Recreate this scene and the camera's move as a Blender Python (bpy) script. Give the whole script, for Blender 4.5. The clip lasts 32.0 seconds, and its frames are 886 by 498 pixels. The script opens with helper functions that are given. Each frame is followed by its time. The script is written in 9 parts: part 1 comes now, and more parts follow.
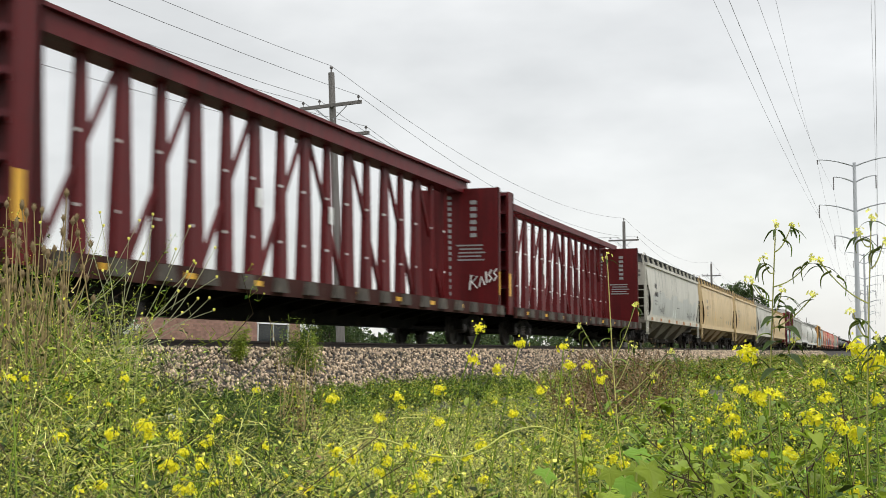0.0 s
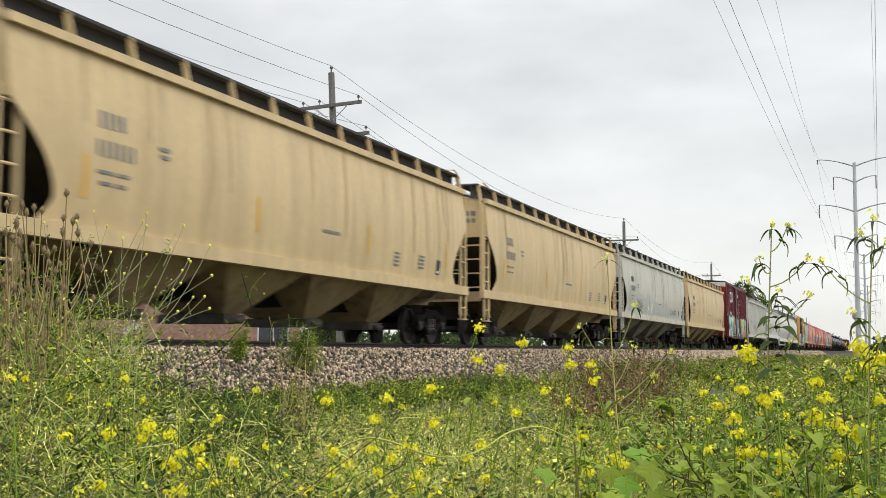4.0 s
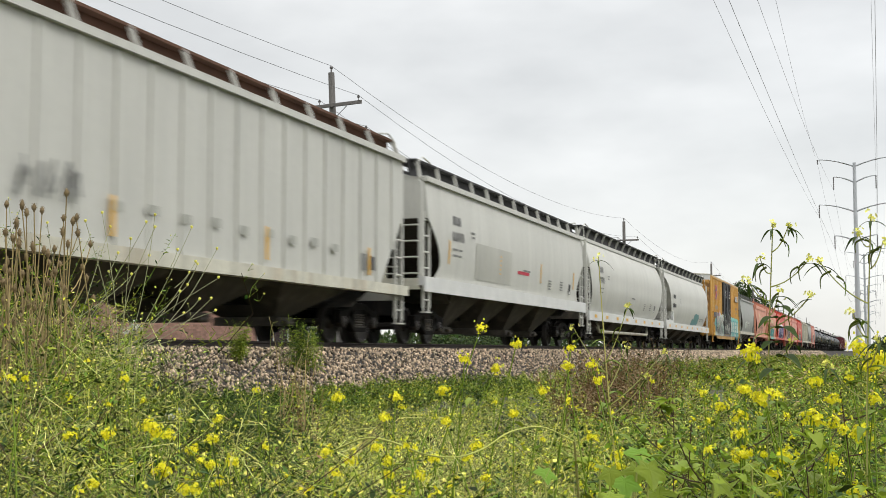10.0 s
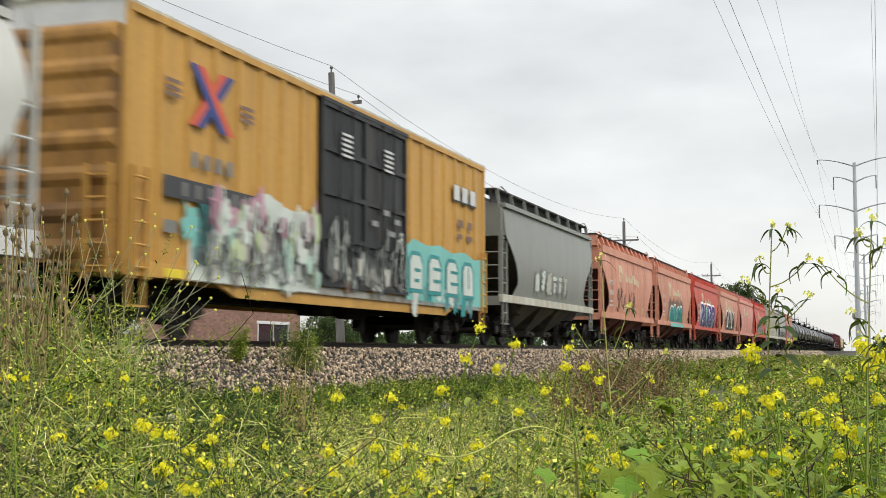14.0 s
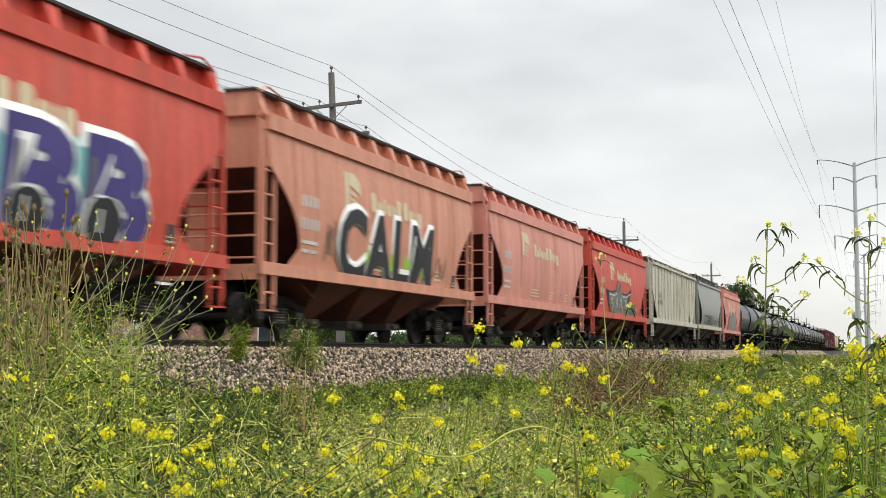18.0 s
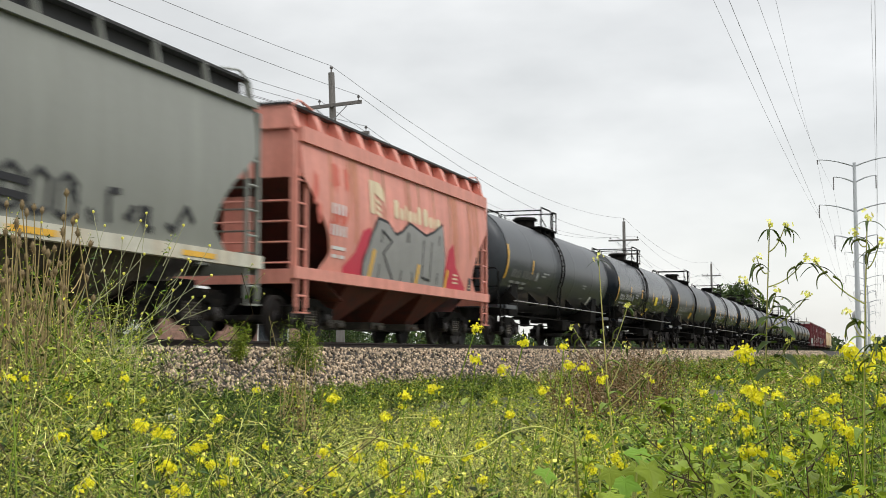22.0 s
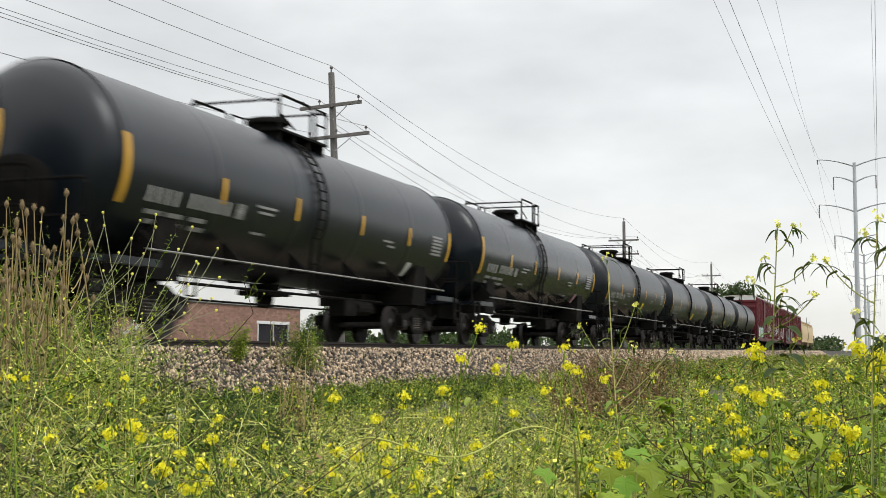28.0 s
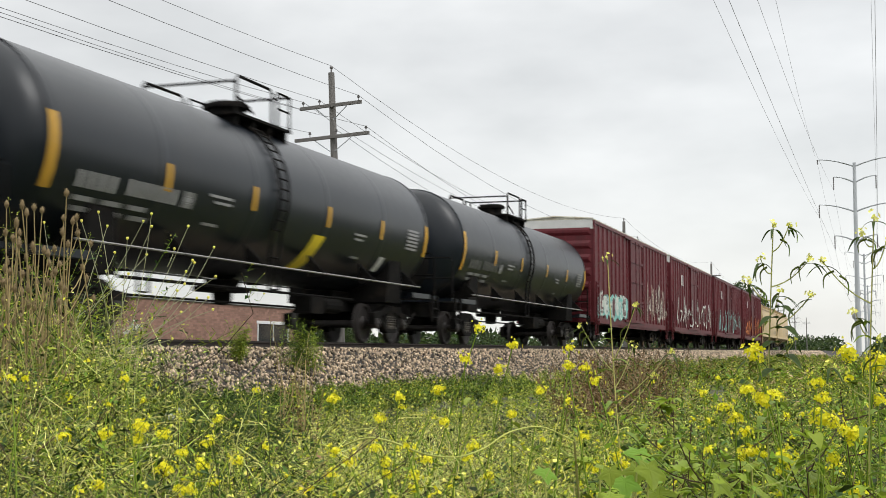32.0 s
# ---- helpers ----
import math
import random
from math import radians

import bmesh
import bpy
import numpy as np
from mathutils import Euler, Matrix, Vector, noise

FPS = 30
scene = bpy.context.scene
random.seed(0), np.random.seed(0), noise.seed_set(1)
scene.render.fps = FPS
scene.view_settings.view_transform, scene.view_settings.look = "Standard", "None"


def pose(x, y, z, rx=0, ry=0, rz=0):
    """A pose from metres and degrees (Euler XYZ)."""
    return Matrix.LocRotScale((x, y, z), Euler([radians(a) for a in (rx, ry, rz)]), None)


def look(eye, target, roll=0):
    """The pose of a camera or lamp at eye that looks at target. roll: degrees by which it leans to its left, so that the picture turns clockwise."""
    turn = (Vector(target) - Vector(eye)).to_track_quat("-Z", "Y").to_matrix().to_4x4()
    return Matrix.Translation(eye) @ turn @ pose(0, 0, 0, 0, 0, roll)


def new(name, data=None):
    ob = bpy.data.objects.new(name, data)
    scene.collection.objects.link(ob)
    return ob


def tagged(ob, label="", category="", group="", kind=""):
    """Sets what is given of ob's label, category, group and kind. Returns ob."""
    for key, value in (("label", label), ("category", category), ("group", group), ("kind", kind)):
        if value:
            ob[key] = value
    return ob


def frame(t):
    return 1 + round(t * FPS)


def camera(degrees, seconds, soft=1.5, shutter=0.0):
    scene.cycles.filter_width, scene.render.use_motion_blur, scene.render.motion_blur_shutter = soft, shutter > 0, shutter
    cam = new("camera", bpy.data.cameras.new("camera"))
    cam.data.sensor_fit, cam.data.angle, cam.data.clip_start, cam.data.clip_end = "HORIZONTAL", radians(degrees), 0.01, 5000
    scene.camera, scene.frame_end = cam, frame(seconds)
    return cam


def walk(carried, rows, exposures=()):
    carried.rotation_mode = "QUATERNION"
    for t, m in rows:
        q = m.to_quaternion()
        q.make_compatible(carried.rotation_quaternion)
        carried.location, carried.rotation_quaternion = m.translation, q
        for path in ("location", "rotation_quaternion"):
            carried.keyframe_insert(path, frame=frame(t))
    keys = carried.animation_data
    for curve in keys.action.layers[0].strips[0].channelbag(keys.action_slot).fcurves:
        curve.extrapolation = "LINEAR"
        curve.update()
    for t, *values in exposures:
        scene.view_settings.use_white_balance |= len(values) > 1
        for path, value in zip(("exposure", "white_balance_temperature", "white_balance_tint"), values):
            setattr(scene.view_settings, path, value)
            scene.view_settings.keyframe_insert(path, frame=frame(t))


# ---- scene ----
# ------------------------------------------------------------------ camera
EYE = (0.0, 0.0, 1.2)
AIM = 18.37      # degrees from the track's line
LIFT = 4.545     # degrees above the horizon
cam = camera(37.95, 32.0, soft=0.8, shutter=0.4)
_t = Vector((math.cos(radians(AIM)) * math.cos(radians(LIFT)), math.sin(radians(AIM)) * math.cos(radians(LIFT)), math.sin(radians(LIFT))))
CAM_POSE = look(EYE, Vector(EYE) + _t * 10)
walk(cam, [(0.0, CAM_POSE), (32.0, CAM_POSE)])

TRACK_Y = 12.0
RAIL_Z = 1.40


def travelled(t):
    """Metres that the train has gone along the track by t seconds."""
    s = (t - 16.0) / 16.0
    return 18.552 * t + 5.734 * s ** 2 - 0.767 * s ** 3 + 0.096 * s ** 4


# ------------------------------------------------------------------ world and sun
def make_world():
    w = bpy.data.worlds.new("overcast")
    scene.world = w
    w.use_nodes = True
    nt = w.node_tree
    nt.nodes.clear()
    N = nt.nodes.new
    out = N("ShaderNodeOutputWorld")
    add = N("ShaderNodeAddShader")
    bg1, bg2 = N("ShaderNodeBackground"), N("ShaderNodeBackground")
    sky = N("ShaderNodeTexSky")
    sky.sky_type = "NISHITA"
    sky.sun_disc = False
    sky.sun_elevation, sky.sun_rotation = radians(48), radians(150)
    bg2.inputs["Strength"].default_value = 0.02
    tc = N("ShaderNodeTexCoord")
    sep = N("ShaderNodeSeparateXYZ")
    mapping = N("ShaderNodeMapping")
    mapping.inputs["Scale"].default_value = (1.0, 1.0, 2.6)
    n1, n2 = N("ShaderNodeTexNoise"), N("ShaderNodeTexNoise")
    n1.inputs["Scale"].default_value, n1.inputs["Detail"].default_value = 3.1, 5.0
    n1.inputs["Roughness"].default_value = 0.5
    n2.inputs["Scale"].default_value, n2.inputs["Detail"].default_value = 9.0, 4.0
    ramp = N("ShaderNodeValToRGB")
    ramp.color_ramp.elements[0].position, ramp.color_ramp.elements[0].color = 0.34, (0.665, 0.668, 0.655, 1)
    ramp.color_ramp.elements[1].position, ramp.color_ramp.elements[1].color = 0.64, (0.937, 0.937, 0.918, 1)
    mixn = N("ShaderNodeMix")
    mixn.inputs[0].default_value = 0.25
    up = N("ShaderNodeMapRange")
    up.inputs["From Min"].default_value, up.inputs["From Max"].default_value = 0.26, 1.0
    up.inputs["To Min"].default_value, up.inputs["To Max"].default_value = 0.94, 2.5
    mul = N("ShaderNodeVectorMath")
    mul.operation = "SCALE"
    L = nt.links.new
    L(tc.outputs["Generated"], mapping.inputs["Vector"])
    L(tc.outputs["Generated"], sep.inputs[0])
    L(mapping.outputs[0], n1.inputs["Vector"])
    L(mapping.outputs[0], n2.inputs["Vector"])
    L(n1.outputs["Fac"], mixn.inputs[2])
    L(n2.outputs["Fac"], mixn.inputs[3])
    L(mixn.outputs[0], ramp.inputs[0])
    L(sep.outputs["Z"], up.inputs["Value"])
    L(ramp.outputs[0], mul.inputs[0])
    L(up.outputs[0], mul.inputs["Scale"])
    L(mul.outputs[0], bg1.inputs["Color"])
    L(sky.outputs[0], bg2.inputs["Color"])
    L(bg1.outputs[0], add.inputs[0])
    L(bg2.outputs[0], add.inputs[1])
    L(add.outputs[0], out.inputs["Surface"])


make_world()
sun = new("sun", bpy.data.lights.new("sun", "SUN"))
sun.data.energy, sun.data.angle, sun.data.color = 1.3, radians(25), (1.0, 0.985, 0.96)
sun.matrix_world = look((-6, -20, 24), (0, 0, 0))


# ------------------------------------------------------------------ materials
def nodes_of(name):
    m = bpy.data.materials.new(name)
    m.use_nodes = True
    nt = m.node_tree
    return m, nt, nt.nodes["Principled BSDF"]


def rgb(c):
    return (c[0], c[1], c[2], 1.0)


def scaled(c, k):
    return tuple(min(1.0, v * k) for v in c)


MATS = {}


def surface(name, col, rough=0.6, metal=0.0, var=0.25, size=1.0, stretch=(1, 1, 1), dirt=None, dirt_at=0.62, bump=0.0, bump_size=40.0, each=0.0, spec=0.5, mottle=0.12):
    """Noise-varied surface: colour drift at a large scale, grain at a small one, and patches of dirt or rust. each: colour spread from object to object or island to island."""
    if name in MATS:
        return MATS[name]
    m, nt, bs = nodes_of(name)
    N, L = nt.nodes.new, nt.links.new
    tc, mp = N("ShaderNodeTexCoord"), N("ShaderNodeMapping")
    mp.inputs["Scale"].default_value = stretch
    info = N("ShaderNodeObjectInfo")
    L(tc.outputs["Object"], mp.inputs["Vector"])
    wv = N("ShaderNodeMath")
    wv.operation = "MULTIPLY"
    wv.inputs[1].default_value = 37.0
    L(info.outputs["Random"], wv.inputs[0])

    def noisy(scale, detail=4.0):
        n = N("ShaderNodeTexNoise")
        n.noise_dimensions = "4D"
        n.inputs["Scale"].default_value, n.inputs["Detail"].default_value = scale, detail
        L(mp.outputs[0], n.inputs["Vector"])
        L(wv.outputs[0], n.inputs["W"])
        return n
    big, fine = noisy(size), noisy(size * 14.0, 6.0)
    ramp = N("ShaderNodeValToRGB")
    ramp.color_ramp.elements[0].position, ramp.color_ramp.elements[1].position = 0.3, 0.7
    ramp.color_ramp.elements[0].color = rgb(scaled(col, 1 - var))
    ramp.color_ramp.elements[1].color = rgb(scaled(col, 1 + var))
    mixf = N("ShaderNodeMix")
    mixf.inputs[0].default_value = 0.38
    L(big.outputs["Fac"], mixf.inputs[2])
    L(fine.outputs["Fac"], mixf.inputs[3])
    L(mixf.outputs[0], ramp.inputs[0])
    last = ramp.outputs[0]
    if each:
        hsv = N("ShaderNodeHueSaturation")
        mr = N("ShaderNodeMapRange")
        mr.inputs["To Min"].default_value, mr.inputs["To Max"].default_value = 1 - each, 1 + each
        geo = N("ShaderNodeNewGeometry")
        addr = N("ShaderNodeMath")
        addr.operation = "ADD"
        fr = N("ShaderNodeMath")
        fr.operation = "FRACT"
        L(info.outputs["Random"], addr.inputs[0])
        L(geo.outputs["Random Per Island"], addr.inputs[1])
        L(addr.outputs[0], fr.inputs[0])
        L(fr.outputs[0], mr.inputs["Value"])
        L(mr.outputs[0], hsv.inputs["Value"])
        L(last, hsv.inputs["Color"])
        last = hsv.outputs[0]
    if dirt:
        dn = noisy(size * 2.3, 7.0)
        dr = N("ShaderNodeValToRGB")
        dr.color_ramp.elements[0].position, dr.color_ramp.elements[1].position = dirt_at - 0.09, dirt_at + 0.14
        dr.color_ramp.elements[0].color, dr.color_ramp.elements[1].color = (0, 0, 0, 1), (0.85, 0.85, 0.85, 1)
        mx = N("ShaderNodeMix")
        mx.data_type = "RGBA"
        L(dn.outputs["Fac"], dr.inputs[0])
        L(dr.outputs[0], mx.inputs[0])
        L(last, mx.inputs[6])
        mx.inputs[7].default_value = rgb(dirt)
        last = mx.outputs[2]
    L(last, bs.inputs["Base Color"])
    bs.inputs["Metallic"].default_value = metal
    rr = N("ShaderNodeMapRange")
    rr.inputs["To Min"].default_value, rr.inputs["To Max"].default_value = max(0.05, rough - mottle), min(1.0, rough + mottle)
    L(fine.outputs["Fac"], rr.inputs["Value"])
    L(rr.outputs[0], bs.inputs["Roughness"])
    bs.inputs["Specular IOR Level"].default_value = spec
    if bump:
        bn, bp = noisy(bump_size, 5.0), N("ShaderNodeBump")
        bp.inputs["Strength"].default_value, bp.inputs["Distance"].default_value = bump, 0.02
        L(bn.outputs["Fac"], bp.inputs["Height"])
        L(bp.outputs[0], bs.inputs["Normal"])
    MATS[name] = m
    return m


def paint(name, col, rust=None, rust_at=0.66, rough=0.5, var=0.16, streak=True, worn=1.0):
    """Weathered car paint with rain streaks."""
    m = surface(name, col, rough=rough, var=var, size=0.55, stretch=(1.6, 1.6, 0.28) if streak else (1, 1, 1), dirt=rust, dirt_at=rust_at, bump=0.05, bump_size=1.2, spec=0.28)
    # narrow rain runs and fine grit over the coat
    nt = m.node_tree
    N, L = nt.nodes.new, nt.links.new
    bs = nt.nodes["Principled BSDF"]
    coat = bs.inputs["Base Color"].links[0].from_socket
    tc, geo = N("ShaderNodeTexCoord"), N("ShaderNodeMapping")
    geo.inputs["Scale"].default_value = (5.0, 5.0, 0.22)
    L(tc.outputs["Object"], geo.inputs["Vector"])
    runs, grit = N("ShaderNodeTexNoise"), N("ShaderNodeTexNoise")
    runs.inputs["Scale"].default_value, runs.inputs["Detail"].default_value = 1.0, 5.0
    grit.inputs["Scale"].default_value, grit.inputs["Detail"].default_value = 9.0, 8.0
    L(geo.outputs[0], runs.inputs["Vector"])
    L(tc.outputs["Object"], grit.inputs["Vector"])
    a, b, mul, hsv = N("ShaderNodeMapRange"), N("ShaderNodeMapRange"), N("ShaderNodeMath"), N("ShaderNodeHueSaturation")
    for k, src, lo, hi in ((a, runs, 1 - 0.16 * worn, 1 + 0.12 * worn), (b, grit, 1 - 0.08 * worn, 1 + 0.07 * worn)):
        k.inputs["From Min"].default_value, k.inputs["From Max"].default_value = 0.34, 0.66
        k.inputs["To Min"].default_value, k.inputs["To Max"].default_value = lo, hi
        L(src.outputs["Fac"], k.inputs["Value"])
    mul.operation = "MULTIPLY"
    L(a.outputs[0], mul.inputs[0])
    L(b.outputs[0], mul.inputs[1])
    L(mul.outputs[0], hsv.inputs["Value"])
    L(coat, hsv.inputs["Color"])
    L(hsv.outputs[0], bs.inputs["Base Color"])
    return m


def plain(name, col, rough=0.6):
    return surface(name, col, rough=rough, var=0.12, size=2.0)


GREY_WHITE = paint("grey_white_paint", (0.53, 0.515, 0.445), (0.42, 0.40, 0.335), 0.60, var=0.12, worn=0.4)
WHITE = paint("white_paint", (0.54, 0.535, 0.49), (0.45, 0.45, 0.42), 0.68, var=0.08, worn=0.25)
OLD_WHITE = paint("old_white_paint", (0.56, 0.54, 0.45), (0.40, 0.30, 0.19), 0.60)
TAN = paint("tan_paint", (0.62, 0.47, 0.26), (0.47, 0.35, 0.19), 0.62, worn=0.5)
SALMON = paint("salmon_paint", (0.64, 0.285, 0.19), (0.52, 0.205, 0.125), 0.62, worn=0.7)
PINK_SALMON = paint("pink_salmon_paint", (0.66, 0.275, 0.215), (0.52, 0.19, 0.14), 0.64, worn=0.6)
RED = paint("red_paint", (0.60, 0.09, 0.06), (0.46, 0.12, 0.08), 0.62)
DEEP_RED = plain("deep_red_paint", (0.30, 0.03, 0.025))
GREY_GREEN = paint("grey_green_paint", (0.235, 0.242, 0.215), (0.27, 0.28, 0.245), 0.66, rough=0.36, var=0.08, worn=0.25)
MAROON = paint("maroon_paint", (0.105, 0.013, 0.018), (0.07, 0.014, 0.016), 0.6)
BRIGHT_MAROON = paint("bright_maroon_paint", (0.100, 0.0038, 0.005), (0.045, 0.005, 0.005), 0.6)
YELLOW = paint("yellow_paint", (0.56, 0.31, 0.075), (0.44, 0.235, 0.06), 0.64, worn=0.7)
END_RED = paint("bright_red_end_paint", (0.25, 0.018, 0.014), (0.12, 0.02, 0.015), 0.58)
END_BROWN = paint("grimy_yellow_end_paint", (0.44, 0.23, 0.06), (0.16, 0.085, 0.04), 0.52)
BLACK_DOOR = paint("black_paint", (0.025, 0.025, 0.027), (0.07, 0.06, 0.05), 0.64)
TANK_BLACK = surface("tank_black_paint", (0.0036, 0.0064, 0.0105), rough=0.25, spec=0.36, var=0.12, size=0.6, stretch=(1.0, 1.0, 0.5), dirt=(0.012, 0.0125, 0.013), dirt_at=0.72, bump=0.02, bump_size=0.7, mottle=0.03)
DULL_TANK = surface("dull_black_tank_paint", (0.0058, 0.0088, 0.0130), rough=0.34, spec=0.42, var=0.25, size=0.6, stretch=(1.0, 1.0, 0.5), dirt=(0.014, 0.014, 0.014), dirt_at=0.66, bump=0.05, bump_size=0.9, mottle=0.05)
TANK_GREY = surface("tank_grey_paint", (0.034, 0.039, 0.045), rough=0.36, spec=0.3, var=0.3, size=0.6, stretch=(1.0, 1.0, 0.5), dirt=(0.055, 0.055, 0.055), dirt_at=0.72, bump=0.02, bump_size=0.7, mottle=0.03)
UNDER = surface("sooty_steel", (0.008, 0.0075, 0.007), rough=0.9, spec=0.10, var=0.35, size=1.5, dirt=(0.028, 0.022, 0.017), dirt_at=0.62)
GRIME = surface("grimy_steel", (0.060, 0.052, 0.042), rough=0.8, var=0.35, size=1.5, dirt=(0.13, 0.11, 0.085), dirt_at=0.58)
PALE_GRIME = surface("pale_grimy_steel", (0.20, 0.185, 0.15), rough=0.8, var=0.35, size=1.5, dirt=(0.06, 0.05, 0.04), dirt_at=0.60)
# the next two colours hold grime and the shade of the deep end recess
SHADED_SOOT_BROWN = surface("shaded_soot_brown_steel", (0.035, 0.028, 0.020), rough=0.85, var=0.35, size=1.5, dirt=(0.07, 0.055, 0.038), dirt_at=0.6)
SHADED_SOOT_RED = surface("shaded_soot_red_steel", (0.075, 0.016, 0.012), rough=0.85, var=0.35, size=1.5, dirt=(0.03, 0.014, 0.012), dirt_at=0.6)
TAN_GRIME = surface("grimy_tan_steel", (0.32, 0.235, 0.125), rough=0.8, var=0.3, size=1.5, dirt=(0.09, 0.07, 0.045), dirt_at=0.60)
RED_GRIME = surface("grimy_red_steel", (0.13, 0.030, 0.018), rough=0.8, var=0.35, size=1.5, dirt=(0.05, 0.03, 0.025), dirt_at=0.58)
GRATE = surface("dark_grating", (0.035, 0.035, 0.036), rough=0.85, var=0.3, size=3.0)
RUST_GRATE = surface("rusty_grating", (0.10, 0.045, 0.025), rough=0.85, var=0.3, size=3.0)
STEEL = surface("worn_steel", (0.30, 0.29, 0.28), rough=0.42, metal=0.8, var=0.3, size=2.0)
WHEEL_RIM = surface("wheel_steel", (0.035, 0.03, 0.028), rough=0.6, metal=0.3, var=0.3, size=2.0)
RAIL_SIDE = surface("rail_rust", (0.030, 0.022, 0.018), rough=0.85, var=0.3, size=2.0)
RAIL_TOP = surface("rail_polish", (0.42, 0.41, 0.40), rough=0.22, metal=1.0, var=0.1, size=1.0)
INK_WHITE = plain("white_lettering", (0.62, 0.62, 0.60))
INK_CREAM = plain("cream_lettering", (0.66, 0.55, 0.36))
INK_DARK = plain("dark_lettering", (0.05, 0.05, 0.055))
INK_GREY = plain("grey_lettering", (0.20, 0.20, 0.19))
MARK_YELLOW = plain("reflective_yellow", (0.72, 0.40, 0.035), 0.45)
BRIGHT_YELLOW = plain("bright_yellow_panel", (0.80, 0.62, 0.03), 0.45)
MARK_WHITE = plain("reflective_white", (0.75, 0.75, 0.72), 0.45)
TEAL = plain("teal_spray", (0.03, 0.27, 0.27))
CYAN = plain("pale_cyan_spray", (0.20, 0.52, 0.47))
LIME = plain("lime_spray", (0.36, 0.56, 0.08))
ORANGE = plain("orange_spray", (0.72, 0.22, 0.02))
VIOLET = plain("violet_spray", (0.06, 0.045, 0.20))
PINK = plain("pink_spray", (0.50, 0.27, 0.34))
NAVY = plain("navy_stripe", (0.03, 0.06, 0.22))
SCARLET = plain("scarlet_stripe", (0.62, 0.10, 0.05))
CRIMSON = plain("crimson_spray", (0.50, 0.03, 0.06))
PALE = plain("pale_spray", (0.62, 0.66, 0.60))
SLATE = plain("slate_spray", (0.17, 0.18, 0.17))
BROWN = plain("brown_spray", (0.20, 0.12, 0.085))
TANK_INK = plain("worn_white_lettering", (0.44, 0.44, 0.43))
GREY_SPRAY = plain("grey_spray", (0.25, 0.25, 0.235))
BLACK_INK = plain("black_spray", (0.018, 0.018, 0.022))
WOOD_POLE = surface("weathered_pole_wood", (0.16, 0.15, 0.14), rough=0.9, var=0.35, size=2.0, stretch=(6, 6, 0.5), bump=0.4, bump_size=14)
GALV = surface("galvanised_steel", (0.46, 0.48, 0.50), rough=0.55, metal=0.3, var=0.15, size=0.5)
WIRE = surface("wire_metal", (0.10, 0.10, 0.105), rough=0.6, var=0.1)
PORCELAIN = surface("insulator_glaze", (0.16, 0.15, 0.15), rough=0.3, var=0.1)


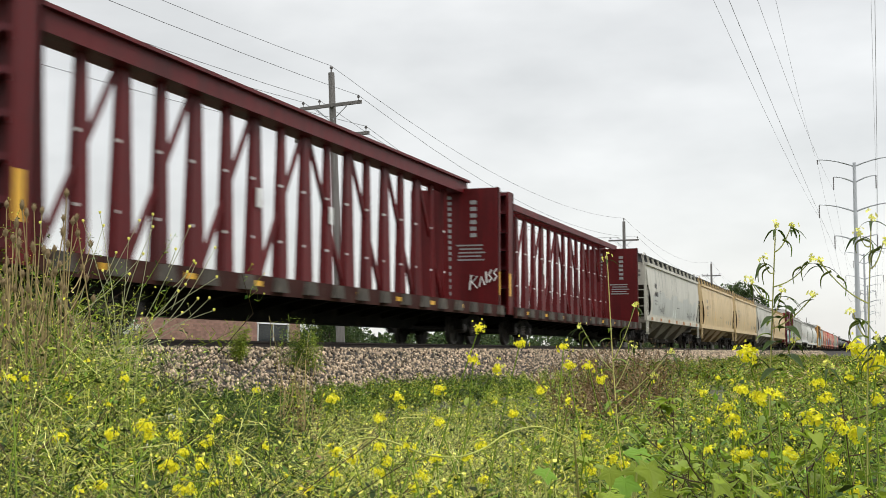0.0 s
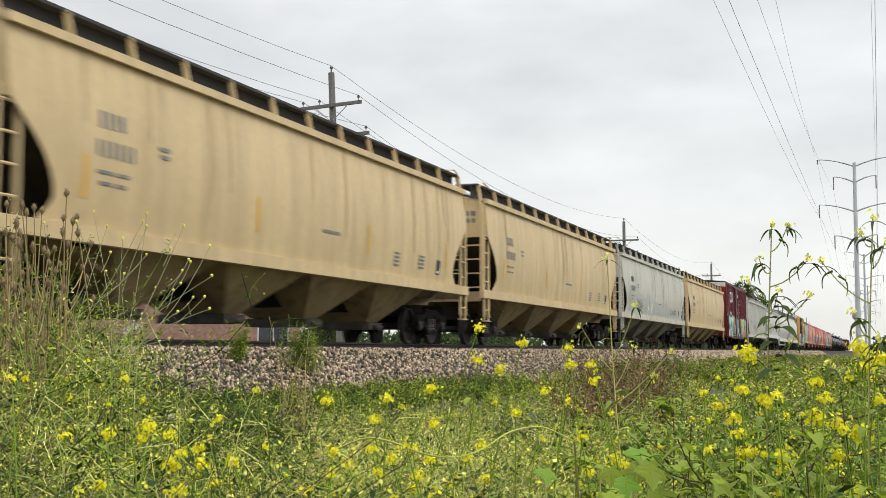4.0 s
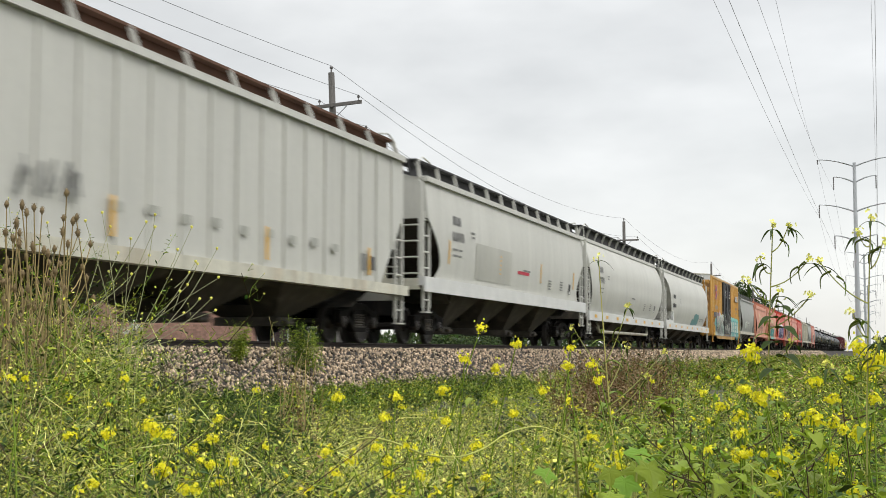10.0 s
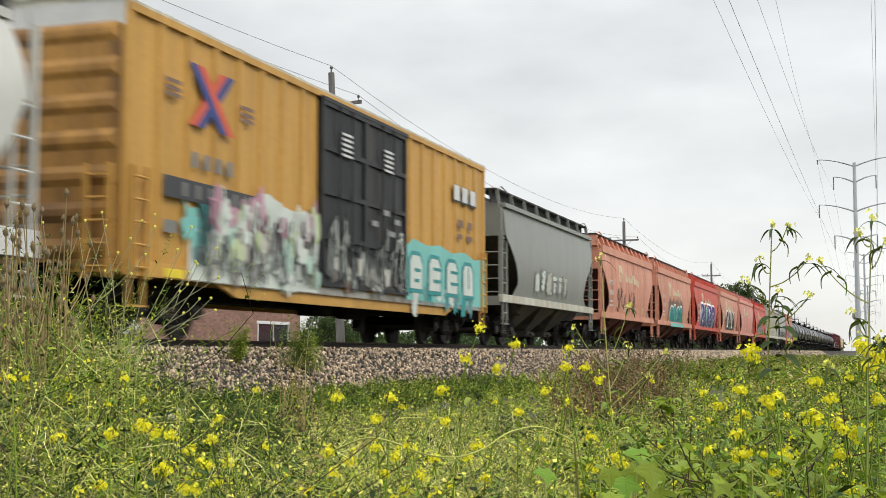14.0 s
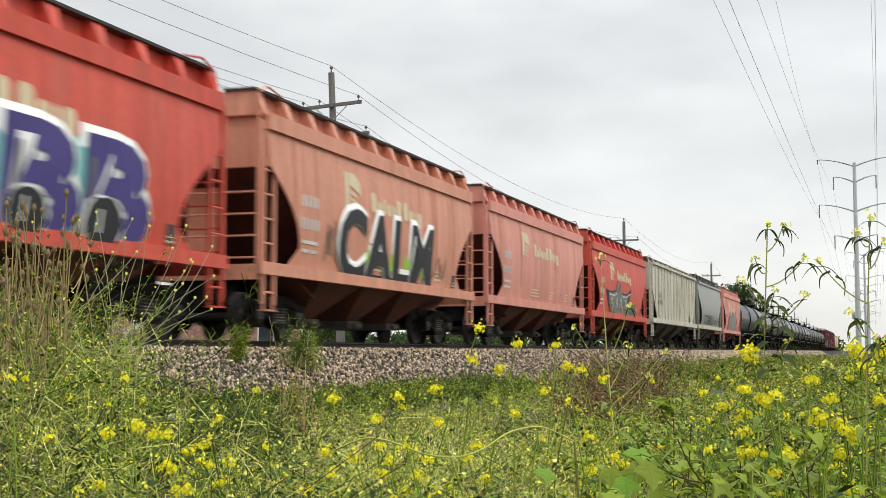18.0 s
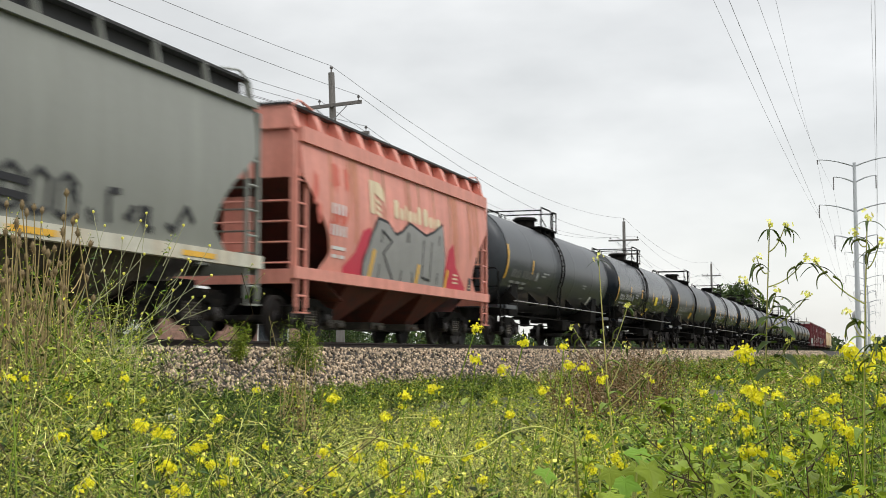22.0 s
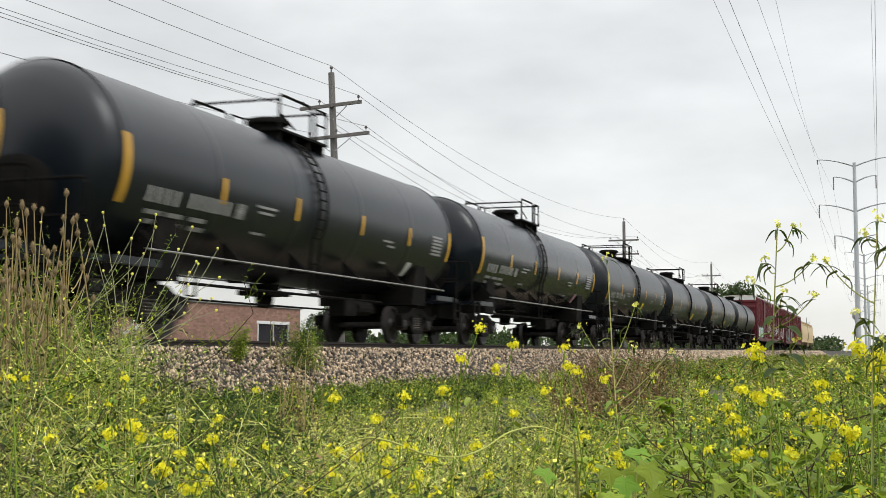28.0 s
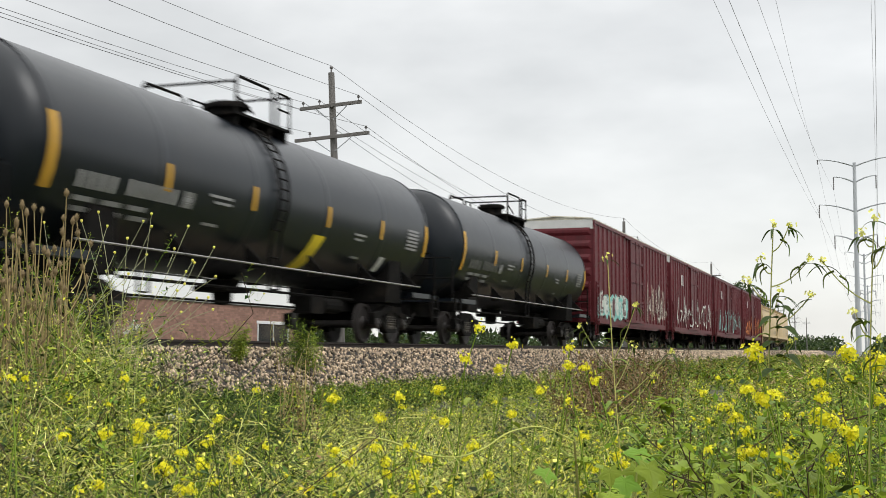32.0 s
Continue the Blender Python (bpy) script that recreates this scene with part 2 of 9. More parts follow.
# ------------------------------------------------------------------ mesh helpers
class Shape:
    """Collects vertices and faces for one mesh."""

    def __init__(self):
        self.v, self.f = [], []

    def face(self, pts):
        b = len(self.v)
        self.v += [tuple(p) for p in pts]
        self.f.append(tuple(range(b, b + len(pts))))
        return self

    def box(self, x0, y0, z0, x1, y1, z1):
        b = len(self.v)
        self.v += [(x, y, z) for z in (z0, z1) for y in (y0, y1) for x in (x0, x1)]
        for q in ((0, 2, 3, 1), (4, 5, 7, 6), (0, 1, 5, 4), (2, 6, 7, 3), (0, 4, 6, 2), (1, 3, 7, 5)):
            self.f.append(tuple(b + i for i in q))
        return self

    def hexa(self, low, high):
        """A solid between two loops of points of the same length."""
        n, b = len(low), len(self.v)
        self.v += [tuple(p) for p in low] + [tuple(p) for p in high]
        self.f.append(tuple(b + i for i in reversed(range(n))))
        self.f.append(tuple(b + n + i for i in range(n)))
        for i in range(n):
            j = (i + 1) % n
            self.f.append((b + i, b + j, b + n + j, b + n + i))
        return self

    def tube(self, pts, r, n=6, r_end=None, caps=True):
        """A round bar through the points; tapers from r to r_end."""
        pts = [Vector(p) for p in pts]
        b, k = len(self.v), len(pts)
        for i, p in enumerate(pts):
            d = (pts[min(i + 1, k - 1)] - pts[max(i - 1, 0)]).normalized()
            a = d.cross((0, 0, 1)) if abs(d.z) < 0.9 else d.cross((0, 1, 0))
            a.normalize()
            c = d.cross(a)
            rad = r if r_end is None else r + (r_end - r) * i / (k - 1)
            for s in range(n):
                w = 2 * math.pi * s / n
                self.v.append(tuple(p + (a * math.cos(w) + c * math.sin(w)) * rad))
        for i in range(k - 1):
            for s in range(n):
                t = (s + 1) % n
                self.f.append((b + i * n + s, b + i * n + t, b + (i + 1) * n + t, b + (i + 1) * n + s))
        if caps:
            self.f.append(tuple(b + s for s in reversed(range(n))))
            self.f.append(tuple(b + (k - 1) * n + s for s in range(n)))
        return self

    def rows(self, grid, close=False):
        """A skin over rows of points."""
        b, n = len(self.v), len(grid[0])
        for r in grid:
            self.v += [tuple(p) for p in r]
        for i in range(len(grid) - 1):
            for s in range(n if close else n - 1):
                t = (s + 1) % n
                self.f.append((b + i * n + s, b + i * n + t, b + (i + 1) * n + t, b + (i + 1) * n + s))
        return self

    def lathe_x(self, prof, n=28, y=0.0, z=0.0):
        """Turns (x, radius) pairs round a line along x."""
        grid = [[(x, y + r * math.sin(2 * math.pi * s / n), z + r * math.cos(2 * math.pi * s / n)) for s in range(n)] for x, r in prof]
        return self.rows(grid, True)

    def lathe_y(self, prof, n=20, x=0.0, z=0.0):
        grid = [[(x + r * math.sin(2 * math.pi * s / n), y, z + r * math.cos(2 * math.pi * s / n)) for s in range(n)] for y, r in prof]
        return self.rows(grid, True)

    def lathe_z(self, prof, n=16, x=0.0, y=0.0):
        grid = [[(x + r * math.cos(2 * math.pi * s / n), y + r * math.sin(2 * math.pi * s / n), z) for s in range(n)] for z, r in prof]
        return self.rows(grid, True)

    def mesh(self, name, mat, smooth=None):
        me = bpy.data.meshes.new(name)
        me.from_pydata(self.v, [], self.f)
        if mat:
            me.materials.append(mat)
        if smooth:
            me.polygons.foreach_set("use_smooth", [True] * len(me.polygons))
            me.set_sharp_from_angle(angle=radians(smooth))
        return me


def part(name, shape, mat, parent, label="", smooth=None, at=None):
    """Links a shape, or a ready mesh, as one mesh object under a thing or part."""
    me = shape if isinstance(shape, bpy.types.Mesh) else shape.mesh(name, mat, smooth)
    ob = new(name, me)
    ob.parent = parent
    if at is not None:
        ob.location = at
    if label:
        ob["label"] = label
    return ob


SHARED = {}


def shared(key, make):
    """One mesh for all alike parts."""
    if key not in SHARED:
        SHARED[key] = make()
    return SHARED[key]


def thing(name, label, category, group="", kind="", mesh=None):
    return tagged(new(name, mesh), label, category, group, kind)


def words_mesh(text, size, mat, name, thick=0.0, fat=0.0, gap=1.0):
    """Flat letters of the built-in font, in the x-z plane, facing -y, centred."""
    cu = bpy.data.curves.new("words", "FONT")
    cu.body, cu.size, cu.extrude, cu.resolution_u = text, size, thick, 3
    cu.offset, cu.space_character = fat, gap
    cu.align_x, cu.align_y = "CENTER", "CENTER"
    ob = bpy.data.objects.new("words", cu)
    scene.collection.objects.link(ob)
    bpy.context.view_layer.update()
    me = bpy.data.meshes.new_from_object(ob.evaluated_get(bpy.context.evaluated_depsgraph_get()))
    bpy.data.objects.remove(ob)
    bpy.data.curves.remove(cu)
    me.transform(Matrix(((1, 0, 0, 0), (0, 0, -1, 0), (0, 1, 0, 0), (0, 0, 0, 1))))
    me.materials.clear()
    me.materials.append(mat)
    me.name = name
    return me


# ------------------------------------------------------------------ train: running gear
WHEEL_R = 0.457
WHEELSETS = []
CARS = []


def wheelset_mesh():
    s = Shape()
    s.tube([(0, -1.12, 0), (0, 1.12, 0)], 0.075, 10)
    for side in (-1, 1):
        y = side * 0.72
        prof = [(y - side * 0.03, 0.0), (y - side * 0.03, 0.13), (y + side * 0.02, 0.16), (y + side * 0.0, 0.36), (y - side * 0.02, 0.40), (y - side * 0.02, 0.47), (y + side * 0.015, 0.46), (y + side * 0.11, 0.452), (y + side * 0.11, 0.40), (y + side * 0.06, 0.36), (y + side * 0.05, 0.17), (y + side * 0.12, 0.13), (y + side * 0.12, 0.0)]
        s.lathe_y(prof, 24)
        s.lathe_y([(side * 0.95, 0.13), (side * 1.15, 0.13), (side * 1.17, 0.10), (side * 1.17, 0.0)], 14)
        for k in range(3):
            w = 2 * math.pi * k / 3
            cx, cz = 0.06 * math.cos(w), 0.06 * math.sin(w)
            s.box(cx - 0.018, side * 1.165 - 0.02, cz - 0.018, cx + 0.018, side * 1.165 + 0.025, cz + 0.018)
    return s.mesh("wheelset", WHEEL_RIM, 35)


def side_frame_mesh(side):
    """Cast truck frame: arched top, sloping tension bars, jaws over the bearings."""
    s = Shape()
    y0, y1 = side * 1.0, side * 1.16

    def bar(pts, h):
        for (xa, za), (xb, zb) in zip(pts, pts[1:]):
            s.hexa([(xa, y0, za - h), (xb, y0, zb - h), (xb, y1, zb - h), (xa, y1, za - h)], [(xa, y0, za + h), (xb, y0, zb + h), (xb, y1, zb + h), (xa, y1, za + h)])
    bar([(-1.12, 0.62), (-0.72, 0.66), (-0.34, 0.80), (0.34, 0.80), (0.72, 0.66), (1.12, 0.62)], 0.07)
    bar([(-0.72, 0.60), (-0.30, 0.30), (0.30, 0.30), (0.72, 0.60)], 0.065)
    for x in (-0.34, 0.34):
        s.box(x - 0.06, y0, 0.30, x + 0.06, y1, 0.80)
    for x in (-0.89, 0.89):
        s.box(x - 0.22, y0, 0.42, x - 0.14, y1, 0.66)
        s.box(x + 0.14, y0, 0.42, x + 0.22, y1, 0.66)
    return s.mesh("side_frame", UNDER)


def spring_mesh(side):
    s = Shape()
    for x in (-0.2, 0.0, 0.2):
        prof = []
        for k in range(11):
            prof.append((0.36 + 0.028 * k, 0.085 if k % 2 else 0.06))
        s.lathe_z(prof, 10, x, side * 1.08)
    s.box(-0.3, side * 1.08 - 0.08, 0.33, 0.3, side * 1.08 + 0.08, 0.37)
    return s.mesh("coil_spring", GRIME)


def bolster_mesh():
    s = Shape()
    s.box(-0.2, -1.14, 0.52, 0.2, 1.14, 0.74)
    s.lathe_z([(0.70, 0.30), (0.86, 0.30), (0.86, 0.0)], 16)
    for x in (-0.42, 0.42):
        s.box(x - 0.05, -0.75, 0.42, x + 0.05, 0.75, 0.52)
        for y in (-0.72, 0.72):
            s.box(x - 0.05, y - 0.05, 0.28, x + 0.08, y + 0.05, 0.62)
    return s.mesh("truck", UNDER)


def add_truck(car, x):
    t = part("truck", shared("bolster", bolster_mesh), None, car, "sooty four-wheeled freight truck", at=(x, 0, 0))
    for side in (-1, 1):
        part("side_frame", shared(("sf", side), lambda: side_frame_mesh(side)), None, t)
        part("coil_spring", shared(("sp", side), lambda: spring_mesh(side)), None, t)
    for dx in (-0.89, 0.89):
        w = part("wheelset", shared("wheelset", wheelset_mesh), None, t, "steel wheels on an axle")
        w.matrix_parent_inverse = Matrix.Translation((dx, 0, WHEEL_R))
        WHEELSETS.append(w)


def coupler_mesh(sign):
    s = Shape()
    s.box(min(0, sign * 0.9), -0.09, 0.72, max(0, sign * 0.9), 0.09, 0.92)
    s.hexa([(sign * 0.62, -0.2, 0.68), (sign * 0.98, -0.16, 0.68), (sign * 0.98, 0.16, 0.68), (sign * 0.62, 0.2, 0.68)],
           [(sign * 0.62, -0.2, 0.97), (sign * 0.98, -0.16, 0.97), (sign * 0.98, 0.16, 0.97), (sign * 0.62, 0.2, 0.97)])
    return s.mesh("coupler", UNDER)


def hose_mesh(sign):
    s = Shape()
    s.tube([(sign * 0.3, -0.45, 0.8), (sign * 0.6, -0.44, 0.62), (sign * 0.85, -0.40, 0.42), (sign * 1.0, -0.3, 0.40)], 0.025, 6)
    return s.mesh("brake_hose", UNDER, 60)


def running_gear(car, half, truck_at, sill_low=0.72, sill_high=1.1):
    for sign in (-1, 1):
        add_truck(car, sign * truck_at)
        part("coupler", shared(("coupler", sign), lambda: coupler_mesh(sign)), None, car, at=(sign * (half - 0.25), 0, 0))
        part("brake_hose", shared(("hose", sign), lambda: hose_mesh(sign)), None, car, at=(sign * (half - 0.25), 0, 0))
    s = Shape()
    s.box(-half + 0.1, -0.3, sill_low, half - 0.1, 0.3, sill_high)
    part("centre_sill", s, UNDER, car)


def ladder_shape(x, y, z0, z1, w=0.42, n=6, along="x", r=0.022, inset=0.0):
    s = Shape()
    for k in (-1, 1):
        if along == "x":
            s.box(x + k * w / 2 - 0.035, y - 0.03, z0, x + k * w / 2 + 0.035, y + 0.03, z1)
        else:
            s.box(x - 0.03, y + k * w / 2 - 0.035, z0, x + 0.03, y + k * w / 2 + 0.035, z1)
    for i in range(n):
        z = z0 + (z1 - z0) * (i + 0.5) / n
        if along == "x":
            s.tube([(x - w / 2, y, z), (x + w / 2, y, z)], r, 6)
        else:
            s.tube([(x, y - w / 2, z), (x, y + w / 2, z)], r, 6)
    return s


def bars(car, x, z, widths, h, mat, ysurf, gap=0.06, name="lettering", label="", skew=0.0):
    """A row of plain bars that stand for lettering, lying on the near side of a car."""
    s = Shape()
    total = sum(widths) + gap * (len(widths) - 1)
    c = x - total / 2
    rows = max(1, int(math.ceil(h / 0.14)))
    for w in widths:
        k = max(1, int(w / 0.6))
        grid = []
        for q in range(rows + 1):
            zz = z - h / 2 + h * q / rows
            grid.append([(c + w * i / k, -ysurf(zz) - 0.012, zz) for i in range(k + 1)])
        s.rows(grid)
        c += w + gap
    return part(name, s, mat, car, label)


def blob(s, cx, cz, rx, rz, ysurf, off, rnd, n=16, rough=0.25, square=0.5):
    """An uneven patch of spray paint on the near side of a car."""
    pts = []
    for i in range(n):
        a = 2 * math.pi * i / n
        ca, sa = math.cos(a), math.sin(a)
        k = 1.0 / max(abs(ca), abs(sa)) ** square * (1 + rough * (rnd.random() - 0.5))
        x, z = cx + rx * ca * k * 0.9, cz + rz * sa * k * 0.9
        pts.append((x, -ysurf(z) - off, z))
    c = (cx, -ysurf(cz) - off, cz)
    for i in range(n):
        s.face([c, pts[i], pts[(i + 1) % n]])


def graffiti(car, x0, x1, z0, z1, ysurf, back, edge, fills, seed, letters=6, label="spray-painted bubble lettering"):
    """A piece of wild lettering: a cloud behind, dark outlined letters with lighter fills, drips and flecks."""
    rnd = random.Random(seed)
    cz, hz = (z0 + z1) / 2, (z1 - z0) / 2
    step = (x1 - x0) / letters
    if back:
        for i in range(letters + 1):
            s = Shape()
            blob(s, x0 + step * i, cz + rnd.uniform(-0.15, 0.05) * hz, step * 0.62, hz * rnd.uniform(0.75, 1.02), ysurf, 0.010 + 0.0006 * i, rnd, 18, 0.55)
            part("graffiti_cloud", s, back, car, label)
    for i in range(letters):
        x = x0 + step * (i + 0.5)
        z = cz + rnd.uniform(-0.10, 0.10) * hz
        rx, rz = step * rnd.uniform(0.46, 0.56), hz * rnd.uniform(0.74, 0.95)
        off = 0.020 + 0.0008 * (i % 3)
        s = Shape()
        blob(s, x, z, rx, rz, ysurf, off, rnd, 18, 0.38)
        letter = part("graffiti_letter", s, edge, car)
        ink = Shape()
        kind = rnd.randrange(4)
        o2 = off + 0.006
        if kind == 0:
            blob(ink, x - rx * 0.1, z + rz * 0.42, rx * 0.7, rz * 0.36, ysurf, o2, rnd, 16, 0.4)
            blob(ink, x + rx * 0.08, z - rz * 0.42, rx * 0.75, rz * 0.36, ysurf, o2, rnd, 16, 0.4)
        elif kind == 1:
            blob(ink, x - rx * 0.42, z, rx * 0.33, rz * 0.82, ysurf, o2, rnd, 16, 0.3)
            blob(ink, x + rx * 0.35, z - rz * 0.5, rx * 0.45, rz * 0.27, ysurf, o2, rnd, 14, 0.4)
            blob(ink, x + rx * 0.38, z + rz * 0.46, rx * 0.38, rz * 0.3, ysurf, o2, rnd, 14, 0.4)
        elif kind == 2:
            blob(ink, x, z, rx * 0.8, rz * 0.82, ysurf, o2, rnd, 18, 0.35)
        else:
            blob(ink, x, z + rz * 0.6, rx * 0.8, rz * 0.22, ysurf, o2, rnd, 14, 0.35)
            blob(ink, x + rx * 0.1, z - rz * 0.15, rx * 0.36, rz * 0.62, ysurf, o2, rnd, 14, 0.35)
        part("letter_fill", ink, fills[i % len(fills)], letter)
        fleck = Shape()
        for _ in range(5):
            blob(fleck, x + rnd.uniform(-0.8, 0.8) * rx, z + rnd.uniform(-0.85, 0.85) * rz, rx * rnd.uniform(0.05, 0.2), rz * rnd.uniform(0.05, 0.16), ysurf, off + 0.011, rnd, 9, 0.6)
        part("letter_fleck", fleck, (PALE if edge in (BLACK_INK, SLATE) else BLACK_INK) if i % 2 else fills[(i + 1) % len(fills)], letter)


def scrawl(car, x0, x1, z0, z1, ysurf, mat, seed, width=0.035, n=9):
    """A quick tag: one thin wandering stroke after another."""
    rnd = random.Random(seed)
    s = Shape()
    for i in range(n):
        x = x0 + (x1 - x0) * (i + 0.5) / n
        pts, px, pz = [], x, z0 + rnd.random() * (z1 - z0) * 0.4
        for _ in range(4):
            pts.append((px, pz))
            px, pz = px + rnd.uniform(-0.6, 0.9) * (x1 - x0) / n, z0 + rnd.random() * (z1 - z0)
        for (ax, az), (bx, bz) in zip(pts, pts[1:]):
            d = Vector((bx - ax, bz - az))
            if d.length < 1e-3:
                continue
            nrm = Vector((-d.y, d.x)).normalized() * width
            q = [(ax - nrm.x, az - nrm.y), (bx - nrm.x, bz - nrm.y), (bx + nrm.x, bz + nrm.y), (ax + nrm.x, az + nrm.y)]
            s.face([(u, -ysurf(w) - 0.016, w) for u, w in q])
    part("graffiti", s, mat, car, "hand-scrawled spray tag")


# ------------------------------------------------------------------ train: covered hoppers
def profile_of(kind, low, high):
    """Half width of a hopper's side at height z."""
    def flat(z):
        return 1.60

    def bulge(z):
        k = (z - low) / (high - low)
        return 1.50 + 0.12 * math.sin(math.pi * min(1, max(0, k * 0.9 + 0.08)))

    def barrel(z):
        k = min(1, max(0, (z - low) / (high - low)))
        return 1.30 + 0.31 * math.sin(math.pi * 0.5 * min(1.0, k * 2.4)) ** 0.8 - (0.42 * max(0, k - 0.55) ** 2 / 0.2025 if k > 0.55 else 0.0)
    return {"flat": flat, "bulge": bulge, "barrel": barrel}[kind]


def hopper(name, length, kind, mat, sill_mat, under_mat, label, low=1.52, high=4.12, bays=4, grate=GRATE, ribs=0, post_mat=None, cut=1.05, trough=True, cap=False, dark=None, group="train", rise=0.22, recess_mat=SHADED_SOOT_BROWN, knee_at=0.60, scoop=False):
    """A covered hopper wagon. The near side looks along -y; x runs along the train."""
    car = thing(name, label, "rail car", group)
    half = length / 2
    side = profile_of(kind, low, high)
    post_mat = post_mat or mat
    knee = low + (high - low) * (0.52 if kind == "flat" else knee_at)

    def reach(z):
        """How far the side sheet goes towards the car's end at height z."""
        if kind == "barrel":
            k = (z - low) / (high - low)
            return half - 0.35 - cut * max(0.0, 0.62 - k) ** 1.1 * 1.25 - 0.25 * max(0, k - 0.85)
        if z >= knee:
            return half - 0.3
        k = (knee - z) / (knee - low)
        if kind == "flat":
            return half - 0.3 - cut * 1.25 * k
        return half - 0.3 - cut * min(1.0, math.sin(min(1.0, k * 1.25) * math.pi * 0.5)) * (1.0 if k < 0.8 else 1.0 - 0.35 * (k - 0.8) / 0.2)
    def slope(z):
        """The slope sheets fall back inside the side sheets below the knee."""
        if z >= knee:
            return half - 0.3
        return half - 0.3 - 2.6 * ((knee - z) / (knee - low)) ** 0.9

    def near(z):
        """Reach at the end that comes first; a scooped end curves far back as it falls."""
        if not scoop:
            return reach(z)
        return half - float(np.interp(z, (low, 2.0, 2.2, 2.75, 3.55, 4.1, high), (2.65, 2.6, 2.27, 2.0, 1.45, 0.6, 0.35)))

    def heel(z):
        return min(slope(z), near(z)) if scoop else slope(z)
    # hold: end sheets and slope sheets; side sheets stand outside it
    levels = [low + (high - low) * i / 22 for i in range(23)]
    s = Shape()
    s.rows([[(-heel(z), -side(z) + 0.012, z), (slope(z), -side(z) + 0.012, z), (slope(z), side(z) - 0.012, z), (-heel(z), side(z) - 0.012, z)] for z in [knee] + [z for z in levels if z > knee]], True)
    part("body", s, mat, car, smooth=30)
    # below the knee the recess's shade is put into the slopes' own colour
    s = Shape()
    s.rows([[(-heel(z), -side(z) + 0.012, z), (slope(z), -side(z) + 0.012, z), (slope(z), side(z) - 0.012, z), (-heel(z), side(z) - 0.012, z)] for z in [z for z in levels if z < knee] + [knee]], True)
    part("hopper_hold", s, recess_mat, car, "sooty end slopes, coloured darker still for shade in the recess", smooth=30)
    for sg in (-1, 1):
        s = Shape()
        grid = []
        for z in levels:
            e, f, w0, w1 = reach(z), near(z), sg * (side(z) - 0.010), sg * (side(z) + 0.012)
            grid.append([(-f, w1, z), (-f * 0.5, w1, z), (0, w1, z), (e * 0.5, w1, z), (e, w1, z), (e, w0, z), (0, w0, z), (-f, w0, z)])
        s.rows(grid, True)
        part("side_sheet", s, mat, car, smooth=30)
    # roof with a low ridge
    e, w = half - 0.3, side(high)
    r = Shape()
    peak = high + 0.22
    r.hexa([(-e, -w - 0.02, high), (e, -w - 0.02, high), (e, w + 0.02, high), (-e, w + 0.02, high)],
           [(-e, -0.6, peak), (e, -0.6, peak), (e, 0.6, peak), (-e, 0.6, peak)])
    part("roof", r, mat, car)
    # eave lip
    lip = Shape()
    for sg in (-1, 1):
        lip.box(-e - 0.02, min(sg * (w - 0.02), sg * (w + 0.11)), high - (0.24 if cap else 0.07), e + 0.02, max(sg * (w - 0.02), sg * (w + 0.11)), high + 0.06)
    part("roof_lip", lip, mat, car)
    # side sills and end platforms
    sl = Shape()
    for sg in (-1, 1):
        ya, yb = sorted((sg * 1.46, sg * (side(low) + 0.07)))
        sl.box(-half, ya, low - 0.20, half, yb, low + 0.03)
    part("side_sill", sl, sill_mat, car)
    for sg in (-1, 1):
        p = Shape()
        xa, xb = sorted((sg * half, sg * (half - 0.12)))
        p.box(xa, -1.5, low - 0.3, xb, 1.5, low - 0.02)
        xa, xb = sorted((sg * (half - 0.12), sg * (half - 1.5)))
        p.box(xa, -0.55, low - 0.12, xb, 0.55, low - 0.06)
        # bracing web under the slope sheet
        p.box(sg * (half - 0.75) - 0.03, -0.35, low - 0.1, sg * (half - 0.75) + 0.03, 0.35, knee - 0.3)
        part("end_platform", p, dark or mat, car)
        # corner posts and ladders on both sides of the end
        for y in (-1, 1):
            q = Shape()
            q.box(sg * (half - 0.08) - 0.045, y * 1.50 - 0.045, low - 0.2, sg * (half - 0.08) + 0.045, y * 1.50 + 0.045, high - 0.1)
            part("corner_post", q, post_mat, car)
            part("ladder", ladder_shape(sg * (half - 0.36), y * 1.55, low - 0.75, knee + 0.15, 0.44, 6), post_mat, car, smooth=40)
        hb = Shape()
        for z in (low + 0.1, low + 0.5, low + 0.9, low + 1.3):
            hb.tube([(sg * (half - 0.04), -1.46, z), (sg * (half - 0.04), 1.46, z)], 0.02, 6)
        part("grab_bar", hb, post_mat, car, smooth=40)
        step = Shape()
        for k in (-0.2, 0.2):
            step.box(sg * (half - 0.36) + k - 0.02, -1.57, low - 0.85, sg * (half - 0.36) + k + 0.02, -1.53, low - 0.15)
        step.box(sg * (half - 0.36) - 0.22, -1.62, low - 0.87, sg * (half - 0.36) + 0.22, -1.48, low - 0.84)
        part("step", step, post_mat, car)
    bw = Shape()
    bw.lathe_x([(-half - 0.02, 0.28), (-half - 0.05, 0.28), (-half - 0.05, 0.24), (-half - 0.02, 0.24), (-half - 0.02, 0.28)], 18, 0.75, 2.55)
    for a in range(3):
        bw.tube([(-half - 0.035, 0.75 + 0.26 * math.cos(a * 1.047), 2.55 + 0.26 * math.sin(a * 1.047)), (-half - 0.035, 0.75 - 0.26 * math.cos(a * 1.047), 2.55 - 0.26 * math.sin(a * 1.047))], 0.015, 5)
    part("brake_wheel", bw, GRIME, car, smooth=40)
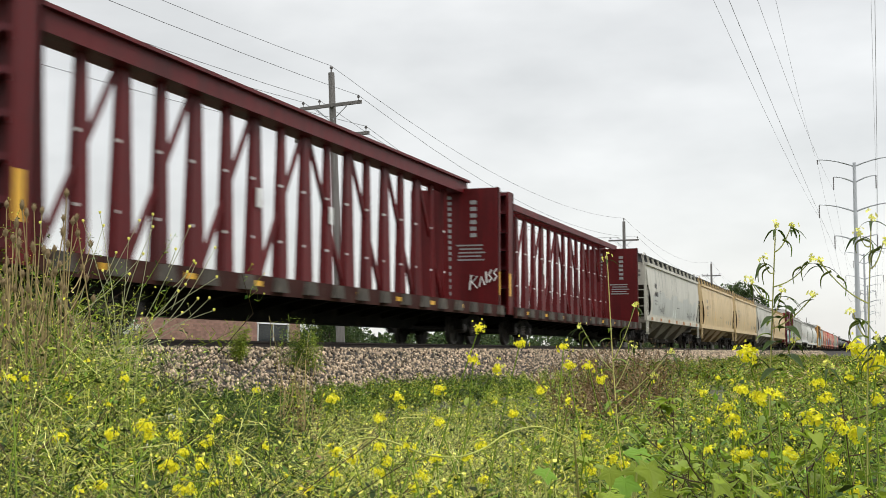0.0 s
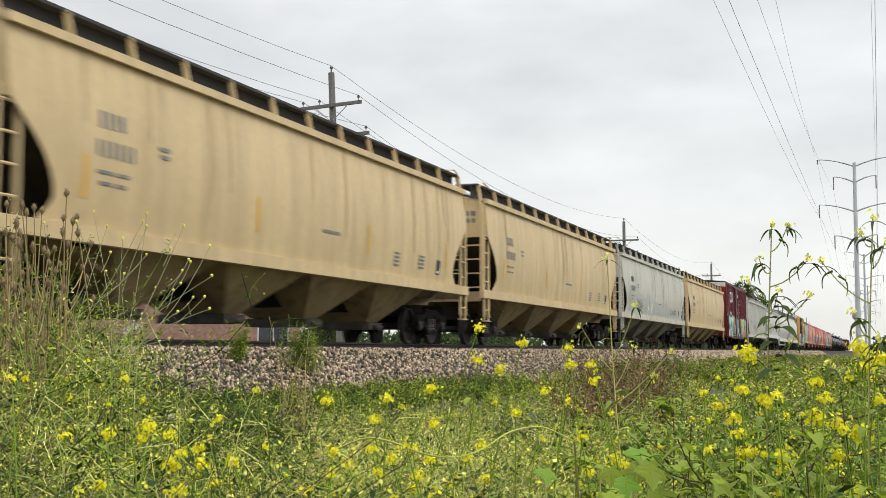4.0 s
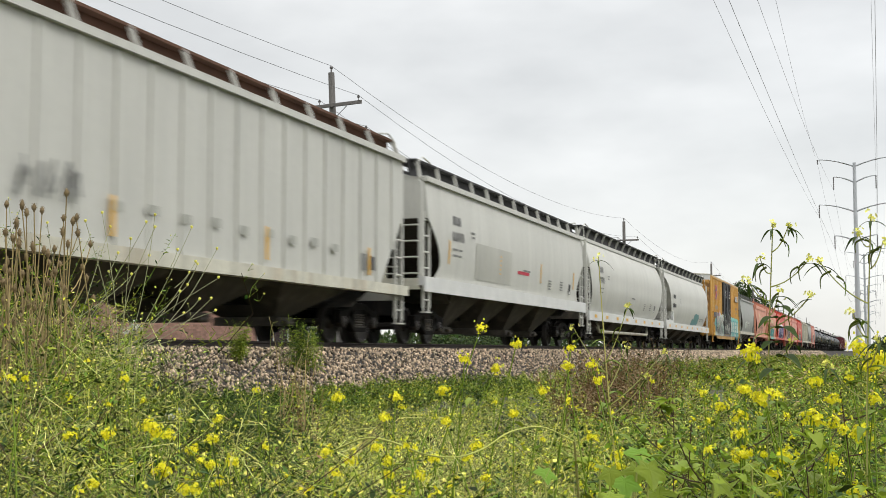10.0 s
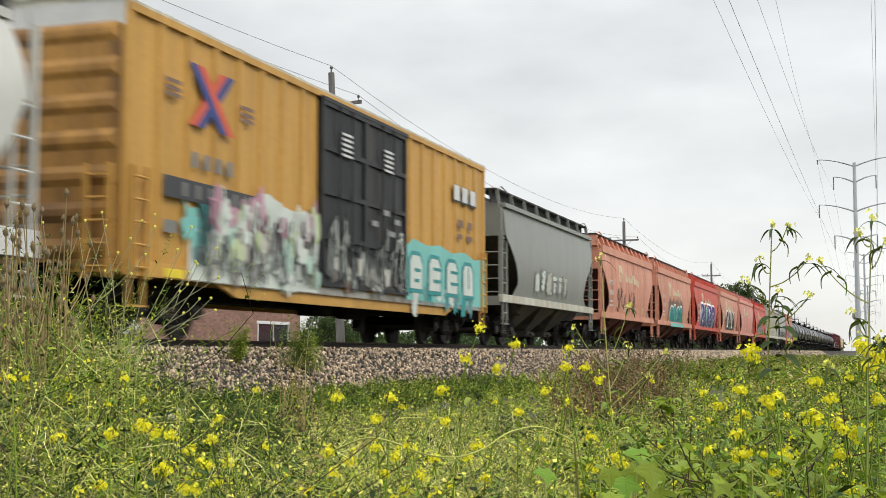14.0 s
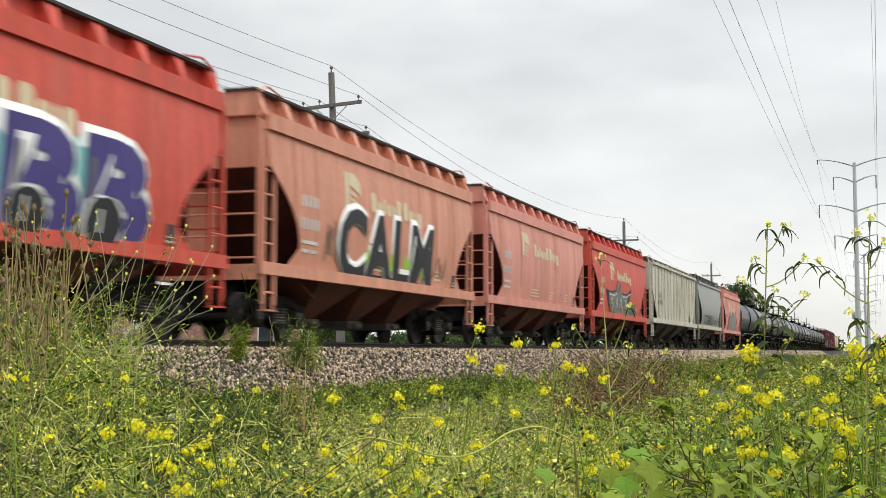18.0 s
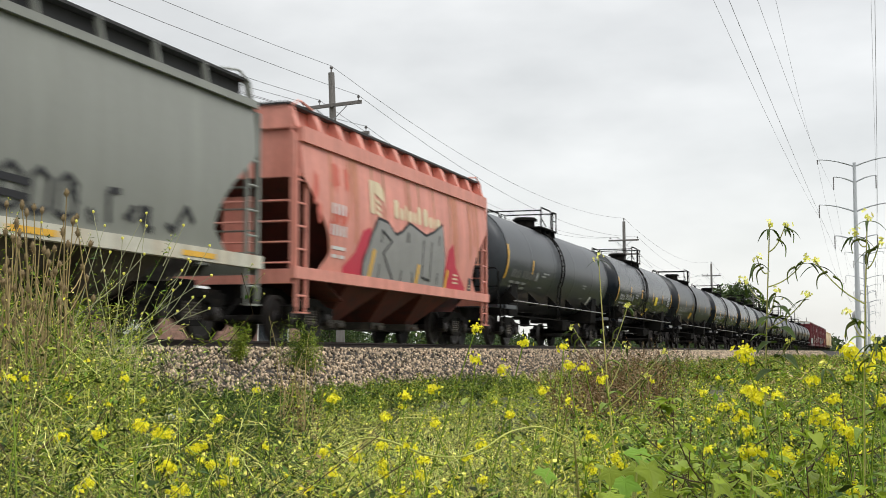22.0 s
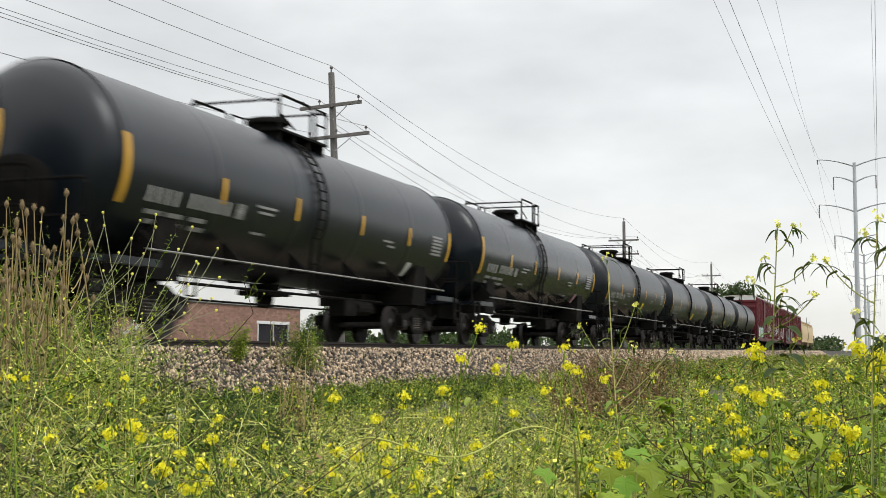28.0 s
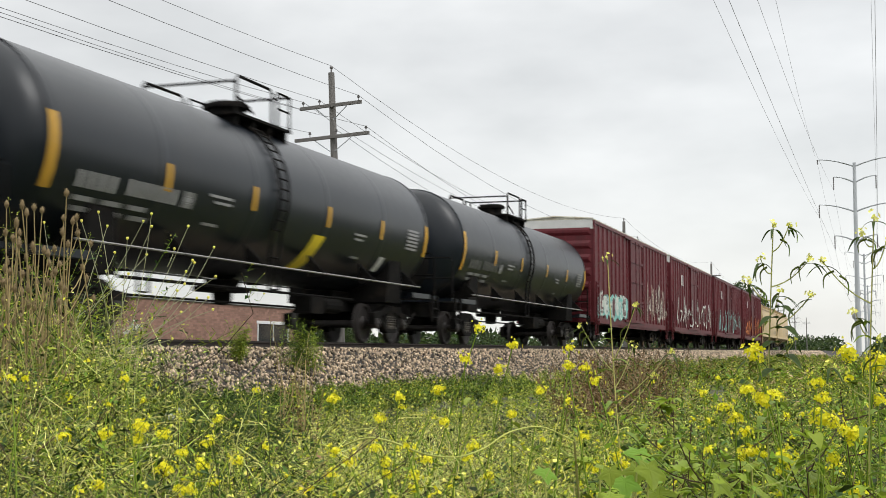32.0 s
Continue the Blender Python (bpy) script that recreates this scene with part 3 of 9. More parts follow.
    # side ribs
    for i in range(ribs):
        x = -half + 1.0 + (length - 2.0) * i / (ribs - 1)
        z0 = low if abs(x) < half - 0.35 - cut * 1.25 else low + (abs(x) - (half - 0.35 - cut * 1.25)) / (cut * 1.25) * (knee - low)
        for sg in (-1, 1):
            q = Shape()
            ya, yb = sorted((sg * 1.6, sg * 1.655))
            q.box(x - 0.055, ya, z0, x + 0.055, yb, high - 0.1)
            part("rib", q, mat, car)
    # hatch trough, running boards and their brackets
    h = Shape()
    h.box(-half + 0.9, -0.50, peak - 0.02, half - 0.9, 0.50, peak + rise - 0.02)
    part("hatch_cover", h, mat if cap or not trough else grate, car)
    top = peak + rise
    for sg in (-1, 1):
        b = Shape()
        ya, yb = sorted((sg * 0.70, sg * 1.36))
        b.box(-half + 0.15, ya, top, half - 0.15, yb, top + 0.05)
        # dark skirt of the grating's edge angle
        yc, yd = sorted((sg * 1.14, sg * 1.18))
        if cap:
            sk = Shape()
            sk.box(-half + 0.3, yc, high + 0.06, half - 0.3, yd, top - 0.004)
            part("trough_side", sk, mat, car)
        else:
            b.box(-half + 0.15, yc, high + 0.08, half - 0.15, yd, top)
        part("running_board", b, grate, car, "dark grating walkway")
    n = max(6, int(length / (1.12 if cap else 1.55)))
    for i in range(n + 1):
        x = -half + 0.25 + (length - 0.5) * i / n
        for sg in (-1, 1):
            q = Shape()
            if cap:
                q.hexa([(x - 0.05, sg * (w + 0.02), high + 0.03), (x + 0.05, sg * (w + 0.02), high + 0.03), (x + 0.05, sg * 0.6, high + 0.03), (x - 0.05, sg * 0.6, high + 0.03)],
                       [(x - 0.05, sg * 1.32, top), (x + 0.24, sg * 1.32, top), (x + 0.24, sg * 0.6, top), (x - 0.05, sg * 0.6, top)])
            else:
                q.hexa([(x - 0.018, sg * (w - 0.02), high), (x + 0.018, sg * (w - 0.02), high), (x + 0.018, sg * (w - 0.12), high), (x - 0.018, sg * (w - 0.12), high)],
                       [(x - 0.018, sg * 1.38, top + 0.03), (x + 0.018, sg * 1.38, top + 0.03), (x + 0.018, sg * 1.28, top + 0.03), (x - 0.018, sg * 1.28, top + 0.03)])
            part("bracket", q, post_mat, car)
    for sg in (-1, 1):
        g = Shape()
        g.tube([(sg * (half - 1.2), -1.38, top + 0.05), (sg * (half - 0.6), -1.38, top + 0.14), (sg * (half - 0.22), -1.4, top - 0.02), (sg * (half - 0.12), -1.45, high - 0.1)], 0.022, 6)
        part("grab_iron", g, post_mat, car, smooth=50)
    # hopper bays below the sill
    tr = half - 1.75
    span = 2 * (tr - 1.15)
    bw_ = span / bays
    for i in range(bays):
        c = -span / 2 + bw_ * (i + 0.5)
        q = Shape()
        q.hexa([(c - 0.32, -0.62, 0.50), (c + 0.32, -0.62, 0.50), (c + 0.32, 0.62, 0.50), (c - 0.32, 0.62, 0.50)],
               [(c - bw_ * 0.46, -1.44, low - 0.16), (c + bw_ * 0.46, -1.44, low - 0.16), (c + bw_ * 0.46, 1.44, low - 0.16), (c - bw_ * 0.46, 1.44, low - 0.16)])
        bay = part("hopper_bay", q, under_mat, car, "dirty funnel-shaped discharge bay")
        g = Shape()
        g.box(c - 0.40, -0.72, 0.32, c + 0.40, 0.72, 0.49)
        g.tube([(c - 0.2, -0.78, 0.38), (c + 0.2, -0.78, 0.38)], 0.05, 8)
        part("outlet_gate", g, GRIME, bay)
    # end slope sheets down to the bays
    for sg in (-1, 1):
        q = Shape()
        xa, xb = sg * (span / 2), sg * (half - 1.45)
        q.hexa([(xa, -1.38, low - 0.55), (xa + sg * 0.05, -1.38, low - 0.55), (xa + sg * 0.05, 1.38, low - 0.55), (xa, 1.38, low - 0.55)],
               [(xb - sg * 0.05, -1.38, low), (xb, -1.38, low), (xb, 1.38, low), (xb - sg * 0.05, 1.38, low)])
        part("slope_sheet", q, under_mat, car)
    running_gear(car, half, tr)
    return car, (lambda z: side(z) + 0.012)


# ------------------------------------------------------------------ train: box cars
def boxcar(label, length, mat, door_mat, roof_mat, high=5.05, low=0.98, rib_step=0.88, doors=((-1.5, 1.5),), white_end=False, belly=0.14, name="box_car", end_mat=None):
    car = thing(name, label, "rail car", "train")
    half, w = length / 2, 1.56
    s = Shape()
    s.box(-half, -w, low, half, w, high)
    part("body", s, mat, car)
    r = Shape()
    for sg in (-1, 1):
        r.hexa([(-half, sg * (w + 0.05), high - 0.02), (half, sg * (w + 0.05), high - 0.02), (half, 0, high - 0.02), (-half, 0, high - 0.02)],
               [(-half, sg * (w + 0.05), high + 0.03), (half, sg * (w + 0.05), high + 0.03), (half, 0, high + 0.15), (-half, 0, high + 0.15)])
    n = int(length / 1.2)
    for i in range(n + 1):
        x = -half + length * i / n
        for sg in (-1, 1):
            r.hexa([(x - 0.04, sg * w, high + 0.03), (x + 0.04, sg * w, high + 0.03), (x + 0.04, 0, high + 0.15), (x - 0.04, 0, high + 0.15)],
                   [(x - 0.03, sg * w, high + 0.08), (x + 0.03, sg * w, high + 0.08), (x + 0.03, 0, high + 0.20), (x - 0.03, 0, high + 0.20)])
    part("roof", r, roof_mat, car)
    # top chord and side sill
    for z0, z1, nm in ((high - 0.14, high - 0.02, "top_chord"), (low - 0.05, low + 0.18, "side_sill")):
        q = Shape()
        for sg in (-1, 1):
            ya, yb = sorted((sg * w, sg * (w + 0.06)))
            q.box(-half, ya, z0, half, yb, z1)
        part(nm, q, mat, car)
    # deeper fish-belly part of the sill
    q = Shape()
    for sg in (-1, 1):
        ya, yb = sorted((sg * (w - 0.04), sg * (w + 0.03)))
        q.hexa([(-half + 3.6, ya, low - belly), (half - 3.6, ya, low - belly), (half - 3.6, yb, low - belly), (-half + 3.6, yb, low - belly)],
               [(-half + 2.8, ya, low - 0.04), (half - 2.8, ya, low - 0.04), (half - 2.8, yb, low - 0.04), (-half + 2.8, yb, low - 0.04)])
    part("sill_web", q, mat, car)
    # side posts
    x = -half + 0.06
    k = int((length - 0.12) / rib_step)
    for i in range(k + 1):
        x = -half + 0.08 + (length - 0.16) * i / k
        if any(a - 0.05 < x < b + 0.05 for a, b in doors):
            continue
        for sg in (-1, 1):
            q = Shape()
            q.hexa([(x - 0.09, sg * w, low + 0.16), (x + 0.09, sg * w, low + 0.16), (x + 0.09, sg * w, high - 0.12), (x - 0.09, sg * w, high - 0.12)],
                   [(x - 0.05, sg * (w + 0.055), low + 0.16), (x + 0.05, sg * (w + 0.055), low + 0.16), (x + 0.05, sg * (w + 0.055), high - 0.12), (x - 0.05, sg * (w + 0.055), high - 0.12)])
            part("side_post", q, mat, car)
    # doors: framed panels with cross bars, rods and lock handles
    for a, b in doors:
        for sg in (-1, 1):
            d = Shape()
            ya, yb = sorted((sg * w, sg * (w + 0.07)))
            d.box(a, ya, low + 0.2, b, yb, high - 0.16)
            door = part("door", d, door_mat, car, "corrugated sliding door")
            f = Shape()
            yc, yd = sorted((sg * (w + 0.07), sg * (w + 0.12)))
            for z in [low + 0.22 + (high - low - 0.46) * i / 4 for i in range(5)]:
                f.box(a, yc, z - 0.05, b, yd, z + 0.05)
            for xx in (a + 0.05, b - 0.05):
                f.box(xx - 0.05, yc, low + 0.2, xx + 0.05, yd, high - 0.16)
            part("door_frame", f, door_mat, door)
            g = Shape()
            for xx in (a + (b - a) * 0.36, a + (b - a) * 0.64):
                g.tube([(xx, sg * (w + 0.14), low + 0.25), (xx, sg * (w + 0.14), high - 0.2)], 0.022, 6)
            g.box(a + 0.2, yc, 1.9, b - 0.2, yd, 1.96)
            part("lock_rod", g, door_mat, door)
    xs = min(a for a, b in doors), max(b for a, b in doors)
    for z in (low + 0.12, high - 0.2):
        trk = Shape()
        trk.box(xs[0] - 1.4 if len(doors) == 1 else xs[0], -w - 0.13, z, xs[1] + 0.1, -w - 0.06, z + 0.08)
        part("door_track", trk, door_mat, car)
    # corrugated ends
    for sg in (-1, 1):
        for i in range(7):
            z = low + 0.35 + (high - low - 0.8) * i / 6
            q = Shape()
            q.hexa([(sg * half, -w + 0.1, z - 0.17), (sg * half, w - 0.1, z - 0.17), (sg * half, w - 0.1, z + 0.17), (sg * half, -w + 0.1, z + 0.17)],
                   [(sg * (half + 0.05), -w + 0.2, z - 0.05), (sg * (half + 0.05), w - 0.2, z - 0.05), (sg * (half + 0.05), w - 0.2, z + 0.05), (sg * (half + 0.05), -w + 0.2, z + 0.05)])
            part("end_corrugation", q, end_mat or mat, car)
        if end_mat:
            q = Shape()
            xa, xb = sorted((sg * half, sg * (half + 0.006)))
            q.box(xa, -w + 0.06, low + 0.05, xb, w - 0.06, high - 0.4)
            part("end_sheet", q, end_mat, car)
        if white_end:
            q = Shape()
            xa, xb = sorted((sg * half, sg * (half + 0.012)))
            q.box(xa, -w + 0.02, high - 0.36, xb, w - 0.02, high + 0.02)
            part("end_panel", q, INK_WHITE, car, "white painted panel")
        part("ladder", ladder_shape(sg * (half - 0.32), -w - 0.1, low - 0.1, low + 1.6, 0.4, 5), mat, car, smooth=40)
        part("end_ladder", ladder_shape(sg * (half + 0.14), -w + 0.35, low - 0.1, low + 1.6, 0.4, 5, "y"), mat, car, smooth=40)
        st = Shape()
        for kx in (-0.2, 0.2):
            st.box(sg * (half - 0.32) + kx - 0.02, -w - 0.06, low - 0.5, sg * (half - 0.32) + kx + 0.02, -w - 0.02, low)
        st.box(sg * (half - 0.32) - 0.22, -w - 0.1, low - 0.52, sg * (half - 0.32) + 0.22, -w + 0.02, low - 0.49)
        part("step", st, mat, car)
        pl = Shape()
        xa, xb = sorted((sg * half, sg * (half + 0.45)))
        pl.box(xa, -0.7, 1.05, xb, 0.7, 1.1)
        part("end_platform", pl, UNDER, car)
    bx = Shape()
    bx.box(-1.2, -1.0, 0.55, -0.2, -0.6, 0.9)
    part("brake_valve", bx, UNDER, car)
    bx = Shape()
    bx.tube([(0.6, -0.8, 0.72), (1.8, -0.8, 0.72)], 0.2, 12)
    part("air_tank", bx, UNDER, car)
    running_gear(car, half + 0.35, half - 2.1)
    return car, (lambda z: w + 0.05)


# ------------------------------------------------------------------ train: tank cars
def tank_car(label, mat, length=16.1, rad=1.53, zc=2.74):
    car = thing("tank_car", label, "rail car", "train")
    half = length / 2
    prof = [(-half - 0.34, 0.0), (-half - 0.33, 0.35), (-half - 0.27, 0.75), (-half - 0.16, 1.1), (-half - 0.03, 1.36), (-half + 0.12, 1.49), (-half + 0.25, rad), (-half + 0.5, rad)]
    seams = [-half + length * f for f in (0.2, 0.4, 0.6, 0.8)]
    body = list(prof)
    for x in seams:
        body += [(x - 0.12, rad), (x - 0.045, rad), (x - 0.03, rad + 0.003), (x + 0.03, rad + 0.003), (x + 0.045, rad), (x + 0.12, rad)]
    body += [(-x, r) for x, r in reversed(prof)]
    s = Shape()
    s.lathe_x(body, 48, 0, zc)
    part("tank", s, mat, car, smooth=50)
    # jacket bands at the heads
    for sg in (-1, 1):
        b = Shape()
        b.lathe_x([(sg * (half - 0.30), rad), (sg * (half - 0.30), rad + 0.012), (sg * (half - 0.22), rad + 0.012), (sg * (half - 0.22), rad)], 48, 0, zc)
        part("head_band", b, mat, car, smooth=50)
        h = Shape()
        h.lathe_x([(sg * (half + 0.36), 0.0), (sg * (half + 0.36), 0.5), (sg * (half + 0.33), 0.62), (sg * (half + 0.28), 0.7)], 24, 0, zc - 0.6)
        part("head_shield", h, UNDER, car, smooth=50)
    # manway, platform and railing on top
    top = zc + rad
    d = Shape()
    d.lathe_z([(top - 0.06, 0.36), (top + 0.30, 0.36), (top + 0.30, 0.46), (top + 0.36, 0.46), (top + 0.36, 0.42), (top + 0.42, 0.38), (top + 0.44, 0.0)], 22, 0.1)
    d.lathe_z([(top + 0.0, 0.62), (top + 0.06, 0.62), (top + 0.06, 0.3)], 22, 0.1)
    part("manway", d, UNDER, car, "dark lidded dome", smooth=40)
    pf = Shape()
    for sg in (-1, 1):
        ya, yb = sorted((sg * 0.55, sg * 1.0))
        pf.box(-1.45, ya, top - 0.10, 0.95, yb, top - 0.05)
        for x in (-1.3, -0.6, 0.1, 0.8):
            ya, yb = sorted((sg * 0.58, sg * 0.95))
            pf.hexa([(x - 0.04, ya, top - 0.4), (x + 0.04, ya, top - 0.4), (x + 0.04, yb, top - 0.5), (x - 0.04, yb, top - 0.5)], [(x - 0.04, ya, top - 0.1), (x + 0.04, ya, top - 0.1), (x + 0.04, yb, top - 0.1), (x - 0.04, yb, top - 0.1)])
    part("platform", pf, UNDER, car)
    zt = top + 0.62
    for sg in (-1, 1):
        rail = Shape()
        rail.tube([(-1.4, sg * 0.98, top - 0.06), (-1.4, sg * 0.98, zt - 0.08), (-1.32, sg * 0.98, zt), (0.0, sg * 0.98, zt), (0.1, sg * 0.98, zt - 0.06), (0.1, sg * 0.98, top - 0.06)], 0.028, 6)
        rail.tube([(0.35, sg * 0.98, top - 0.06), (0.35, sg * 0.98, zt), (0.9, sg * 0.98, zt), (0.9, sg * 0.98, top - 0.06)], 0.028, 6)
        rail.tube([(0.35, sg * 0.98, top + 0.3), (0.9, sg * 0.98, top + 0.3)], 0.02, 6)
        rail.tube([(-1.4, sg * 0.98, top + 0.25), (-0.7, sg * 0.98, top + 0.02)], 0.022, 6)
        if sg > 0:
            rail.tube([(-1.4, -0.98, zt - 0.1), (-1.4, 0.98, zt - 0.1)], 0.025, 6)
            rail.tube([(0.9, -0.98, zt), (0.9, 0.98, zt)], 0.025, 6)
        part("railing", rail, UNDER, car, smooth=40)
    # curved side ladders over the belly
    for sg in (-1, 1):
        lad = Shape()
        arc = [(sg * (rad + 0.07) * math.sin(radians(a)), zc + (rad + 0.07) * math.cos(radians(a))) for a in range(38, 116, 7)]
        arc += [(sg * 1.40, 1.55), (sg * 1.40, 0.95)]
        for x in (-0.80, -0.40):
            lad.tube([(x, y, z) for y, z in arc], 0.028, 6)
        for y, z in arc:
            lad.tube([(-0.80, y, z), (-0.40, y, z)], 0.018, 5)
        part("side_ladder", lad, UNDER, car, smooth=50)
    # lengthwise handrail and brackets low on the sides
    for sg in (-1, 1):
        hr = Shape()
        hr.tube([(-half + 0.9, sg * 1.56, 1.36), (half - 0.9, sg * 1.56, 1.36)], 0.020, 6)
        part("handrail", hr, STEEL, car, "pale steel safety rail", smooth=50)
        for i in range(6):
            x = -half + 1.2 + (length - 2.4) * i / 5
            q = Shape()
            q.hexa([(x - 0.03, sg * 1.2, 1.30), (x + 0.03, sg * 1.2, 1.30), (x + 0.03, sg * 1.58, 1.32), (x - 0.03, sg * 1.58, 1.32)], [(x - 0.03, sg * 1.2, 1.75), (x + 0.03, sg * 1.2, 1.75), (x + 0.03, sg * 1.58, 1.38), (x - 0.03, sg * 1.58, 1.38)])
            part("rail_bracket", q, UNDER, car)
    # stub sills, saddles, end platforms with railings
    for sg in (-1, 1):
        q = Shape()
        xa, xb = sorted((sg * (half - 3.4), sg * (half + 0.7)))
        q.box(xa, -0.3, 0.75, xb, 0.3, 1.2)
        q.hexa([(sg * (half - 1.9) - 0.5, -1.25, 0.95), (sg * (half - 1.9) + 0.5, -1.25, 0.95), (sg * (half - 1.9) + 0.5, 1.25, 0.95), (sg * (half - 1.9) - 0.5, 1.25, 0.95)],
               [(sg * (half - 1.9) - 0.35, -1.3, 1.95), (sg * (half - 1.9) + 0.35, -1.3, 1.95), (sg * (half - 1.9) + 0.35, 1.3, 1.95), (sg * (half - 1.9) - 0.35, 1.3, 1.95)])
        part("stub_sill", q, UNDER, car)
        p = Shape()
        xa, xb = sorted((sg * (half - 0.05), sg * (half + 0.75)))
        p.box(xa, -1.5, 1.12, xb, 1.5, 1.2)
        xa, xb = sorted((sg * (half - 0.05), sg * (half - 1.3)))
        for y in (-1.45, 1.45):
            p.box(xa, y - 0.08, 1.1, xb, y + 0.08, 1.22)
        part("end_platform", p, mat, car)
        er = Shape()
        x = sg * (half + 0.55)
        er.tube([(x, -1.45, 1.2), (x, -1.45, 2.2), (x - sg * 0.05, -1.35, 2.3), (x - sg * 0.05, 1.35, 2.3), (x, 1.45, 2.2), (x, 1.45, 1.2)], 0.025, 6)
        er.tube([(x, -1.45, 1.75), (x, -0.6, 1.75)], 0.02, 6)
        part("end_railing", er, UNDER, car, smooth=50)
        part("end_steps", ladder_shape(sg * (half + 0.35), -1.52, 0.55, 1.2, 0.42, 3), UNDER, car)
    o = Shape()
    o.lathe_z([(zc - rad - 0.02, 0.35), (1.05, 0.32), (1.0, 0.2), (0.72, 0.18), (0.7, 0.0)], 16)
    o.box(-0.55, -0.35, 0.95, 0.55, 0.35, 1.05)
    part("bottom_outlet", o, UNDER, car)
    br = Shape()
    br.tube([(-half + 3.2, -0.55, 0.72), (half - 3.2, -0.55, 0.72)], 0.022, 6)
    br.tube([(-half + 3.2, -0.75, 0.98), (half - 3.2, -0.75, 0.98)], 0.03, 6)
    br.box(2.2, -0.9, 0.6, 2.9, -0.5, 0.95)
    br.tube([(3.1, -0.7, 0.8), (4.0, -0.7, 0.8)], 0.17, 12)
    part("brake_rigging", br, UNDER, car)
    for sg in (-1, 1):
        add_truck(car, sg * (half - 1.75))
        part("coupler", shared(("coupler", sg), lambda: coupler_mesh(sg)), None, car, at=(sg * (half + 0.45), 0, 0))
        part("brake_hose", shared(("hose", sg), lambda: hose_mesh(sg)), None, car, at=(sg * (half + 0.45), 0, 0))

    def skin(z):
        return math.sqrt(max(0.0, (rad + 0.008) ** 2 - (z - zc) ** 2))
    return car, skin


def curved_mark(car, x, z, w, h, skin, mat, name="marking", label="", lean=0.0):
    """A patch that hugs the side of a tank."""
    s = Shape()
    n = max(2, int(h / 0.07))
    grid = []
    for i in range(n + 1):
        zz = z - h / 2 + h * i / n
        dx = lean * (i / n - 0.5)
        grid.append([(x - w / 2 + dx, -skin(zz) - 0.010, zz), (x + w / 2 + dx, -skin(zz) - 0.010, zz)])
    s.rows(grid)
    return part(name, s, mat, car, label, smooth=60)


# ------------------------------------------------------------------ train: centre-beam flat cars
SILL_BROWN = surface("rusty_brown_sill", (0.042, 0.013, 0.010), rough=0.8, spec=0.2, var=0.4, size=2.0, dirt=(0.075, 0.045, 0.032), dirt_at=0.64)


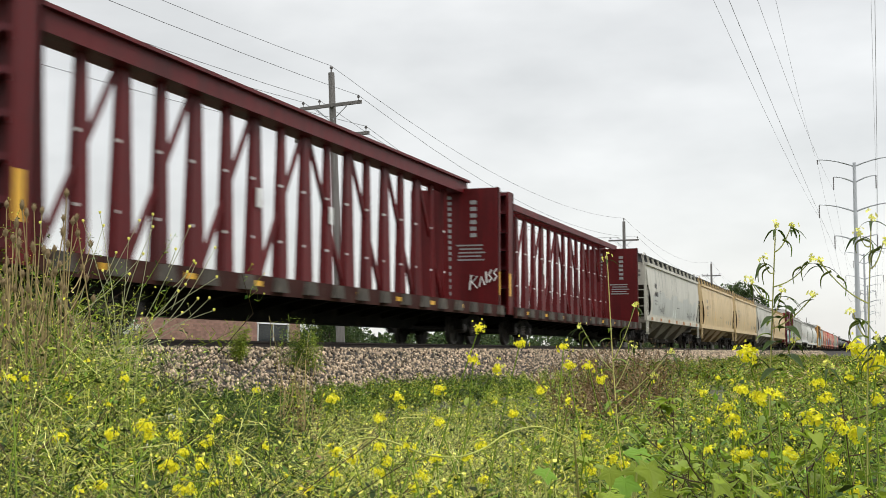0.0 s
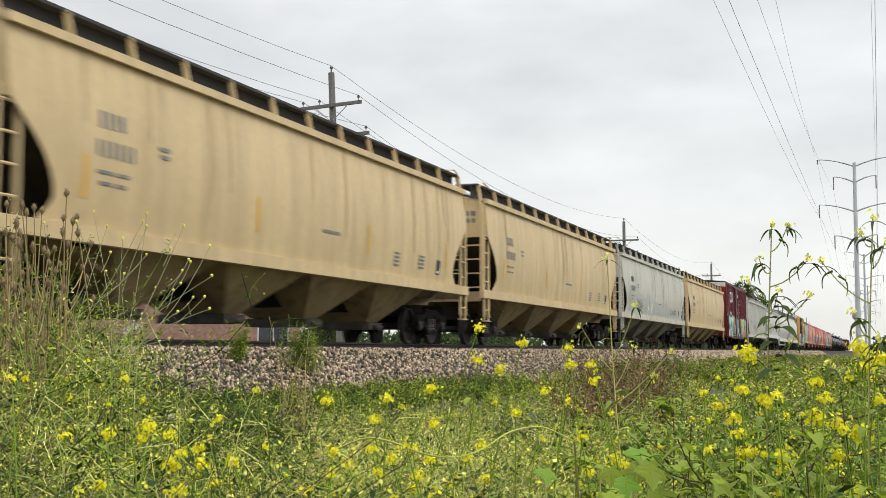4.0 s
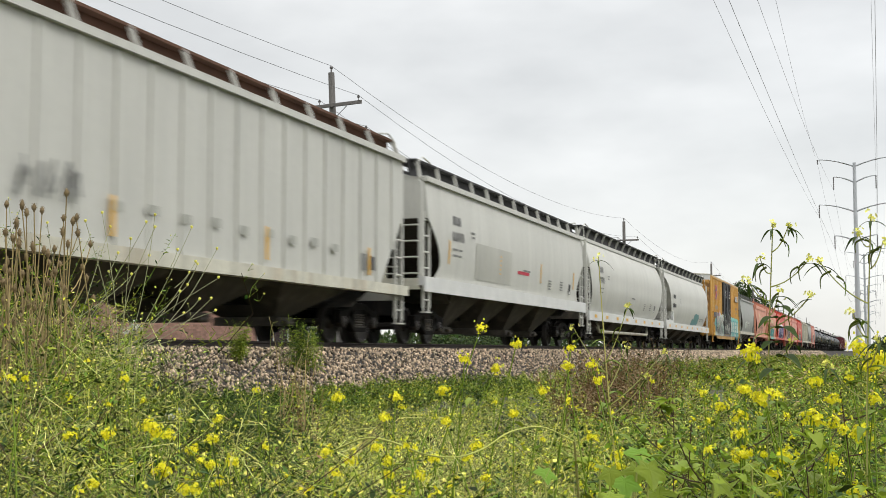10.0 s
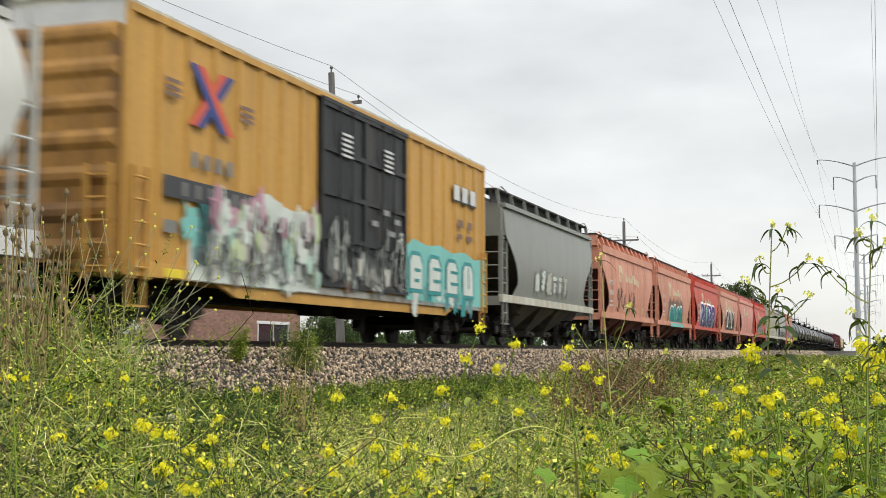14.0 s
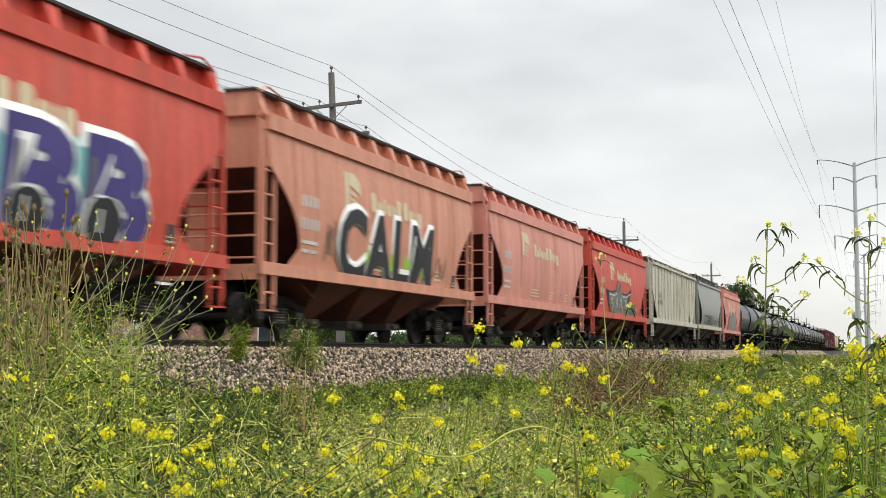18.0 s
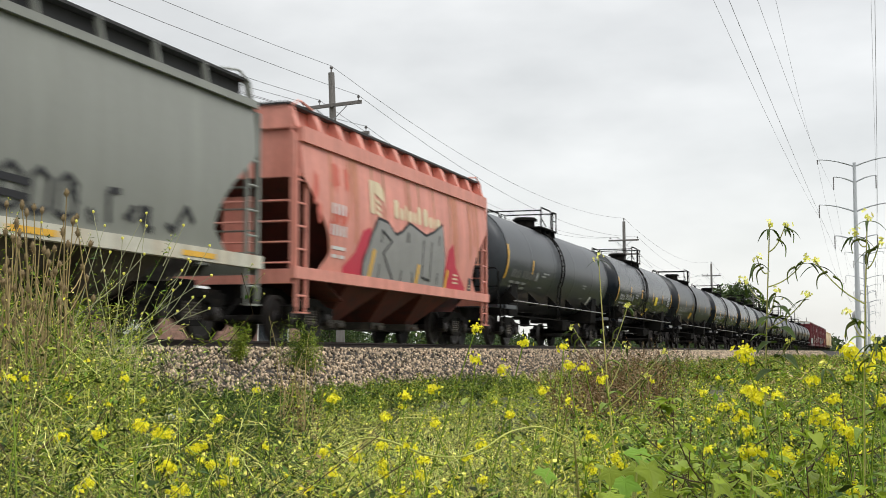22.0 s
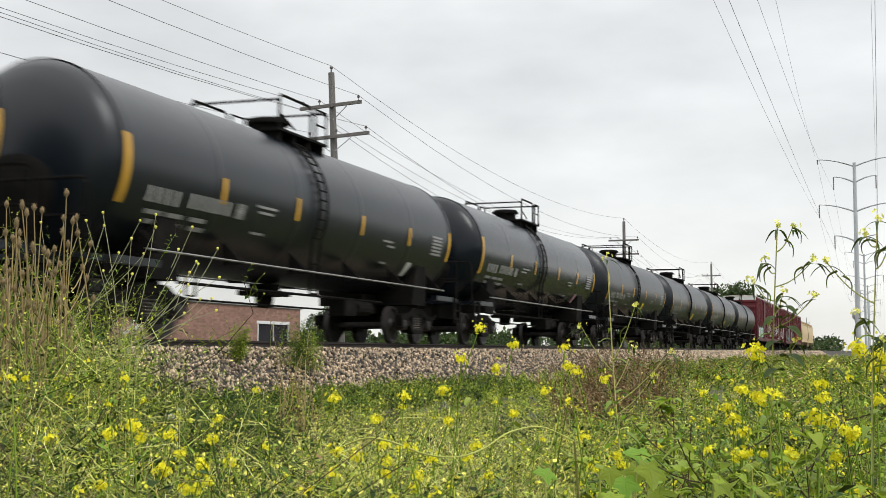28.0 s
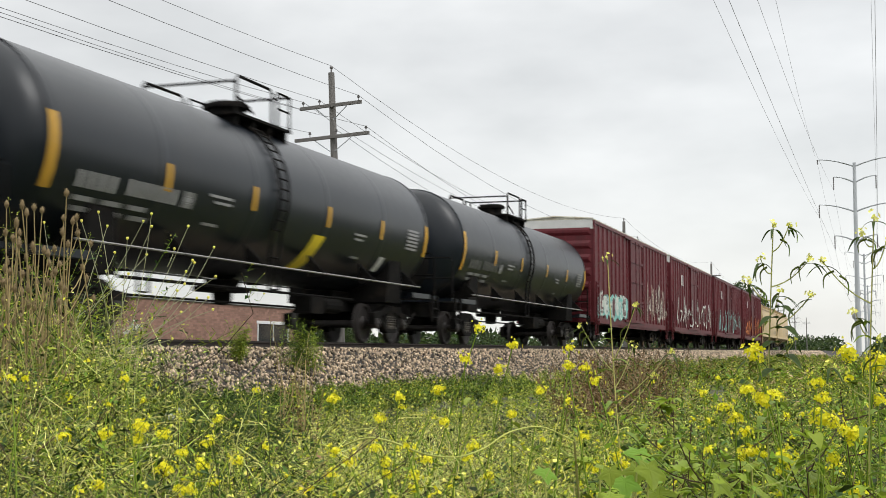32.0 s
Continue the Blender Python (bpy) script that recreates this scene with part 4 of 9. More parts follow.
def centerbeam(label, lattice):
    car = thing("centerbeam_car", label, "rail car", "train")
    half, deck, top, high = 11.5, 1.14, 4.72, 4.90 if lattice else 5.03
    w = 1.40
    d = Shape()
    d.box(-half, -w, deck - 0.12, half, w, deck)
    part("deck", d, GRIME, car, "grimy brown steel deck")
    for sg in (-1, 1):
        q = Shape()
        ya, yb = sorted((sg * w, sg * (w + 0.06)))
        q.box(-half, ya, deck - 0.30, half, yb, deck + 0.04)
        part("side_sill", q, SILL_BROWN, car, "rusty brown side sill")
    n = 16
    for i in range(n + 1):
        x = -half + 0.5 + (2 * half - 1.0) * i / n
        for sg in (-1, 1):
            q = Shape()
            ya, yb = sorted((sg * (w + 0.06), sg * (w + 0.16)))
            q.hexa([(x - 0.30, ya, deck - 0.24), (x + 0.22, ya, deck - 0.24), (x + 0.22, yb, deck - 0.24), (x - 0.30, yb, deck - 0.24)], [(x - 0.22, ya, deck + 0.02), (x + 0.14, ya, deck + 0.02), (x + 0.14, yb, deck + 0.02), (x - 0.22, yb, deck + 0.02)])
            part("winch", q, GRIME, car)
        q = Shape()
        q.hexa([(x - 0.06, -0.4, 0.62), (x + 0.06, -0.4, 0.62), (x + 0.06, 0.4, 0.62), (x - 0.06, 0.4, 0.62)], [(x - 0.06, -w, deck - 0.28), (x + 0.06, -w, deck - 0.28), (x + 0.06, w, deck - 0.28), (x - 0.06, w, deck - 0.28)])
        part("cross_bearer", q, UNDER, car)
    # deep belly of the centre sill
    q = Shape()
    q.hexa([(-half + 5.2, -0.35, 0.42), (half - 5.2, -0.35, 0.42), (half - 5.2, 0.35, 0.42), (-half + 5.2, 0.35, 0.42)], [(-half + 3.6, -0.35, 1.0), (half - 3.6, -0.35, 1.0), (half - 3.6, 0.35, 1.0), (-half + 3.6, 0.35, 1.0)])
    part("belly_sill", q, UNDER, car)
    # posts: tapering pairs along the centre line, joined at the top
    bays, step = 16, 1.24
    first = 0.17 - 8 * step
    for i in range(bays + 1):
        x = first + step * i
        wide = 0.21 if i % 2 else 0.29
        q = Shape()
        q.hexa([(x - wide, -0.10, deck), (x + wide, -0.10, deck), (x + wide, 0.10, deck), (x - wide, 0.10, deck)],
               [(x - wide * 0.56, -0.05, high - 0.3), (x + wide * 0.56, -0.05, high - 0.3), (x + wide * 0.56, 0.05, high - 0.3), (x - wide * 0.56, 0.05, high - 0.3)])
        post = part("post", q, BRIGHT_MAROON, car)
        for z in (2.1, 3.3):
            m = Shape()
            m.box(x - wide * 0.8 - 0.02, -0.12, z, x - wide * 0.8 + 0.02, -0.06, z + 0.05)
            part("tie_ring", m, MARK_WHITE, post)
    for i in (6, 9):
        q = Shape()
        q.box(first + step * i - 0.09, -0.125, 2.75, first + step * i + 0.09, -0.10, 3.15)
        part("data_card", q, MARK_WHITE, car)
    for i in range(0, bays, 2):
        a, b = first + step * (i + 0.15), first + step * (i + 1.85)
        if i >= bays // 2:
            a, b = b, a
        q = Shape()
        q.hexa([(a - 0.07, -0.04, deck + 0.1), (a + 0.07, -0.04, deck + 0.1), (a + 0.07, 0.04, deck + 0.1), (a - 0.07, 0.04, deck + 0.1)],
               [(b - 0.06, -0.035, high - 0.42), (b + 0.06, -0.035, high - 0.42), (b + 0.06, 0.035, high - 0.42), (b - 0.06, 0.035, high - 0.42)])
        part("diagonal", q, BRIGHT_MAROON, car)
    tc = Shape()
    if lattice:
        for sg in (-1, 1):
            ya, yb = sorted((sg * 0.22, sg * 0.34))
            tc.box(-half, ya, high - 0.22, half, yb, high)
        for i in range(bays * 2 + 2):
            x = first + step * (i - 0.5) / 2
            tc.box(x - 0.12, -0.24, high - 0.14, x + 0.12, 0.24, high - 0.03)
    else:
        tc.box(-half, -0.30, high - 0.42, half, 0.30, high - 0.05)
        tc.box(-half, -0.40, high - 0.07, half, 0.40, high)
    part("top_chord", tc, BRIGHT_MAROON, car)
    # bulkheads: sheet, deep flanged edges, horizontal stiffeners between them on the outer face
    for sg, bx, rim in ((-1, -11.5, -12.04), (1, 11.14, 11.32)):
        b = Shape()
        b.box(bx - 0.05, -w, deck, bx + 0.05, w, top + 0.02)
        bulk = part("bulkhead", b, BRIGHT_MAROON, car)
        xa, xb = sorted((rim, bx - sg * 0.06))
        for y in (-w, w):
            fl = Shape()
            ya, yb = sorted((y, y - math.copysign(0.08, y)))
            fl.box(xa, ya, deck - 0.2, xb, yb, top + 0.03)
            part("bulkhead_wing", fl, BRIGHT_MAROON, bulk)
        for i in range(7):
            z = deck + 0.1 + (top - deck - 0.1) * i / 6
            r = Shape()
            ra, rb = sorted((bx + sg * 0.05, rim - sg * (0.10 if sg < 0 else 0.02)))
            r.box(ra, -w + 0.08, z - 0.07, rb, w - 0.08, z + 0.03)
            part("stiffener", r, MAROON, bulk)
        face = bx - sg * 0.056
        rows = []
        if sg > 0:
            rows += [(0.26, 0.36, 4.42 - 0.17 * i, 0.10) for i in range(12)] + [(0.24, 0.3, 2.3 - 0.2 * i, 0.1) for i in range(5)]
            rows += [(-0.62, 0.2, 4.25 - 0.2 * i, 0.12) for i in range(6)]
            rows += [(-0.50 - 0.04 * (i % 3), 0.85 - 0.13 * (i % 2), 2.98 - 0.11 * i, 0.045) for i in range(5)]
        for y, wide, z, h in rows:
            q = Shape()
            q.face([(face - 0.004, y + wide / 2, z), (face - 0.004, y - wide / 2, z), (face - 0.004, y - wide / 2, z + h), (face - 0.004, y + wide / 2, z + h)])
            part("lettering", q, DULL_WHITE, bulk)
        if sg > 0 and not lattice:
            loops = [[(-0.5, 1.65), (-0.55, 2.1), (-0.75, 2.05), (-0.58, 1.88), (-0.75, 1.7)], [(-0.8, 1.75), (-0.88, 2.05), (-0.98, 1.8)], [(-1.02, 2.2), (-1.04, 1.85)], [(-1.2, 2.25), (-1.1, 2.1), (-1.2, 2.0), (-1.1, 1.88)], [(-1.36, 2.28), (-1.26, 2.15), (-1.36, 2.05), (-1.26, 1.92)]]
            for pts in loops:
                q = Shape()
                q.tube([(face - 0.012, y, z) for y, z in pts], 0.026, 4)
                part("graffiti_stroke", q, MARK_WHITE, bulk, "white sprayed tag")
        y_ = Shape()
        y_.box(rim + 0.04 if sg < 0 else rim - 0.14, -w - 0.004, 1.5, rim + 0.26 if sg < 0 else rim - 0.02, -w + 0.001, 2.2)
        part("reflector", y_, MARK_YELLOW, bulk)
    for i in range(9):
        x = -half + 1.6 + 2.45 * i
        q = Shape()
        q.box(x - 0.16, -w - 0.064, deck - 0.16, x + 0.16, -w - 0.06, deck - 0.06)
        part("reflector", q, MARK_YELLOW, car)
    running_gear(car, half + 0.25, half - 2.1)
    return car


# ------------------------------------------------------------------ the train, car by car
def put(car, at):
    CARS.append((car, at))
    car.matrix_basis = pose(at - travelled(0.0), TRACK_Y, RAIL_Z)


def hopper_marks(car, side, half, ink, low, yellow=True):
    """Lettering, data stencils, a consolidated stencil plate and reflectors, as bars."""
    bars(car, -half + 2.65, low + 1.62, (0.11, 0.09, 0.08, 0.11), 0.24, ink, side, 0.085)
    bars(car, -half + 2.75, low + 1.20, (0.085,) * 6, 0.24, ink, side, 0.095)
    bars(car, -half + 2.7, low + 0.86, (0.42, 0.32), 0.05, INK_GREY, side, 0.1)
    bars(car, -half + 2.7, low + 0.70, (0.34, 0.26), 0.05, INK_GREY, side, 0.1)
    bars(car, -half + 4.1, low + 1.42, (0.34,), 0.06, INK_GREY, side)
    bars(car, -half + 4.1, low + 1.30, (0.28,), 0.06, INK_GREY, side)
    bars(car, 0.6, low + 0.72, (0.5, 0.35), 0.06, INK_GREY, side, 0.05)
    for i in range(4):
        bars(car, half - 3.9, low + 0.34 + 0.09 * i, (0.42,), 0.045, INK_GREY, side)
        bars(car, half - 5.6, low + 0.30 + 0.09 * i, (0.36,), 0.045, INK_GREY, side)
    bars(car, half - 2.6, low + 0.42, (0.30,), 0.36, INK_DARK, side, name="data_plate")
    bars(car, half - 2.6, low + 0.32, (0.2,), 0.10, INK_WHITE, side, name="data_plate")
    if yellow:
        for i in range(4):
            bars(car, -half + 2.0 + (2 * half - 4.0) * i / 3, low + 0.75, (0.11,), 0.62, MARK_YELLOW, side, name="reflector")


def end_marks(car, half, high, ink):
    s = Shape()
    for i in range(4):
        y = -1.25 + 0.2 * i
        s.box(-half + 0.285, y, high - 0.42, -half + 0.295, y + 0.14, high - 0.28)
    for i in range(6):
        y = -1.25 + 0.17 * i
        s.box(-half + 0.285, y, high - 0.62, -half + 0.295, y + 0.11, high - 0.50)
    part("lettering", s, ink, car)


def streaks(car, x, z0, z1, w, side, mat, seed, name="rust_streak"):
    """A run of rust or grime with ragged edges down the side."""
    rnd = random.Random(seed)
    s = Shape()
    n = 8
    grid = []
    for i in range(n + 1):
        z = z0 + (z1 - z0) * i / n
        a = w * (0.5 + 0.5 * (1 - i / n)) * rnd.uniform(0.6, 1.1)
        grid.append([(x - a / 2, -side(z) - 0.008, z), (x + a / 2, -side(z) - 0.008, z)])
    s.rows(grid)
    part(name, s, mat, car)


RUST_RUN = surface("rust_run", (0.33, 0.20, 0.10), rough=0.8, var=0.3, size=3.0)
TAN_RUN = surface("brown_run", (0.50, 0.375, 0.20), rough=0.7, var=0.2, size=3.0)
GREY_RUN = surface("grey_run", (0.36, 0.36, 0.32), rough=0.7, var=0.2, size=3.0)
SALMON_RUN = surface("dull_red_run", (0.53, 0.22, 0.135), rough=0.7, var=0.2, size=3.0)
DIRTY_WHITE = surface("dirty_overspray", (0.34, 0.33, 0.30), rough=0.8, var=0.4, size=2.5, dirt=(0.12, 0.09, 0.06), dirt_at=0.55)
FADED_LIME = plain("faded_lime_spray", (0.50, 0.58, 0.34))
DULL_WHITE = plain("dull_white_lettering", (0.30, 0.30, 0.30))
OLIVE = plain("olive_lime_spray", (0.33, 0.36, 0.07))
MINT = plain("mint_spray", (0.45, 0.62, 0.52))
SKY_BLUE = plain("sky_blue_spray", (0.33, 0.42, 0.66))
PATCH_GREY = paint("touched_up_grey", (0.44, 0.435, 0.39), (0.40, 0.39, 0.34), 0.6, worn=0.3)
DULL_TEAL = plain("dull_teal_spray", (0.13, 0.27, 0.27))
RUST_ORANGE = plain("faded_orange_reflector", (0.42, 0.17, 0.05))
COOL_GREY = paint("cool_grey_coat", (0.455, 0.465, 0.425), (0.40, 0.41, 0.37), 0.62, worn=0.3)
RED_RUN = surface("faded_red_run", (0.56, 0.13, 0.09), rough=0.7, var=0.2, size=3.0)


def mural(car, pts, low, side, mat, off, label="", name="graffiti"):
    """A sprayed field under an outline that runs from left to right; low: its lower edge or edges."""
    s, n = Shape(), 6
    lows = [low] * len(pts) if isinstance(low, float) else low
    s.rows([[(x, -side(l + (z - l) * k / n) - off, l + (z - l) * k / n) for k in range(n + 1)] for (x, z), l in zip(pts, lows)])
    return part(name, s, mat, car, label)


def block_letters(car, side, segs, seed):
    """Tall sprayed letters side by side: a dark edge, an upper and a lower colour, flecks and strokes inside."""
    rnd = random.Random(seed)
    for xa, xb, top, mid, upper, lower in segs:
        n = 5
        tops = [(xa + (xb - xa) * i / n, top + rnd.uniform(-0.06, 0.06) - (0.10 if i in (0, n) else 0)) for i in range(n + 1)]
        mids = [mid + rnd.uniform(-0.15, 0.15) for _ in range(n + 1)]
        edge = mural(car, [(x + (0.05 if i == n else -0.05 if i == 0 else 0), z + 0.07) for i, (x, z) in enumerate(tops)], 0.97, side, BLACK_INK, 0.008, "black edge of sprayed letter", "graffiti_letter")
        for mat, up, lo, off in ((upper, tops, mids, 0.014), (lower, [(x, m) for (x, z), m in zip(tops, mids)], [1.02] * (n + 1), 0.014)):
            f = Shape()
            for k in range(n):
                pa, pb, la, lb = up[k], up[k + 1], lo[k], lo[k + 1]
                f.face([(pa[0], -side(la) - off, la), (pb[0], -side(lb) - off, lb), (pb[0], -side(pb[1]) - off, pb[1]), (pa[0], -side(pa[1]) - off, pa[1])])
            part("letter_fill", f, mat, edge)
        w = xb - xa
        splatter(car, xa + 0.2 * w, xb - 0.2 * w, 1.1, 1.9, side, [lower, BLACK_INK, upper, PALE], rnd.randrange(999), 4, w * 0.16, 0.02)
        strokes(car, [[(xa + w * rnd.uniform(0.2, 0.8), rnd.uniform(1.2, 2.2)) for _ in range(3)]], side, BLACK_INK, 0.025, 0.028)


def strokes(car, lines, side, mat, width, off=0.05):
    """Sprayed strokes along given lines."""
    for pts in lines:
        s = Shape()
        for (ax, az), (bx, bz) in zip(pts, pts[1:]):
            d = Vector((bx - ax, bz - az))
            nrm = Vector((-d.y, d.x)).normalized() * width
            ext = d.normalized() * width * 0.6
            q = [(ax - nrm.x - ext.x, az - nrm.y - ext.y), (bx - nrm.x + ext.x, bz - nrm.y + ext.y), (bx + nrm.x + ext.x, bz + nrm.y + ext.y), (ax + nrm.x - ext.x, az + nrm.y - ext.y)]
            s.face([(u, -side(w) - off, w) for u, w in q])
        part("graffiti_stroke", s, mat, car)


def splatter(car, x0, x1, z0, z1, side, mats, seed, n, big=0.28, off=0.03):
    """Overlapping sprayed patches, taller than wide, each of its own colour."""
    rnd = random.Random(seed)
    for i in range(n):
        s = Shape()
        blob(s, rnd.uniform(x0, x1), rnd.uniform(z0, z1), big * rnd.uniform(0.4, 1.1), big * rnd.uniform(0.6, 1.7), side, off + 0.0007 * i, rnd, 14, 0.7)
        part("graffiti_patch", s, mats[i % len(mats)], car)


def build_train():
    put(centerbeam("dark red centre-beam lumber car, empty, with solid top chord", False), 32.70)
    put(centerbeam("dark red centre-beam lumber car, empty, with open lattice top chord", True), 57.01)
    # five long smooth-sided hoppers
    for at, mat, sill, und, ink, lab in (
            (79.63, GREY_WHITE, OLD_WHITE, PALE_GRIME, INK_DARK, "long pale grey covered hopper car with dark grimy bays"),
            (101.24, TAN, TAN, TAN_GRIME, INK_GREY, "long tan covered hopper car with rust-streaked sides"),
            (122.90, TAN, TAN, TAN_GRIME, INK_GREY, "long tan covered hopper car with faded lettering"),
            (144.13, GREY_WHITE, OLD_WHITE, PALE_GRIME, INK_DARK, "long pale grey covered hopper car with patched paint"),
            (165.63, TAN, TAN, TAN_GRIME, INK_GREY, "long tan covered hopper car with clean smooth sides")):
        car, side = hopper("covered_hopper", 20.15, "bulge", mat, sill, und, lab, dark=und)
        hopper_marks(car, side, 10.07, ink, 1.5, yellow=int(at) != 79)
        end_marks(car, 10.07, 4.12, INK_GREY)
        if int(at) == 79:
            for i in range(7):
                bars(car, -8.6 + 2.85 * i, 1.43, (0.55,), 0.15, RUST_ORANGE, lambda z: side(1.52) + 0.07, name="reflector", label="faded orange reflector on the sill")
        for i in range(14):
            k = random.Random(int(at) + i)
            streaks(car, -8.6 + 17.2 * k.random(), 4.05, k.uniform(1.9, 3.2), k.uniform(0.05, 0.2), side, TAN_RUN if mat is TAN else GREY_RUN, i)
        if mat is GREY_WHITE:
            wave = [(-8.3 + 16.6 * i / 40, 2.75 - 0.02 * i * (int(at) != 79) + 0.16 * math.sin(i * 0.55 + at) + 0.09 * math.sin(i * 1.7)) for i in range(41)]
            mural(car, wave, 1.66, side, COOL_GREY, 0.006, "cooler grey coat below a wavy edge", "paint_patch")
            scrawl(car, -6.3, -4.4, 1.75, 2.35, side, INK_GREY, int(at), 0.022, 9)
            scrawl(car, 4.9, 5.9, 1.7, 2.1, side, INK_GREY, int(at) + 1, 0.03, 6)
            splatter(car, -3.5, 1.0, 1.7, 2.0, side, [PALE, COOL_GREY], int(at) + 2, 6, 0.22, 0.009)
        put(car, at)
    # maroon box car with bright lettering
    car, side = boxcar("maroon box car with ribbed sides and bright spray-painted lettering", 15.92, MAROON, MAROON, GRATE, doors=((-1.8, 1.8),), white_end=True, end_mat=END_RED)
    block_letters(car, lambda z: 1.63, ((-7.5, -6.9, 2.3, 1.7, CRIMSON, PALE), (-6.9, -6.2, 2.55, 1.8, CYAN, PALE), (-6.2, -5.5, 2.4, 1.5, PALE, PINK), (-5.5, -4.9, 2.6, 1.6, CYAN, TEAL),
                                        (-4.9, -4.2, 2.45, 1.9, PALE, CYAN), (-4.2, -3.4, 2.6, 1.8, PALE, TEAL), (-3.4, -2.5, 2.55, 1.5, OLIVE, OLIVE), (-2.3, -1.75, 2.45, 1.75, CRIMSON, PALE)), 5)
    block_letters(car, lambda z: 1.70, ((-1.65, -1.1, 2.5, 1.7, MINT, SLATE), (-0.95, -0.05, 2.35, 1.5, SKY_BLUE, BLACK_INK)), 6)
    scrawl(car, -1.5, 0.2, 1.2, 1.7, lambda z: 1.71, PALE, 9, 0.04, 6)
    block_letters(car, lambda z: 1.63, ((2.4, 3.4, 2.55, 1.5, LIME, TEAL), (3.4, 3.9, 2.5, 1.7, FADED_LIME, ORANGE), (3.9, 4.85, 2.5, 1.3, PALE, PALE), (4.85, 5.3, 2.55, 1.9, PALE, ORANGE),
                                        (5.3, 5.75, 2.45, 1.8, TEAL, ORANGE), (5.75, 6.8, 2.5, 1.6, LIME, ORANGE), (6.8, 7.5, 2.4, 1.7, FADED_LIME, TEAL)), 7)
    splatter(car, 2.2, 7.4, 1.0, 1.25, lambda z: 1.63, [TEAL, SLATE, ORANGE, BROWN], 8, 16, 0.16, 0.03)
    splatter(car, -7.0, -2.6, 1.05, 1.9, lambda z: 1.63, [BLACK_INK, PALE, TEAL, PALE, BLACK_INK, MINT, BROWN], 14, 20, 0.2, 0.034)
    splatter(car, -3.1, -2.7, 1.3, 1.7, lambda z: 1.63, [BROWN], 15, 2, 0.3, 0.05)
    splatter(car, -1.7, 0.2, 1.0, 1.7, lambda z: 1.70, [BLACK_INK, PALE, SLATE, PALE], 16, 18, 0.17, 0.034)
    splatter(car, 2.5, 7.3, 1.3, 2.3, lambda z: 1.63, [CYAN, ORANGE, LIME, BLACK_INK, PALE, TEAL], 17, 22, 0.15, 0.05)
    flat = lambda z: 1.635
    for x, z, w, h in ((-5.83, 4.0, 0.22, 0.8), (-5.38, 4.32, 0.68, 0.16), (-5.38, 3.68, 0.68, 0.16), (-4.92, 4.0, 0.24, 0.8), (-4.46, 4.03, 0.24, 0.8), (-4.0, 4.05, 0.24, 0.8)):
        bars(car, x, z, (w,), h, INK_WHITE, flat, label="white logo shape")
    bars(car, -5.75, 2.76, (0.11,) * 4, 0.24, INK_WHITE, flat, 0.05)
    bars(car, -4.85, 2.76, (0.11,) * 2, 0.24, INK_WHITE, flat, 0.06)
    for x in (-5.75, -4.85, -4.0):
        bars(car, x, 2.36, (0.12,) * 3, 0.24, INK_WHITE, flat, 0.05)
    splatter(car, -7.85, -7.3, 1.2, 2.75, lambda z: 1.66, [PALE, DIRTY_WHITE, CRIMSON], 18, 8, 0.16, 0.006)
    for z in (4.35, 4.25, 4.15):
        bars(car, -0.6, z, (0.6,), 0.05, INK_WHITE, lambda z: 1.7)
    for x, z in ((-1.2, 3.1), (-1.2, 2.9), (0.6, 3.6), (0.6, 3.0), (1.2, 2.4)):
        bars(car, x, z, (0.45,), 0.09, INK_WHITE, lambda z: 1.7)
    put(car, 185.36)
    # ribbed white hopper
    car, side = hopper("ribbed_hopper", 20.0, "flat", WHITE, OLD_WHITE, GRIME, "white covered hopper car with close vertical ribs", low=1.30, high=4.30, ribs=20, grate=RUST_GRATE, post_mat=WHITE, cut=1.1)
    ys = lambda z: 1.66
    bars(car, -7.2, 2.95, (0.14,) * 3, 0.24, INK_GREY, ys, 0.22)
    bars(car, -7.2, 2.5, (0.14,) * 5, 0.24, INK_GREY, ys, 0.16)
    bars(car, 7.2, 1.72, (0.26,), 0.36, INK_GREY, ys, name="data_plate")
    bars(car, 7.7, 1.72, (0.26,), 0.30, INK_DARK, ys, name="data_plate")
    scrawl(car, -4.8, -3.2, 1.8, 2.4, ys, INK_GREY, 12, 0.022, 8)
    for i in range(9):
        bars(car, -2.4 + 1.0 * i, 1.9 + 0.04 * (i % 2), (0.3,), 0.16, GREY_RUN, ys)
    for i in range(4):
        bars(car, -7.5 + 5.0 * i, 1.75, (0.12,), 0.6, MARK_YELLOW, ys, name="reflector")
    put(car, 204.89)
    # grey-white hopper with a bright white sill
    car, side = hopper("covered_hopper", 18.7, "bulge", WHITE, INK_WHITE, GRIME, "clean white covered hopper car with bright white sill", low=1.62, high=4.10, dark=OLD_WHITE)
    hopper_marks(car, side, 9.35, INK_DARK, 1.62)
    bars(car, -3.1, 2.3, (3.7,), 1.0, PATCH_GREY, side, name="paint_patch", label="grey touched-up patch")
    bars(car, 0.2, 2.25, (1.4,), 0.1, CRIMSON, side)
    sb = Shape()
    sb.box(-9.35, -1.66, 1.27, 9.35, -1.60, 1.64)
    part("sill_skirt", sb, INK_WHITE, car)
    put(car, 225.49)
